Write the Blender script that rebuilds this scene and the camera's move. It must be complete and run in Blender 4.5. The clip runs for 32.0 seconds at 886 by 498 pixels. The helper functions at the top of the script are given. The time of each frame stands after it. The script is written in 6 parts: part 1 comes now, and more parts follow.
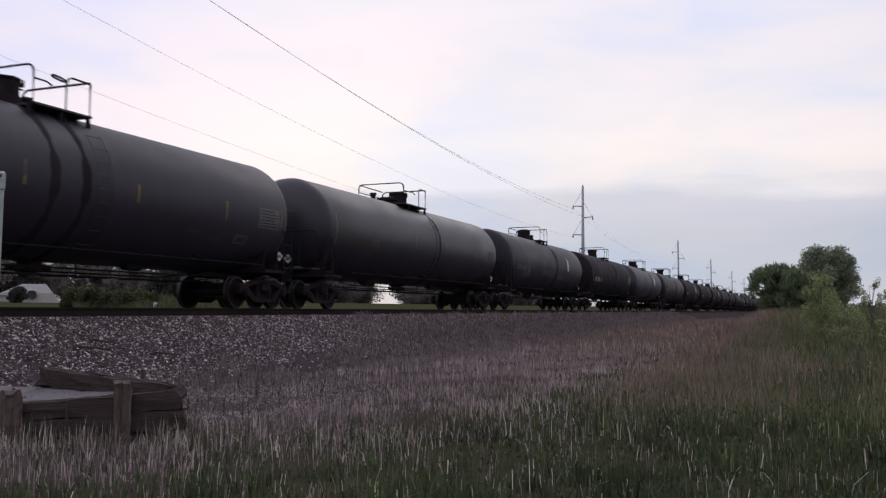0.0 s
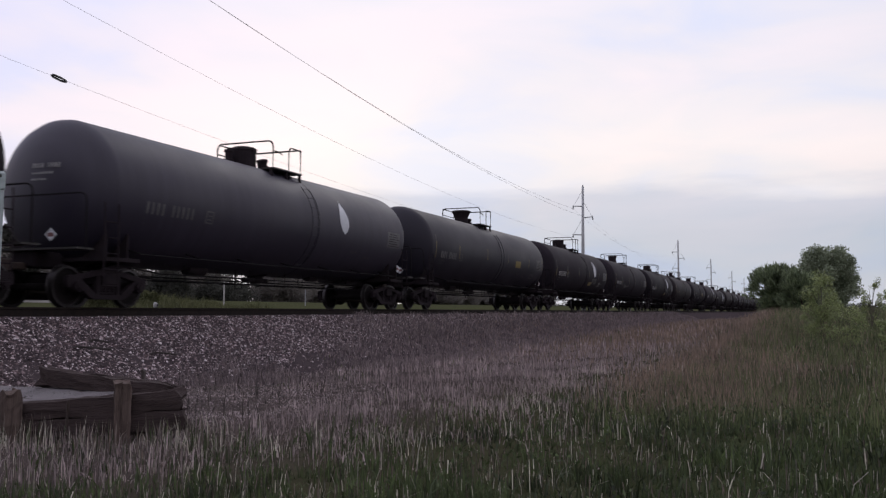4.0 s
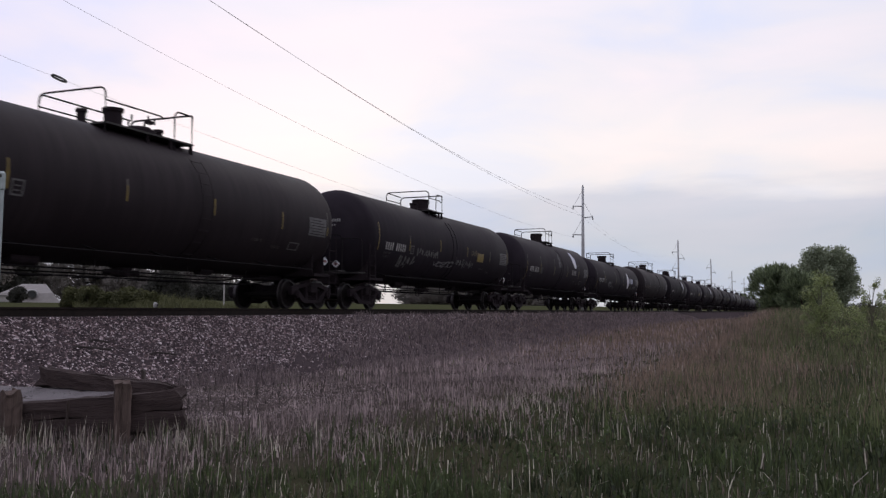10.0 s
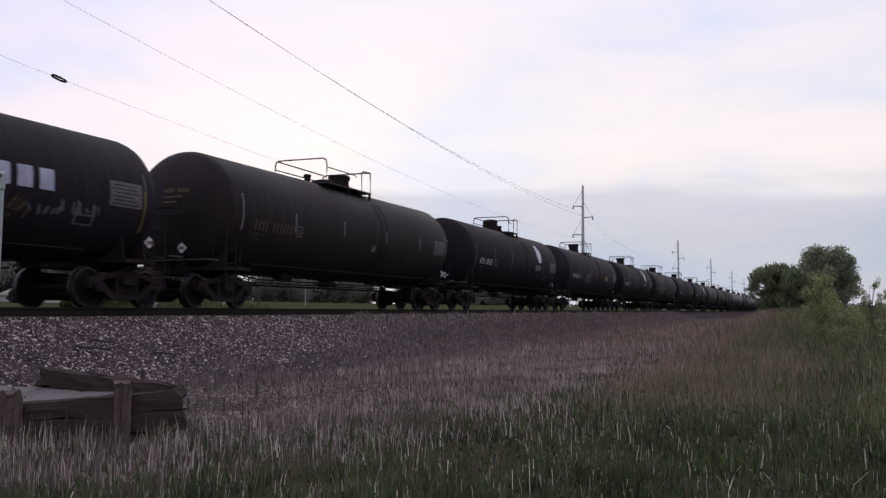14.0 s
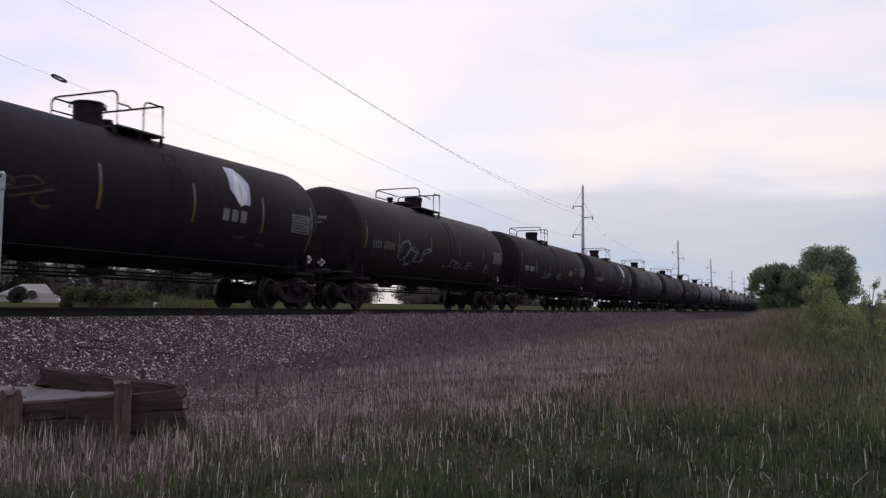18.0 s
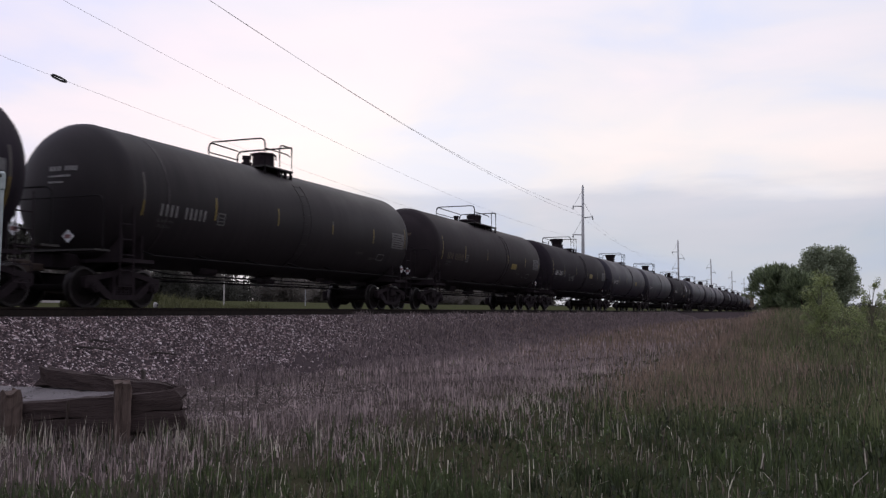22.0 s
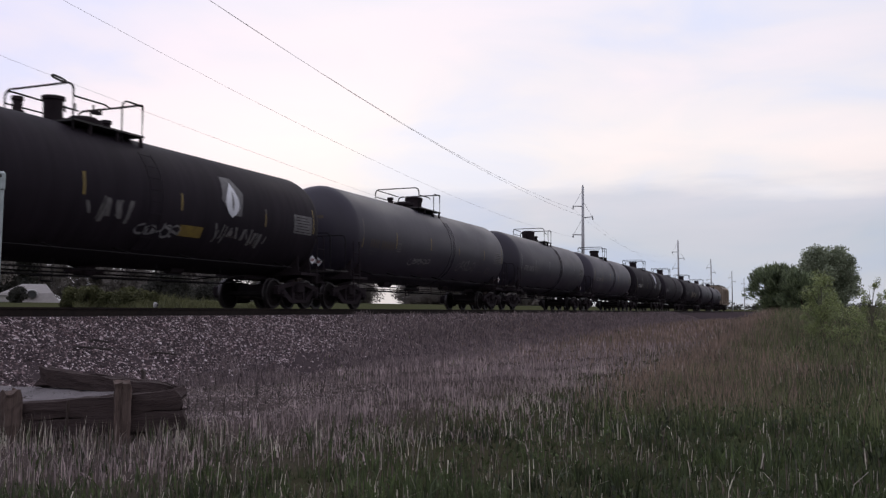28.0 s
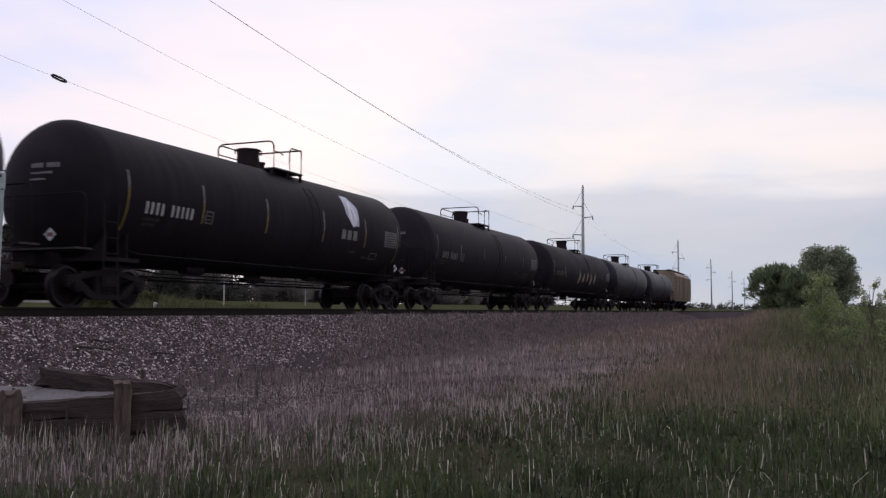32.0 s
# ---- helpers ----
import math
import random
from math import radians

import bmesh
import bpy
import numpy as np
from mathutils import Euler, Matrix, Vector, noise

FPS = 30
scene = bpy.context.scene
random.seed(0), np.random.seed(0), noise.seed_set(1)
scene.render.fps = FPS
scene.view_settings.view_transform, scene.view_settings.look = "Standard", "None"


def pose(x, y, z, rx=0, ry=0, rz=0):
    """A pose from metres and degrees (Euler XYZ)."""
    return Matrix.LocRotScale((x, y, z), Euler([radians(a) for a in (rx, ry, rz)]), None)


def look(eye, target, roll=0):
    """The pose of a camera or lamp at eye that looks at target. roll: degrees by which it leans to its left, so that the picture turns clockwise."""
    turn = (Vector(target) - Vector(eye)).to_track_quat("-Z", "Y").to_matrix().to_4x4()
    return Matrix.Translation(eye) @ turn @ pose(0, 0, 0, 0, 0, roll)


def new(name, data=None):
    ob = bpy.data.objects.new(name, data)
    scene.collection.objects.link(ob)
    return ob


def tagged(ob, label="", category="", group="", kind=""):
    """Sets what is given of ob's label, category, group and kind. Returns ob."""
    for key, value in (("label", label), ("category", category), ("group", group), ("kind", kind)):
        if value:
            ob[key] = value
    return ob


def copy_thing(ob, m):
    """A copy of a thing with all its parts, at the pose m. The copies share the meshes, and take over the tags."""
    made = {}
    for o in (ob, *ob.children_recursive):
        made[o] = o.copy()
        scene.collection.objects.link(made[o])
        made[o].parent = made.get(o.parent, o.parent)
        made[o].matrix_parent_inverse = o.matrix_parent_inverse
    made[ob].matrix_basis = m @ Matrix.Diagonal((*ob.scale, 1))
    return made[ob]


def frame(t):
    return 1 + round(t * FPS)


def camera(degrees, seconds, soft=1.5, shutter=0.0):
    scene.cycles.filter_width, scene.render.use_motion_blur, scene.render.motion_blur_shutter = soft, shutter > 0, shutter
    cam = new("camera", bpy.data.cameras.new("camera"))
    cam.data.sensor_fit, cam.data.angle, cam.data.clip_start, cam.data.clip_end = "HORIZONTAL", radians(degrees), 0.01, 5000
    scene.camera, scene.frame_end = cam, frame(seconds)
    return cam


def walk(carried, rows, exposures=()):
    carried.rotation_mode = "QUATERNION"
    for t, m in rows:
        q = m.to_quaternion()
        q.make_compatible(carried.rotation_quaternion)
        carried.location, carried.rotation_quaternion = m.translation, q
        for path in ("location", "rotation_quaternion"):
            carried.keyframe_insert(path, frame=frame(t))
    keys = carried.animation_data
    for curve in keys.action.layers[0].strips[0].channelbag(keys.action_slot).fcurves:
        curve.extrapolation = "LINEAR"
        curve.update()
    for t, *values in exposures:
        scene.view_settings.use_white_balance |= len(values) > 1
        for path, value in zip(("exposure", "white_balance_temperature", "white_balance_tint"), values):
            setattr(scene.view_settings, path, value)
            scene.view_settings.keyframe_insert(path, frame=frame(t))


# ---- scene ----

# World: x runs along the track away from the eye, y across it, z = 0 at the top of the rails.
cam = camera(51.93, 32.0, soft=1.3, shutter=0.16)
EYE = (0.0, 0.0, -0.05)
HEAD, TILT, ROLL = 21.51, 3.94, 0.0


def aim(head, tilt):
    h, t = radians(head), radians(tilt)
    return (EYE[0] + math.cos(h) * math.cos(t), EYE[1] + math.sin(h) * math.cos(t), EYE[2] + math.sin(t))


VIEW = look(EYE, aim(HEAD, TILT), ROLL)
walk(cam, [(0.0, VIEW), (32.0, VIEW)], [(0.0, -0.03), (3.0, 0.0), (28.0, 0.0), (30.5, -0.05), (32.0, 0.0)])

# ---- plan ----
TRACK = 14.49          # centre line of the track
GAUGE = 1.435
SPEED = 15.75          # metres a second, towards -x
# middle of each coupling along the track at the clip's start, and the open space between the two tank heads there
ENDS = [4.9, 22.58, 40.78, 58.59, 76.29, 93.5, 111.98, 129.52, 147.19, 165.1, 182.84, 200.38, 217.95, 237.95, 255.41,
        272.62, 290.49, 307.89, 325.44, 342.83, 360.25, 377.52, 394.77, 412.16, 429.48, 447.11, 465.39, 482.97, 500.08,
        517.27, 534.46, 552.2, 571.5, 588.6, 606.0, 622.3]
GAPS = [1.4, 1.2, 1.2, 1.8, 1.6, 1.4, 1.3, 1.8, 1.6, 1.6, 1.6, 1.6, 1.8, 1.6, 1.8, 1.9, 1.6, 1.6, 1.6, 1.6, 1.6, 1.75, 1.2,
        1.0, 0.9, 1.4, 1.2, 1.4, 1.6, 1.6, 1.8, 1.8, 1.6, 1.4, 1.4, 1.4]


def middle(k):
    """Where the middle of a car's tank stands at the clip's start."""
    return (ENDS[k] + GAPS[k] / 2 + ENDS[k + 1] - GAPS[k + 1] / 2) / 2


# ---- world and sun ----
world = bpy.data.worlds.new("world")
scene.world = world
world.use_nodes = True


def sky():
    nt = world.node_tree
    nt.nodes.clear()
    N = nt.nodes.new
    L = nt.links.new
    out = N("ShaderNodeOutputWorld")
    bg = N("ShaderNodeBackground")
    tc = N("ShaderNodeTexCoord")
    sep = N("ShaderNodeSeparateXYZ")
    L(tc.outputs["Generated"], sep.inputs[0])
    # height above the horizon, bent by slow noise so that the cloud decks have uneven borders
    mp = N("ShaderNodeMapping")
    mp.inputs["Scale"].default_value = (1.6, 1.6, 9.0)
    L(tc.outputs["Generated"], mp.inputs[0])
    nz = N("ShaderNodeTexNoise")
    nz.inputs["Scale"].default_value = 1.7
    nz.inputs["Detail"].default_value = 5.0
    nz.inputs["Roughness"].default_value = 0.5
    L(mp.outputs[0], nz.inputs["Vector"])
    ma = N("ShaderNodeMath")
    ma.operation = "MULTIPLY_ADD"
    ma.inputs[1].default_value = 0.13
    L(nz.outputs["Fac"], ma.inputs[0])
    L(sep.outputs["Z"], ma.inputs[2])
    ramp = N("ShaderNodeValToRGB")
    cr = ramp.color_ramp
    cr.elements[0].position, cr.elements[0].color = 0.05, (0.558, 0.600, 0.660, 1)
    cr.elements[1].position, cr.elements[1].color = 1.0, (1.02, 1.02, 1.15, 1)
    for p, c in ((0.13, (0.548, 0.597, 0.680, 1)), (0.172, (0.65, 0.67, 0.745, 1)), (0.195, (0.90, 0.86, 0.86, 1)), (0.25, (0.96, 0.91, 0.905, 1)),
                 (0.33, (0.90, 0.87, 0.93, 1)), (0.50, (0.88, 0.88, 0.99, 1)), (0.72, (0.96, 0.96, 1.08, 1))):
        e = cr.elements.new(p)
        e.color = c
    L(ma.outputs[0], ramp.inputs[0])
    # thin breaks of blue and pink between the clouds
    mp2 = N("ShaderNodeMapping")
    mp2.inputs["Scale"].default_value = (1.0, 1.0, 3.2)
    L(tc.outputs["Generated"], mp2.inputs[0])
    n2 = N("ShaderNodeTexNoise")
    n2.inputs["Scale"].default_value = 4.3
    n2.inputs["Detail"].default_value = 6.0
    n2.inputs["Roughness"].default_value = 0.48
    n2.inputs["Distortion"].default_value = 0.4
    L(mp2.outputs[0], n2.inputs["Vector"])
    r2 = N("ShaderNodeValToRGB")
    r2.color_ramp.elements[0].position, r2.color_ramp.elements[0].color = 0.34, (0.86, 0.92, 1.06, 1)
    r2.color_ramp.elements[1].position, r2.color_ramp.elements[1].color = 0.64, (1.07, 1.01, 1.02, 1)
    e = r2.color_ramp.elements.new(0.5)
    e.color = (0.99, 0.98, 1.01, 1)
    L(n2.outputs["Fac"], r2.inputs[0])
    mul = N("ShaderNodeMix")
    mul.data_type, mul.blend_type = "RGBA", "MULTIPLY"
    mul.inputs["Factor"].default_value = 1.0
    L(ramp.outputs[0], mul.inputs["A"])
    L(r2.outputs[0], mul.inputs["B"])
    # the cloud deck turns from cream to lavender away from the low sun
    mr = N("ShaderNodeMapRange")
    mr.inputs["From Min"].default_value, mr.inputs["From Max"].default_value = 0.45, 0.72
    L(sep.outputs["Y"], mr.inputs["Value"])
    tint = N("ShaderNodeMix")
    tint.data_type = "RGBA"
    tint.inputs["A"].default_value, tint.inputs["B"].default_value = (1.0, 1.0, 1.0, 1), (0.965, 0.950, 1.03, 1)
    L(mr.outputs[0], tint.inputs["Factor"])
    mul2 = N("ShaderNodeMix")
    mul2.data_type, mul2.blend_type = "RGBA", "MULTIPLY"
    mul2.inputs["Factor"].default_value = 1.0
    L(mul.outputs["Result"], mul2.inputs["A"])
    L(tint.outputs["Result"], mul2.inputs["B"])
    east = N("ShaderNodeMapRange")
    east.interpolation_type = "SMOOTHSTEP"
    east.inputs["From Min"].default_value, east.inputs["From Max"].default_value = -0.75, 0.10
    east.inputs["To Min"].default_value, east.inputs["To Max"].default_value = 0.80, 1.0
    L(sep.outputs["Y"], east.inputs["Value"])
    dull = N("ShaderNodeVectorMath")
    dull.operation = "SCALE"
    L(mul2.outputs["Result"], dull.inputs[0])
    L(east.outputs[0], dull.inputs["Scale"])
    ns = N("ShaderNodeTexSky")
    ns.sky_type, ns.sun_disc = "NISHITA", False
    ns.sun_elevation, ns.sun_rotation = radians(14), radians(60)
    sc = N("ShaderNodeVectorMath")
    sc.operation = "SCALE"
    sc.inputs["Scale"].default_value = 0.05
    L(ns.outputs[0], sc.inputs[0])
    mix = N("ShaderNodeMix")
    mix.data_type = "RGBA"
    mix.inputs["Factor"].default_value = 0.93
    L(sc.outputs[0], mix.inputs["A"])
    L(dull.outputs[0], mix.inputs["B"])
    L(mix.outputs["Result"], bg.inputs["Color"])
    bg.inputs["Strength"].default_value = 1.04
    L(bg.outputs[0], out.inputs[0])


sky()
sun = new("sun", bpy.data.lights.new("sun", "SUN"))
sun.data.energy, sun.data.angle, sun.data.color = 0.2, radians(25), (1.0, 0.93, 0.85)
sun.matrix_world = look((60, 20, 40), (0, 14, 0))


# ---- materials ----
def material(name, rough=0.6, metal=0.0):
    m = bpy.data.materials.new(name)
    m.use_nodes = True
    nt = m.node_tree
    b = nt.nodes["Principled BSDF"]
    b.inputs["Roughness"].default_value = rough
    b.inputs["Metallic"].default_value = metal
    return m, nt, b


def surface(name, dark, light, scale=3.0, rough=0.6, metal=0.0, fine=60.0, bump=0.15, island=0.0, obj=0.0, stretch=(1, 1, 1), spec=0.5, leaf=0.0, coarse=0.4):
    """Two scales of noise between two colours, fine relief; island or obj: spread of value from piece to piece."""
    m, nt, b = material(name, rough, metal)
    N, L = nt.nodes.new, nt.links.new
    tc = N("ShaderNodeTexCoord")
    mp = N("ShaderNodeMapping")
    mp.inputs["Scale"].default_value = stretch
    L(tc.outputs["Object"], mp.inputs[0])
    n1, n2 = N("ShaderNodeTexNoise"), N("ShaderNodeTexNoise")
    n1.inputs["Scale"].default_value, n1.inputs["Detail"].default_value = scale, 6.0
    n2.inputs["Scale"].default_value, n2.inputs["Detail"].default_value = fine, 3.0
    L(mp.outputs[0], n1.inputs["Vector"])
    L(mp.outputs[0], n2.inputs["Vector"])
    a = N("ShaderNodeMath")
    a.operation = "MULTIPLY_ADD"
    a.inputs[1].default_value = coarse
    L(n2.outputs["Fac"], a.inputs[0])
    L(n1.outputs["Fac"], a.inputs[2])
    rp = N("ShaderNodeMapRange")
    rp.inputs["From Min"].default_value, rp.inputs["From Max"].default_value = 0.42, 0.98
    L(a.outputs[0], rp.inputs["Value"])
    mx = N("ShaderNodeMix")
    mx.data_type = "RGBA"
    mx.inputs["A"].default_value, mx.inputs["B"].default_value = (*dark, 1), (*light, 1)
    L(rp.outputs[0], mx.inputs["Factor"])
    col = mx.outputs["Result"]
    if island or obj:
        if island:
            rnd = N("ShaderNodeNewGeometry").outputs["Random Per Island"]
        else:
            rnd = N("ShaderNodeObjectInfo").outputs["Random"]
        k = island or obj
        mr = N("ShaderNodeMapRange")
        mr.inputs["To Min"].default_value, mr.inputs["To Max"].default_value = 1 - k, 1 + k
        L(rnd, mr.inputs["Value"])
        hs = N("ShaderNodeHueSaturation")
        L(col, hs.inputs["Color"])
        L(mr.outputs[0], hs.inputs["Value"])
        col = hs.outputs[0]
    L(col, b.inputs["Base Color"])
    b.inputs["Specular IOR Level"].default_value = spec
    rr = N("ShaderNodeMapRange")
    rr.inputs["To Min"].default_value, rr.inputs["To Max"].default_value = max(0.05, rough - 0.12), min(1, rough + 0.12)
    L(n1.outputs["Fac"], rr.inputs["Value"])
    L(rr.outputs[0], b.inputs["Roughness"])
    if bump:
        bp = N("ShaderNodeBump")
        bp.inputs["Strength"].default_value, bp.inputs["Distance"].default_value = bump, 0.02
        L(a.outputs[0], bp.inputs["Height"])
        L(bp.outputs[0], b.inputs["Normal"])
    if leaf:
        b.inputs["Transmission Weight"].default_value = 0.0
        tr = N("ShaderNodeBsdfTranslucent")
        L(col, tr.inputs["Color"])
        ms = N("ShaderNodeMixShader")
        ms.inputs[0].default_value = leaf
        L(b.outputs[0], ms.inputs[1])
        L(tr.outputs[0], ms.inputs[2])
        L(ms.outputs[0], nt.nodes["Material Output"].inputs["Surface"])
    return m


def tank_paint(name, base, dust, rough=0.5, gloss=0.11):
    """Weathered tank paint: blotches, vertical run-off streaks and road dust."""
    m, nt, b = material(name, rough)
    N, L = nt.nodes.new, nt.links.new
    tc = N("ShaderNodeTexCoord")
    oi = N("ShaderNodeObjectInfo")
    ad = N("ShaderNodeVectorMath")
    ad.operation = "MULTIPLY_ADD"
    L(oi.outputs["Random"], ad.inputs[0])
    ad.inputs[1].default_value = (37, 91, 53)
    L(tc.outputs["Object"], ad.inputs[2])

    def nz(scale, stretch, detail=5.0):
        mp, n = N("ShaderNodeMapping"), N("ShaderNodeTexNoise")
        mp.inputs["Scale"].default_value = stretch
        n.inputs["Scale"].default_value, n.inputs["Detail"].default_value = scale, detail
        L(ad.outputs[0], mp.inputs[0])
        L(mp.outputs[0], n.inputs["Vector"])
        return n.outputs["Fac"]

    streak, blotch, grain = nz(5.0, (1, 0.12, 0.10)), nz(0.9, (0.5, 1, 1)), nz(45.0, (1, 1, 1), 2.0)
    mul = N("ShaderNodeMath")
    mul.operation = "MULTIPLY"
    L(streak, mul.inputs[0])
    L(blotch, mul.inputs[1])
    rp = N("ShaderNodeMapRange")
    rp.inputs["From Min"].default_value, rp.inputs["From Max"].default_value = 0.17, 0.42
    L(mul.outputs[0], rp.inputs["Value"])
    mx = N("ShaderNodeMix")
    mx.data_type = "RGBA"
    mx.inputs["A"].default_value, mx.inputs["B"].default_value = (*base, 1), (*dust, 1)
    L(rp.outputs[0], mx.inputs["Factor"])
    hs = N("ShaderNodeHueSaturation")
    mr = N("ShaderNodeMapRange")
    mr.inputs["To Min"].default_value, mr.inputs["To Max"].default_value = 0.8, 1.2
    L(oi.outputs["Random"], mr.inputs["Value"])
    L(mr.outputs[0], hs.inputs["Value"])
    L(mx.outputs["Result"], hs.inputs["Color"])
    L(hs.outputs[0], b.inputs["Base Color"])
    b.inputs["Specular IOR Level"].default_value = gloss
    rr = N("ShaderNodeMapRange")
    rr.inputs["To Min"].default_value, rr.inputs["To Max"].default_value = rough - 0.12, rough + 0.2
    L(blotch, rr.inputs["Value"])
    L(rr.outputs[0], b.inputs["Roughness"])
    bp = N("ShaderNodeBump")
    bp.inputs["Strength"].default_value, bp.inputs["Distance"].default_value = 0.08, 0.01
    L(grain, bp.inputs["Height"])
    L(bp.outputs[0], b.inputs["Normal"])
    return m


PAINT = {
    "black": tank_paint("paint_black", (0.0162, 0.0130, 0.0172), (0.0240, 0.0196, 0.0254), 0.60, 0.05),
    "brown": tank_paint("paint_brown_black", (0.0175, 0.0134, 0.0158), (0.0270, 0.0213, 0.0242), 0.60, 0.09),
    "umber": tank_paint("paint_brown_grey", (0.0145, 0.0115, 0.0135), (0.0225, 0.0180, 0.0205), 0.58, 0.19),
    "grey": tank_paint("paint_grey", (0.0178, 0.0146, 0.0252), (0.0250, 0.0208, 0.0340), 0.50, 0.38),
    "slate": tank_paint("paint_slate_grey", (0.0096, 0.0079, 0.0148), (0.0138, 0.0115, 0.0200), 0.42, 0.44),
    "dark": tank_paint("paint_dark_grey", (0.0145, 0.0122, 0.0205), (0.0205, 0.0174, 0.0275), 0.50, 0.22),
    "tan": tank_paint("paint_tan", (0.19, 0.15, 0.115), (0.25, 0.205, 0.165), 0.6),
}
M_STEEL = surface("steel_underframe", (0.0150, 0.0112, 0.0135), (0.0275, 0.0210, 0.0245), 4, 0.85, fine=40, spec=0.08)
M_RUST = surface("steel_rusty", (0.016, 0.0095, 0.0075), (0.042, 0.025, 0.019), 6, 0.85, fine=60)
M_WHEEL = surface("steel_wheel", (0.0075, 0.0059, 0.0064), (0.0145, 0.0115, 0.0120), 7, 0.85, 0.0, fine=50, spec=0.10)
M_TREAD = surface("steel_rail_head", (0.16, 0.15, 0.15), (0.30, 0.28, 0.27), 12, 0.35, 0.9, fine=80)
M_RIM = surface("steel_wheel_rim", (0.015, 0.0125, 0.0135), (0.045, 0.039, 0.041), 12, 0.40, 0.7, fine=80)
M_RAIL = surface("steel_rail_web", (0.010, 0.008, 0.0075), (0.026, 0.019, 0.017), 8, 0.9, fine=70, spec=0.15)
M_PIPE = surface("steel_handrail", (0.007, 0.006, 0.007), (0.014, 0.012, 0.013), 9, 0.85, fine=60, spec=0.12)
M_WHITE = surface("marking_white", (0.27, 0.26, 0.26), (0.50, 0.49, 0.49), 6, 0.6, fine=25, bump=0.0)
M_DULL = surface("marking_worn", (0.07, 0.068, 0.07), (0.21, 0.20, 0.20), 5, 0.7, fine=20, bump=0.0)
M_DIMPRINT = surface("marking_fine_print", (0.022, 0.021, 0.022), (0.06, 0.057, 0.058), 6, 0.7, fine=20, bump=0.0)
M_FAINT = surface("marking_faint", (0.045, 0.043, 0.044), (0.12, 0.115, 0.115), 6, 0.7, fine=20, bump=0.0)
M_YELLOW = surface("marking_yellow", (0.072, 0.048, 0.008), (0.21, 0.148, 0.020), 5, 0.55, fine=30, bump=0.0)
M_WORN = surface("marking_rubbed", (0.028, 0.024, 0.022), (0.085, 0.075, 0.066), 5, 0.65, fine=30, bump=0.0)
M_OCHRE = surface("lettering_ochre", (0.028, 0.018, 0.010), (0.068, 0.042, 0.016), 6, 0.7, fine=30, bump=0.0)
M_BLUE = surface("emblem_lavender_grey", (0.085, 0.086, 0.120), (0.150, 0.150, 0.195), 4, 0.5, fine=30, bump=0.0)
M_SKY = surface("emblem_pale_blue", (0.24, 0.25, 0.36), (0.40, 0.41, 0.52), 4, 0.5, fine=30, bump=0.0)
M_PALE = surface("emblem_pale", (0.40, 0.41, 0.45), (0.62, 0.63, 0.66), 3, 0.5, fine=30, bump=0.0)
M_RED = surface("placard_red", (0.12, 0.05, 0.055), (0.22, 0.11, 0.115), 5, 0.5, fine=30, bump=0.0)
M_GRAFW = surface("spray_paint_pale", (0.035, 0.035, 0.038), (0.20, 0.196, 0.204), 7, 0.6, fine=30, bump=0.0)
M_TEAL = surface("spray_paint_grey_blue", (0.030, 0.042, 0.050), (0.085, 0.105, 0.115), 6, 0.6, fine=30, bump=0.0)
M_STAIN = surface("spill_stain_cream", (0.10, 0.075, 0.05), (0.32, 0.27, 0.20), 4, 0.8, fine=30, bump=0.0)
M_TIE = surface("tie_wood", (0.008, 0.0058, 0.0064), (0.058, 0.043, 0.042), 3, 0.9, fine=22, stretch=(0.5, 7, 7), bump=0.9, spec=0.1, coarse=0.9)
M_POSTW = surface("post_wood", (0.040, 0.029, 0.026), (0.135, 0.100, 0.088), 3, 0.9, fine=22, stretch=(0.5, 7, 7), bump=0.5, spec=0.1)
M_FILL = surface("gravel_pale", (0.060, 0.054, 0.057), (0.17, 0.155, 0.16), 6, 0.95, fine=110, bump=0.6, spec=0.1, coarse=0.9)
M_FILLSTONE = surface("gravel_pebble", (0.06, 0.054, 0.056), (0.24, 0.22, 0.225), 9, 0.95, fine=90, bump=0, island=0.6, spec=0.1)
M_BALLAST = None


def stone_material():
    """Broken stone: most pieces dull and dark, some pale, a few rusty."""
    m, nt, b = material("ballast_stone", 0.9)
    N, L = nt.nodes.new, nt.links.new
    g = N("ShaderNodeNewGeometry")
    rp = N("ShaderNodeValToRGB")
    cr = rp.color_ramp
    cr.elements[0].position, cr.elements[0].color = 0.0, (0.022, 0.016, 0.018, 1)
    cr.elements[1].position, cr.elements[1].color = 1.0, (0.52, 0.46, 0.47, 1)
    for p, c in ((0.5, (0.062, 0.044, 0.050, 1)), (0.66, (0.122, 0.082, 0.085, 1)), (0.78, (0.195, 0.146, 0.153, 1)), (0.89, (0.38, 0.31, 0.318, 1))):
        cr.elements.new(p).color = c
    L(g.outputs["Random Per Island"], rp.inputs[0])
    tc, n = N("ShaderNodeTexCoord"), N("ShaderNodeTexNoise")
    n.inputs["Scale"].default_value, n.inputs["Detail"].default_value = 60, 3
    L(tc.outputs["Object"], n.inputs["Vector"])
    mr = N("ShaderNodeMapRange")
    mr.inputs["To Min"].default_value, mr.inputs["To Max"].default_value = 0.65, 1.3
    L(n.outputs["Fac"], mr.inputs["Value"])
    hs = N("ShaderNodeHueSaturation")
    L(rp.outputs[0], hs.inputs["Color"])
    L(mr.outputs[0], hs.inputs["Value"])
    L(hs.outputs[0], b.inputs["Base Color"])
    b.inputs["Specular IOR Level"].default_value = 0.2
    return m


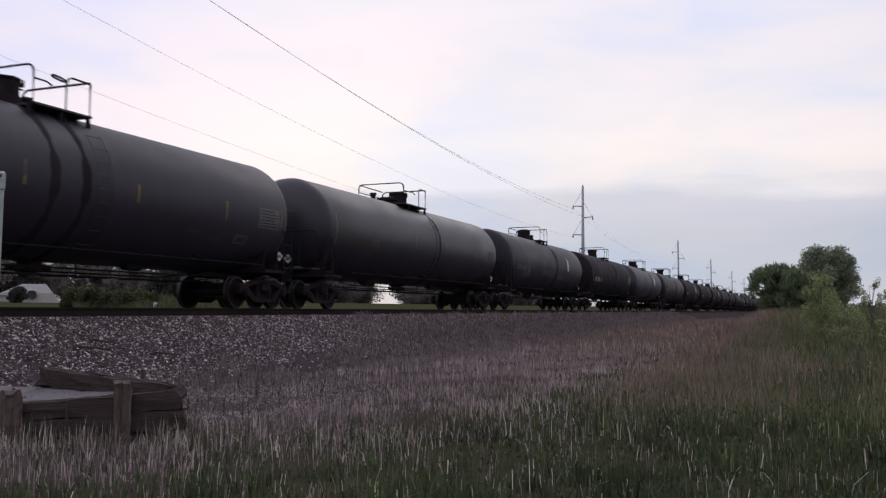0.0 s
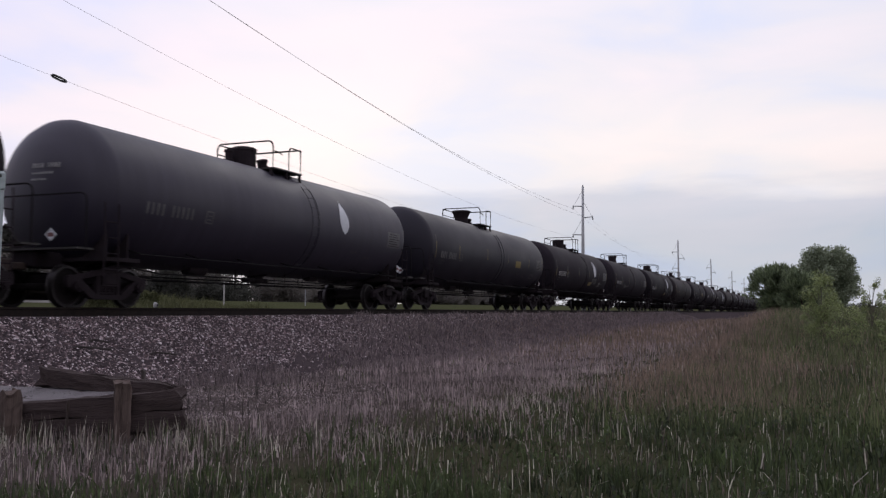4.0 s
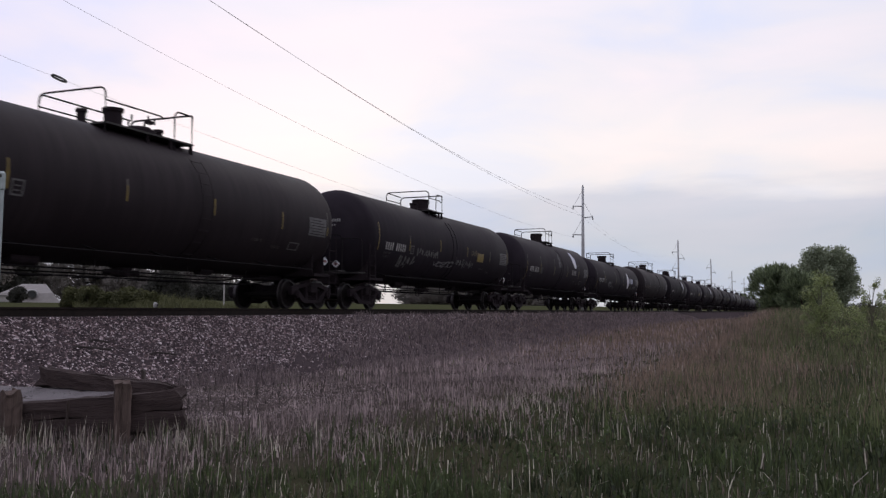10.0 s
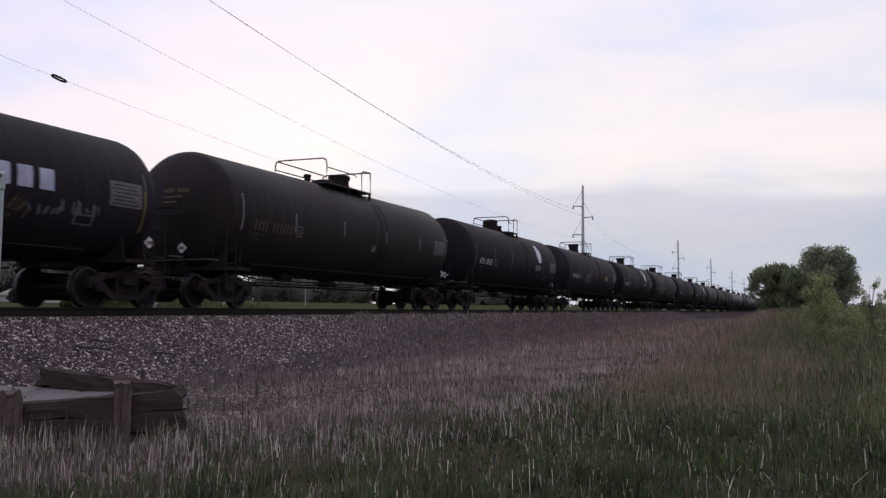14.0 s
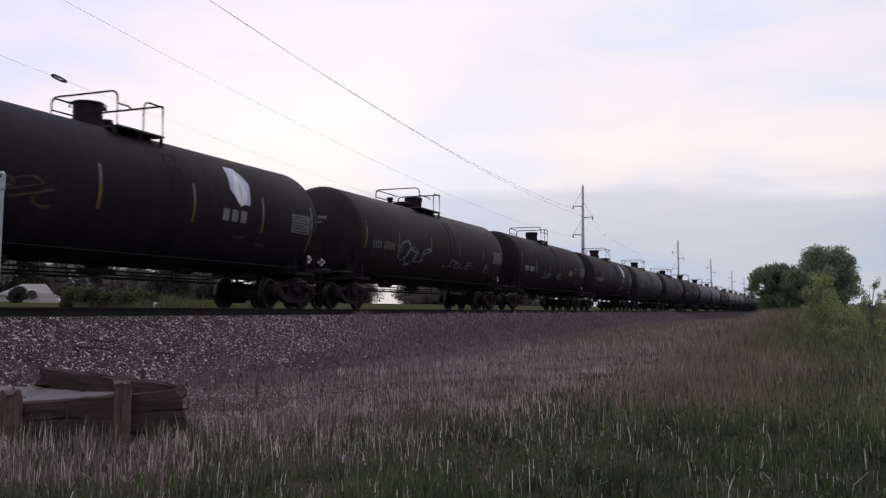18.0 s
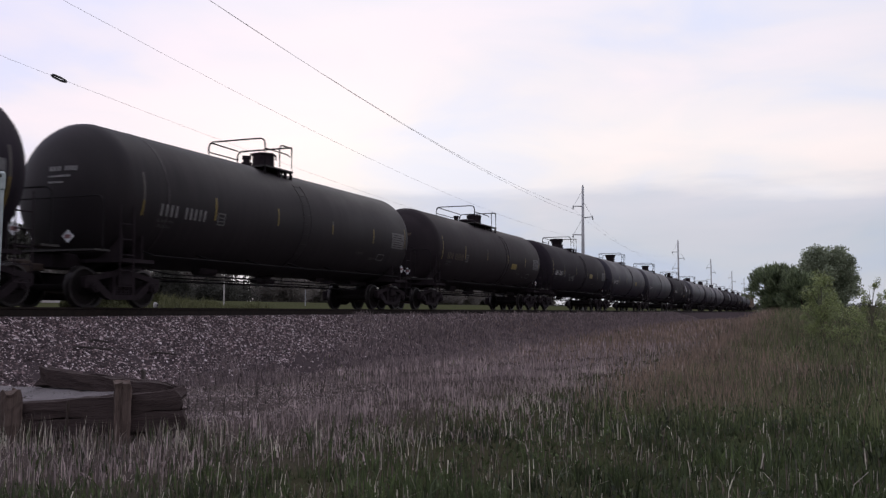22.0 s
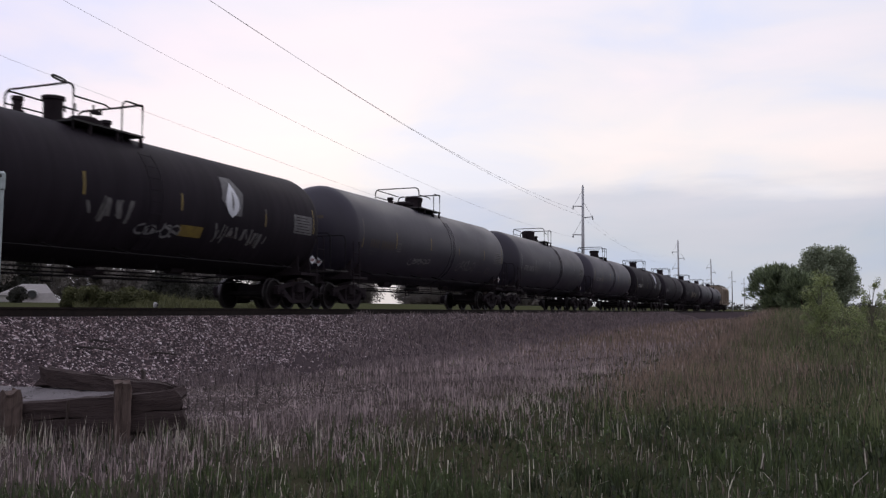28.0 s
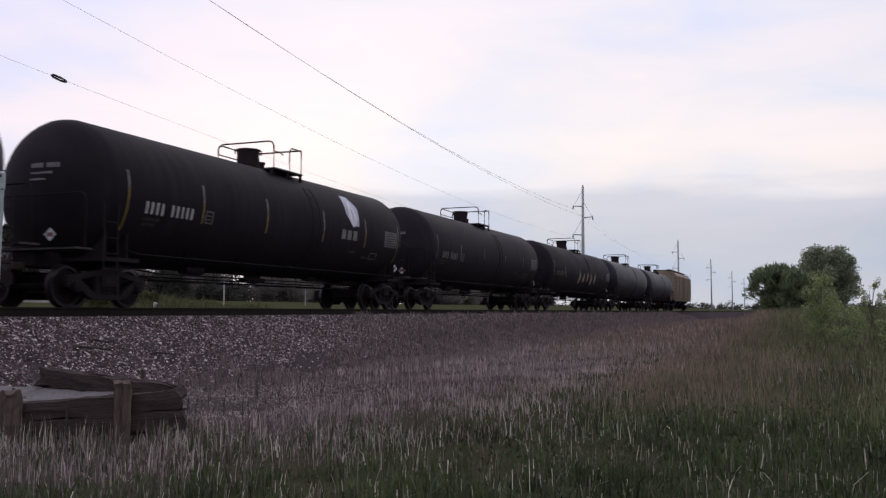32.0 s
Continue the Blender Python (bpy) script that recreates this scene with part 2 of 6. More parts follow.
M_BALLAST = stone_material()
M_RANK = surface("weed_brown_green", (0.035, 0.034, 0.016), (0.095, 0.085, 0.045), 0.8, 0.85, fine=9, island=0.5, bump=0, leaf=0.2)
M_BLADE = surface("grass_green", (0.010, 0.0150, 0.006), (0.080, 0.110, 0.038), 1.0, 0.75, fine=7, island=0.55, bump=0, leaf=0.25)
M_RISE = surface("weed_olive", (0.050, 0.061, 0.025), (0.150, 0.168, 0.076), 1.1, 0.8, fine=25, island=0.5, bump=0, leaf=0.25)
M_BROWNSTALK = surface("stalk_brown", (0.038, 0.029, 0.025), (0.17, 0.13, 0.108), 3, 0.85, fine=25, island=0.6, bump=0)
M_PANEL = surface("data_panel_grey", (0.045, 0.044, 0.047), (0.125, 0.12, 0.125), 5, 0.7, fine=20, bump=0.0)
M_STALK = surface("stalk_pale", (0.095, 0.082, 0.068), (0.58, 0.53, 0.45), 2, 0.8, fine=25, island=0.7, bump=0, leaf=0.1)
M_STRAW = surface("grass_straw", (0.105, 0.081, 0.082), (0.45, 0.36, 0.357), 0.9, 0.8, fine=25, island=0.5, bump=0, leaf=0.15)
M_TANGRASS = surface("grass_ochre", (0.082, 0.059, 0.047), (0.325, 0.236, 0.182), 0.8, 0.8, fine=25, island=0.5, bump=0, leaf=0.15)
M_DULLGRASS = surface("grass_dull_brown", (0.10, 0.078, 0.082), (0.23, 0.18, 0.184), 2, 0.85, fine=25, island=0.4, bump=0, leaf=0.1)
M_WEED = surface("weed_yellow_green", (0.048, 0.052, 0.021), (0.108, 0.110, 0.046), 0.5, 0.9, fine=4, island=0.2, bump=0, leaf=0.2)
M_DARKSTALK = surface("stalk_dark", (0.022, 0.017, 0.016), (0.06, 0.046, 0.042), 3, 0.9, fine=30, island=0.4, bump=0)
M_FARLEAF = surface("leaf_far", (0.054, 0.053, 0.048), (0.078, 0.078, 0.067), 0.25, 0.95, fine=3, island=0.10, bump=0, leaf=0.3, spec=0.05)
# distance haze is put into this leaf colour, paler and greyer than foliage
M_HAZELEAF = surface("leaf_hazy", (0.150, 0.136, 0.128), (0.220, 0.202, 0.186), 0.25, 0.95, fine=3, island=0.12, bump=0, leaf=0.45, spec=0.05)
M_LEAF = surface("leaf_dark", (0.135, 0.158, 0.100), (0.255, 0.292, 0.190), 2, 0.7, fine=25, island=0.28, bump=0, leaf=0.3)
M_BUSH = surface("leaf_bush", (0.070, 0.092, 0.046), (0.185, 0.228, 0.122), 2, 0.55, fine=25, island=0.5, bump=0, leaf=0.3)
M_LEAF2 = surface("leaf_bright", (0.145, 0.178, 0.074), (0.310, 0.350, 0.155), 2, 0.6, fine=25, island=0.35, bump=0, leaf=0.42)
M_BARK = surface("bark", (0.05, 0.04, 0.033), (0.13, 0.11, 0.09), 6, 0.95, fine=40, stretch=(3, 3, 0.6), bump=0.6)
M_POLE = surface("pole_steel_grey", (0.22, 0.22, 0.23), (0.34, 0.34, 0.35), 3, 0.6, fine=40)
M_WIRE = surface("wire_aluminium", (0.46, 0.45, 0.46), (0.60, 0.59, 0.60), 3, 0.5, 0.3, bump=0)
M_GLAZE = surface("insulator_grey", (0.10, 0.10, 0.11), (0.2, 0.2, 0.21), 4, 0.3, bump=0)
M_BARNW = surface("barn_wall_white", (0.27, 0.255, 0.25), (0.40, 0.385, 0.37), 2, 0.7, fine=20)
M_BARNR = surface("barn_roof_pale", (0.17, 0.155, 0.15), (0.25, 0.23, 0.222), 2, 0.6, fine=20)
M_DARK = surface("dark_opening", (0.012, 0.012, 0.013), (0.03, 0.03, 0.03), 3, 0.6)
M_GALV = surface("galvanised_post", (0.23, 0.27, 0.275), (0.37, 0.41, 0.415), 5, 0.45, 0.4, fine=40)
M_GRILLE = surface("grating", (0.012, 0.011, 0.011), (0.032, 0.027, 0.025), 9, 0.7, fine=60)


# ---- mesh helpers ----
def part(name, bm, mat, parent=None, label="", m=None, smooth=False):
    me = bpy.data.meshes.new(name)
    bm.normal_update()
    if smooth:
        for f in bm.faces:
            f.smooth = True
    bm.to_mesh(me)
    bm.free()
    for x in (mat if isinstance(mat, (list, tuple)) else (mat,)):
        me.materials.append(x)
    ob = new(name, me)
    if parent is not None:
        ob.parent = parent
    if m is not None:
        ob.matrix_basis = m
    if label:
        ob["label"] = label
    return ob


def again(ob, parent, m):
    """The same piece once more on the same mesh."""
    o = new(ob.name.split(".")[0], ob.data)
    o.parent = parent
    o.matrix_basis = m
    if "label" in ob:
        o["label"] = ob["label"]
    return o


def raw(name, verts, faces, mat, parent=None, smooth=False):
    me = bpy.data.meshes.new(name)
    me.from_pydata(verts, [], faces)
    for x in (mat if isinstance(mat, (list, tuple)) else (mat,)):
        me.materials.append(x)
    if smooth:
        me.polygons.foreach_set("use_smooth", [True] * len(me.polygons))
    me.update()
    ob = new(name, me)
    if parent is not None:
        ob.parent = parent
    return ob


def box(bm, x0, x1, y0, y1, z0, z1, bevel=0.0, m=None):
    r = bmesh.ops.create_cube(bm, size=1.0)
    vs = r["verts"]
    bmesh.ops.scale(bm, vec=(x1 - x0, y1 - y0, z1 - z0), verts=vs)
    bmesh.ops.translate(bm, vec=((x0 + x1) / 2, (y0 + y1) / 2, (z0 + z1) / 2), verts=vs)
    if bevel:
        es = list({e for v in vs for e in v.link_edges})
        r = bmesh.ops.bevel(bm, geom=es, offset=bevel, segments=1, affect="EDGES")
        vs = list({v for f in r["faces"] for v in f.verts} | {v for v in vs if v.is_valid})
    if m is not None:
        bmesh.ops.transform(bm, matrix=m, verts=vs)
    return vs


def cyl(bm, p, q, r0, r1=None, n=12, caps=True):
    p, q = Vector(p), Vector(q)
    d = q - p
    m = Matrix.Translation((p + q) / 2) @ d.to_track_quat("Z", "Y").to_matrix().to_4x4()
    return bmesh.ops.create_cone(bm, cap_ends=caps, segments=n, radius1=r0, radius2=r0 if r1 is None else r1, depth=d.length, matrix=m)["verts"]


def lathe(bm, prof, axis="x", n=32, at=(0, 0, 0)):
    """Turns a profile of (along, radius) about an axis."""
    rings = []
    for a, r in prof:
        ring = []
        for i in range(n):
            c, s = math.cos(2 * math.pi * i / n), math.sin(2 * math.pi * i / n)
            p = {"x": (a, r * c, r * s), "y": (r * c, a, r * s), "z": (r * c, r * s, a)}[axis]
            ring.append(bm.verts.new((p[0] + at[0], p[1] + at[1], p[2] + at[2])))
        rings.append(ring)
    for u, v in zip(rings, rings[1:]):
        for i in range(n):
            f = (u[i], u[(i + 1) % n], v[(i + 1) % n], v[i])
            bm.faces.new(f if axis != "y" else f[::-1])
    for ring, flip in ((rings[0], True), (rings[-1], False)):
        if axis == "y":
            flip = not flip
        bm.faces.new(ring[::-1] if flip else ring)


def tube(bm, pts, r=0.02, n=6):
    """A bent bar through points."""
    pts = [Vector(p) for p in pts]
    rings = []
    for i, p in enumerate(pts):
        d = (pts[min(i + 1, len(pts) - 1)] - pts[max(i - 1, 0)]).normalized()
        m = d.to_track_quat("Z", "Y").to_matrix()
        rings.append([bm.verts.new(p + m @ Vector((r * math.cos(2 * math.pi * k / n), r * math.sin(2 * math.pi * k / n), 0))) for k in range(n)])
    for u, v in zip(rings, rings[1:]):
        for k in range(n):
            bm.faces.new((u[k], u[(k + 1) % n], v[(k + 1) % n], v[k]))
    bm.faces.new(rings[0][::-1])
    bm.faces.new(rings[-1])


def arc(c, r, a0, a1, u, v, n=4):
    """Points of a round corner about c in the plane of u and v, degrees."""
    c, u, v = Vector(c), Vector(u), Vector(v)
    return [c + r * (math.cos(radians(a0 + (a1 - a0) * i / n)) * u + math.sin(radians(a0 + (a1 - a0) * i / n)) * v) for i in range(n + 1)]


# ---- ground ----
def smooth(a, b, x):
    t = np.clip((x - a) / (b - a), 0, 1)
    return t * t * (3 - 2 * t)


def wavy(x, y, s, seed=0.0):
    """Cheap smooth unevenness between -1 and 1."""
    return (np.sin(x * s + 1.3 * seed) * np.cos(y * s * 1.31 + seed) + 0.6 * np.sin(x * s * 2.17 + y * s * 1.7 + 2.1 * seed) + 0.4 * np.cos(y * s * 3.9 - x * s * 2.9 + seed)) / 2.0


def height(x, y):
    """The ground's height: ditch, ballast bank, track bed, far meadow."""
    x, y = np.asarray(x, float), np.asarray(y, float)
    base = -1.30 + 0.05 * wavy(x, y, 0.9) + 0.75 * smooth(10, 42, x) * (1 - smooth(1.0, 6.5, y)) + 0.22 * smooth(18, 34, x) * (1 - smooth(0.5, 4.0, y)) + 0.30 * smooth(20, 60, x) * smooth(3, 7, y)
    pad = smooth(9.80, 9.90, x + 0.42 * y) * (1 - smooth(7.82, 7.95, x)) * smooth(5.85, 6.05, y)
    front = -0.86 - 0.09 * (y - 5.7)
    lift = np.clip((x - 9.85 + 0.42 * y) / np.maximum(0.42 * y - 2.15, 0.1), 0, 1)
    base = base + (front + (-0.89 - front) * lift - base) * pad * (1 - smooth(9.4, 9.9, y))
    bank = smooth(9.3, 12.7, y) * 0.45 + np.clip((y - 9.5) / 2.85, 0, 1) * 0.55
    z = base + (-0.17 - base) * bank + 0.03 * wavy(x, y, 2.3, 3.0) * np.exp(-((y - 10.6) / 1.4) ** 2)
    z = np.where(y > 12.35, -0.17 - 0.05 * smooth(12.9, 13.25, y) + 0.05 * smooth(15.75, 16.1, y), z)
    dip = smooth(0.86, 0.98, y / np.maximum(x, 1.0))                   # the meadow lies lower before the barn
    far = -0.58 + 0.86 * smooth(20, 36, y) + 0.94 * smooth(33, 66, y) * (1 - 0.65 * dip) + 0.75 * dip * smooth(75, 118, y) + 1.1 * smooth(80, 300, y) + 0.8 * smooth(80, 500, np.abs(x)) * smooth(18.5, 30, y)
    z = np.where(y > 16.6, -0.17 + (far + 0.17) * smooth(16.6, 18.4, y), z)
    z = z + 2.2 * smooth(90, 480, np.hypot(x, y)) * (1 - smooth(-8, 4, y))
    return z


def axis_steps(lo, hi, step, far):
    a = list(np.arange(lo, hi + 1e-6, step))
    s, up = step, hi
    while up < far:
        s *= 1.22
        up += s
        a.append(up)
    s, dn = step, lo
    while dn > -far:
        s *= 1.22
        dn -= s
        a.insert(0, dn)
    return np.array(a)


def ground_material():
    m, nt, b = material("ground_soil", 0.95)
    b.inputs["Specular IOR Level"].default_value = 0.0
    N, L = nt.nodes.new, nt.links.new
    tc = N("ShaderNodeTexCoord")
    sep = N("ShaderNodeSeparateXYZ")
    L(tc.outputs["Object"], sep.inputs[0])
    n1, n2, n3 = N("ShaderNodeTexNoise"), N("ShaderNodeTexNoise"), N("ShaderNodeTexNoise")
    for n, s, d in ((n1, 0.7, 5), (n2, 9.0, 4), (n3, 55.0, 3)):
        n.inputs["Scale"].default_value, n.inputs["Detail"].default_value = s, d
        L(tc.outputs["Object"], n.inputs["Vector"])
    a = N("ShaderNodeMath")
    a.operation = "MULTIPLY_ADD"
    a.inputs[1].default_value = 1.6
    L(n1.outputs["Fac"], a.inputs[0])
    L(sep.outputs["Y"], a.inputs[2])
    mr = N("ShaderNodeMapRange")
    mr.inputs["From Min"].default_value, mr.inputs["From Max"].default_value = 0.0, 40.0
    L(a.outputs[0], mr.inputs["Value"])
    rp = N("ShaderNodeValToRGB")
    cr = rp.color_ramp
    cr.elements[0].position, cr.elements[0].color = 0.0, (0.035, 0.042, 0.02, 1)
    cr.elements[1].position, cr.elements[1].color = 1.0, (0.054, 0.057, 0.030, 1)
    for p, c in ((0.11, (0.045, 0.043, 0.026, 1)), (0.15, (0.062, 0.050, 0.046, 1)), (0.245, (0.075, 0.061, 0.058, 1)), (0.262, (0.058, 0.046, 0.049, 1)), (0.43, (0.055, 0.044, 0.047, 1)),
                 (0.46, (0.056, 0.053, 0.032, 1)), (0.5, (0.058, 0.059, 0.032, 1))):
        cr.elements.new(p).color = c
    L(mr.outputs[0], rp.inputs[0])
    v = N("ShaderNodeMath")
    v.operation = "MULTIPLY_ADD"
    v.inputs[1].default_value = 0.8
    v.inputs[2].default_value = 0.25
    L(n2.outputs["Fac"], v.inputs[0])
    v2 = N("ShaderNodeMath")
    v2.operation = "MULTIPLY_ADD"
    v2.inputs[1].default_value = 0.7
    L(n3.outputs["Fac"], v2.inputs[0])
    L(v.outputs[0], v2.inputs[2])
    hs = N("ShaderNodeHueSaturation")
    L(rp.outputs[0], hs.inputs["Color"])
    L(v2.outputs[0], hs.inputs["Value"])
    L(hs.outputs[0], b.inputs["Base Color"])
    bp = N("ShaderNodeBump")
    bp.inputs["Strength"].default_value, bp.inputs["Distance"].default_value = 0.6, 0.04
    L(v2.outputs[0], bp.inputs["Height"])
    L(bp.outputs[0], b.inputs["Normal"])
    return m


def build_ground():
    xs, ys = axis_steps(-12, 60, 0.5, 3200), axis_steps(-8, 24, 0.2, 3200)
    xs = np.sort(np.concatenate([xs[(xs < 4.9) | (xs > 9.1)], np.arange(5.0, 9.05, 0.08)]))
    gx, gy = np.meshgrid(xs, ys, indexing="ij")
    v = np.stack([gx.ravel(), gy.ravel(), height(gx, gy).ravel()], 1)
    n, k = len(xs), len(ys)
    i = (np.arange(n - 1)[:, None] * k + np.arange(k - 1)[None, :]).ravel()
    f = np.stack([i, i + k, i + k + 1, i + 1], 1)
    g = raw("ground", v.tolist(), f.tolist(), ground_material(), smooth=True)
    tagged(g, "grassy ditch, stone bank and meadow ground", "ground", kind="structure")


build_ground()


def strips(name, x, y, h, w, lean, mat, label, category, blunt=False):
    """Many bent, tapered blades rooted on the ground, as one mesh."""
    n = len(x)
    z = height(x, y) - 0.02
    a = np.random.uniform(0, 2 * np.pi, n)
    c, s = np.cos(a), np.sin(a)
    b = np.random.uniform(0, 2 * np.pi, n)
    lx, ly = np.cos(b) * lean * h, np.sin(b) * lean * h
    rows = []
    for t, k in ((0.0, 1.0), (0.55, 0.8)):
        for sg in (-0.5, 0.5):
            rows.append(np.stack([x + lx * t * t + c * w * sg * k, y + ly * t * t + s * w * sg * k, z + h * t], 1))
    for sg in ((-0.5, 0.5) if blunt else (0.0,)):                       # a cut stalk keeps its width, a blade ends in a point
        rows.append(np.stack([x + lx + c * w * sg * 0.75, y + ly + s * w * sg * 0.75, z + h * (1 - 0.25 * lean)], 1))
    q = len(rows)
    v = np.stack(rows, 1).reshape(-1, 3)
    me = bpy.data.meshes.new(name)
    me.vertices.add(n * q)
    me.vertices.foreach_set("co", v.ravel())
    o = np.arange(n)[:, None] * q
    loops = np.concatenate([o + [0, 1, 3, 2], o + ([2, 3, 5, 4] if blunt else [2, 3, 4])], 1).ravel()
    me.loops.add(n * (q + 2))
    me.loops.foreach_set("vertex_index", loops)
    me.polygons.add(n * 2)
    st = (np.arange(n)[:, None] * (q + 2) + [0, 4]).ravel()
    me.polygons.foreach_set("loop_start", st)
    me.update(calc_edges=True)
    me.validate()
    me.materials.append(mat)
    ob = new(name, me)
    return tagged(ob, label, category, kind="stuff")


def edge(x):
    """Where the green growth by the eye gives way to the dead grass of the ditch."""
    return 0.8 + 3.1 * np.exp(-(x - 5.8) / 14.0) + 1.6 * (1 - smooth(5.0, 9.0, x))


def spread(n, r0, r1, power, a0=-7.0, a1=51.0):
    """Random places in a wedge before the eye, denser near it."""
    u = np.random.rand(n)
    p = 2 - power
    r = (r0 ** p + u * (r1 ** p - r0 ** p)) ** (1 / p)
    a = np.radians(np.random.uniform(a0, a1, n) + np.random.normal(0, 5.0, n) * (np.random.rand(n) < 0.35))
    return r * np.cos(a), r * np.sin(a), r


def clear(x, y):
    """Free of the timber crib."""
    return ~((x < 7.9) & (x + 0.42 * y > 9.74) & (y > 5.75))


def bare(x, y):
    """The trodden, littered ground between the crib and the bank, 0 to 1."""
    return smooth(7.3, 8.6, x + 0.3 * wavy(x, y, 1.9, 7.0)) * smooth(5.3, 6.6, y + 0.5 * wavy(x, y, 1.1, 3.0)) * (1 - smooth(11.5, 15.0, x + 0.8 * wavy(x, y, 0.9, 2.0)))


def upright(n, bent=0.12):
    return np.where(np.random.rand(n) < bent, np.random.uniform(0.4, 1.1, n), np.random.uniform(0.0, 0.22, n))


def seed_heads(name, x, y, h, size, mat, label):
    """Small pale tufts and dry leaves at the tips of stems, as one mesh of folded diamonds."""
    n = len(x)
    c = np.stack([x, y, height(x, y) + h], 1)
    u = np.random.normal(0, 1, (n, 3))
    u[:, 2] += 1.2
    u /= np.linalg.norm(u, axis=1)[:, None]
    w = np.cross(u, np.random.normal(0, 1, (n, 3)))
    w /= np.linalg.norm(w, axis=1)[:, None]
    s = size[:, None]
    v = np.stack([c - u * s, c + w * s * 0.5, c + u * s, c - w * s * 0.5], 1).reshape(-1, 3)
    me = bpy.data.meshes.new(name)
    me.vertices.add(n * 4)
    me.vertices.foreach_set("co", v.ravel())
    me.loops.add(n * 4)
    me.loops.foreach_set("vertex_index", np.arange(n * 4))
    me.polygons.add(n)
    me.polygons.foreach_set("loop_start", np.arange(n) * 4)
    me.update(calc_edges=True)
    me.materials.append(mat)
    return tagged(new(name, me), label, "seed heads", kind="stuff")


def build_grass():
    # green growth of the ditch, in tufts
    x, y, r = spread(150000, 2.5, 60, 1.2)
    rag = wavy(x, y, 0.8, 5.0) * 0.6 + wavy(x, y, 2.6, 8.0) * 0.5 + np.random.normal(0, 0.75, len(x))
    tuft = wavy(x, y, 2.9, 1.0) + 0.6 * wavy(x, y, 7.0, 2.0)
    mass = wavy(x, y, 0.75, 4.0) + 0.5 * wavy(x, y, 1.7, 9.0)
    g = (y + rag < edge(x)) & clear(x, y) & (np.random.rand(len(x)) < np.where(tuft > -0.15, 1.0, 0.16) * np.where(mass > -0.45, 1.0, 0.35))
    wide = np.random.uniform(0.004, 0.011, len(x)) + 0.0008 * r
    hh = np.random.uniform(0.06, 0.24, len(x)) * (0.80 + 0.45 * np.clip(tuft, -0.6, 1)) * (1 + 0.35 * np.clip(mass, -0.8, 1)) * (1 + 0.5 * smooth(14, 30, x))
    lean = np.where(np.random.rand(len(x)) < 0.3, np.random.uniform(0.4, 1.0, len(x)), np.random.uniform(0.03, 0.35, len(x)))
    strips("green_grass", x[g], y[g], hh[g], wide[g], lean[g], M_BLADE, "dark green grass growing in the ditch", "grass")
    # pale cut stalks standing among it, and brown dead ones
    for nm, n, mat, lab, lo, hi, seed in (("dead_stalks", 95000, M_STALK, "pale short dead stalks standing in green grass", 0.05, 0.20, 4.0), ("brown_stalks", 110000, M_BROWNSTALK, "brown broken stalks among green grass", 0.05, 0.20, 9.0)):
        x, y, r = spread(n, 2.5, 40, 1.25)
        lump = wavy(x, y, 1.9, seed) + 0.7 * wavy(x, y, 6.0, seed)
        front = y < edge(x) + np.random.normal(0.9, 0.7, n) + 2.6 * (1 - smooth(7.0, 8.4, x))
        deep = smooth(-2.2, 0.2, y - edge(x))
        p = (0.07 + 0.23 * (lump > 0.0)) * (0.48 + 0.52 * deep) * (1 - 0.35 * smooth(-1, 1, 1.2 - y) * smooth(7, 11, x)) * (1.35 - 0.60 * smooth(4.5, 7.5, r))
        k = front & clear(x, y) & (np.random.rand(n) < p)
        m = int(k.sum())
        strips(nm, x[k], y[k], np.random.uniform(lo, hi, m) * (1 + 0.6 * (np.random.rand(m) < 0.10)), (np.random.uniform(0.003, 0.008, m) + 0.0004 * r[k]), upright(m, 0.13), mat, lab, "stalks", True)
    # dead grass of the ditch, climbing the bank further off
    x, y, r = spread(370000, 4.0, 100, 0.95)
    n = len(x)
    rag = wavy(x, y, 0.8, 5.0) * 0.6 + wavy(x, y, 2.6, 8.0) * 0.5 + np.random.normal(0, 0.75, n)
    top = np.where(x < 13, 8.6, 8.6 + 3.7 * np.clip((x - 13) / 13, 0, 1)) + wavy(x, y, 1.1, 2.0) * 0.6
    b = bare(x, y)
    lump = wavy(x, y, 1.7, 11.0)
    g = (y + rag > edge(x)) & (y < top) & clear(x, y) & (np.random.rand(n) < 1 - 0.80 * b)
    g &= np.random.rand(n) < np.where(y > 8.6, 0.55, 1.0)
    g &= np.random.rand(n) < 0.26 + 0.74 * smooth(-0.75, 0.25, lump + 0.5 * wavy(x, y, 5.0, 1.0) + 0.5 * wavy(x, y, 0.6, 3.0))
    och = np.random.rand(n) < np.clip((x - 13 - 1.1 * y + 2.5 * wavy(x, y, 0.5, 2.0)) / 16, 0.0, 0.85)
    grn = np.random.rand(n) < 0.50 * smooth(1.8, -0.8, y - 1.2 * wavy(x, y, 0.6, 3.0)) + 0.10 * (wavy(x, y, 0.9, 13.0) > 0.35)
    hh = np.random.uniform(0.06, 0.25, n) * (0.65 + 0.45 * np.clip(lump, -0.5, 1) + 0.3 * (wavy(x, y, 4.1, 6.0) > 0.2)) * np.where(y > 9.0, 0.7, 1.0) * (1 + 0.7 * smooth(16, 40, x) * (1 - smooth(7, 11, y))) * (1 - 0.45 * b)
    wide = 0.0030 + 0.00045 * r
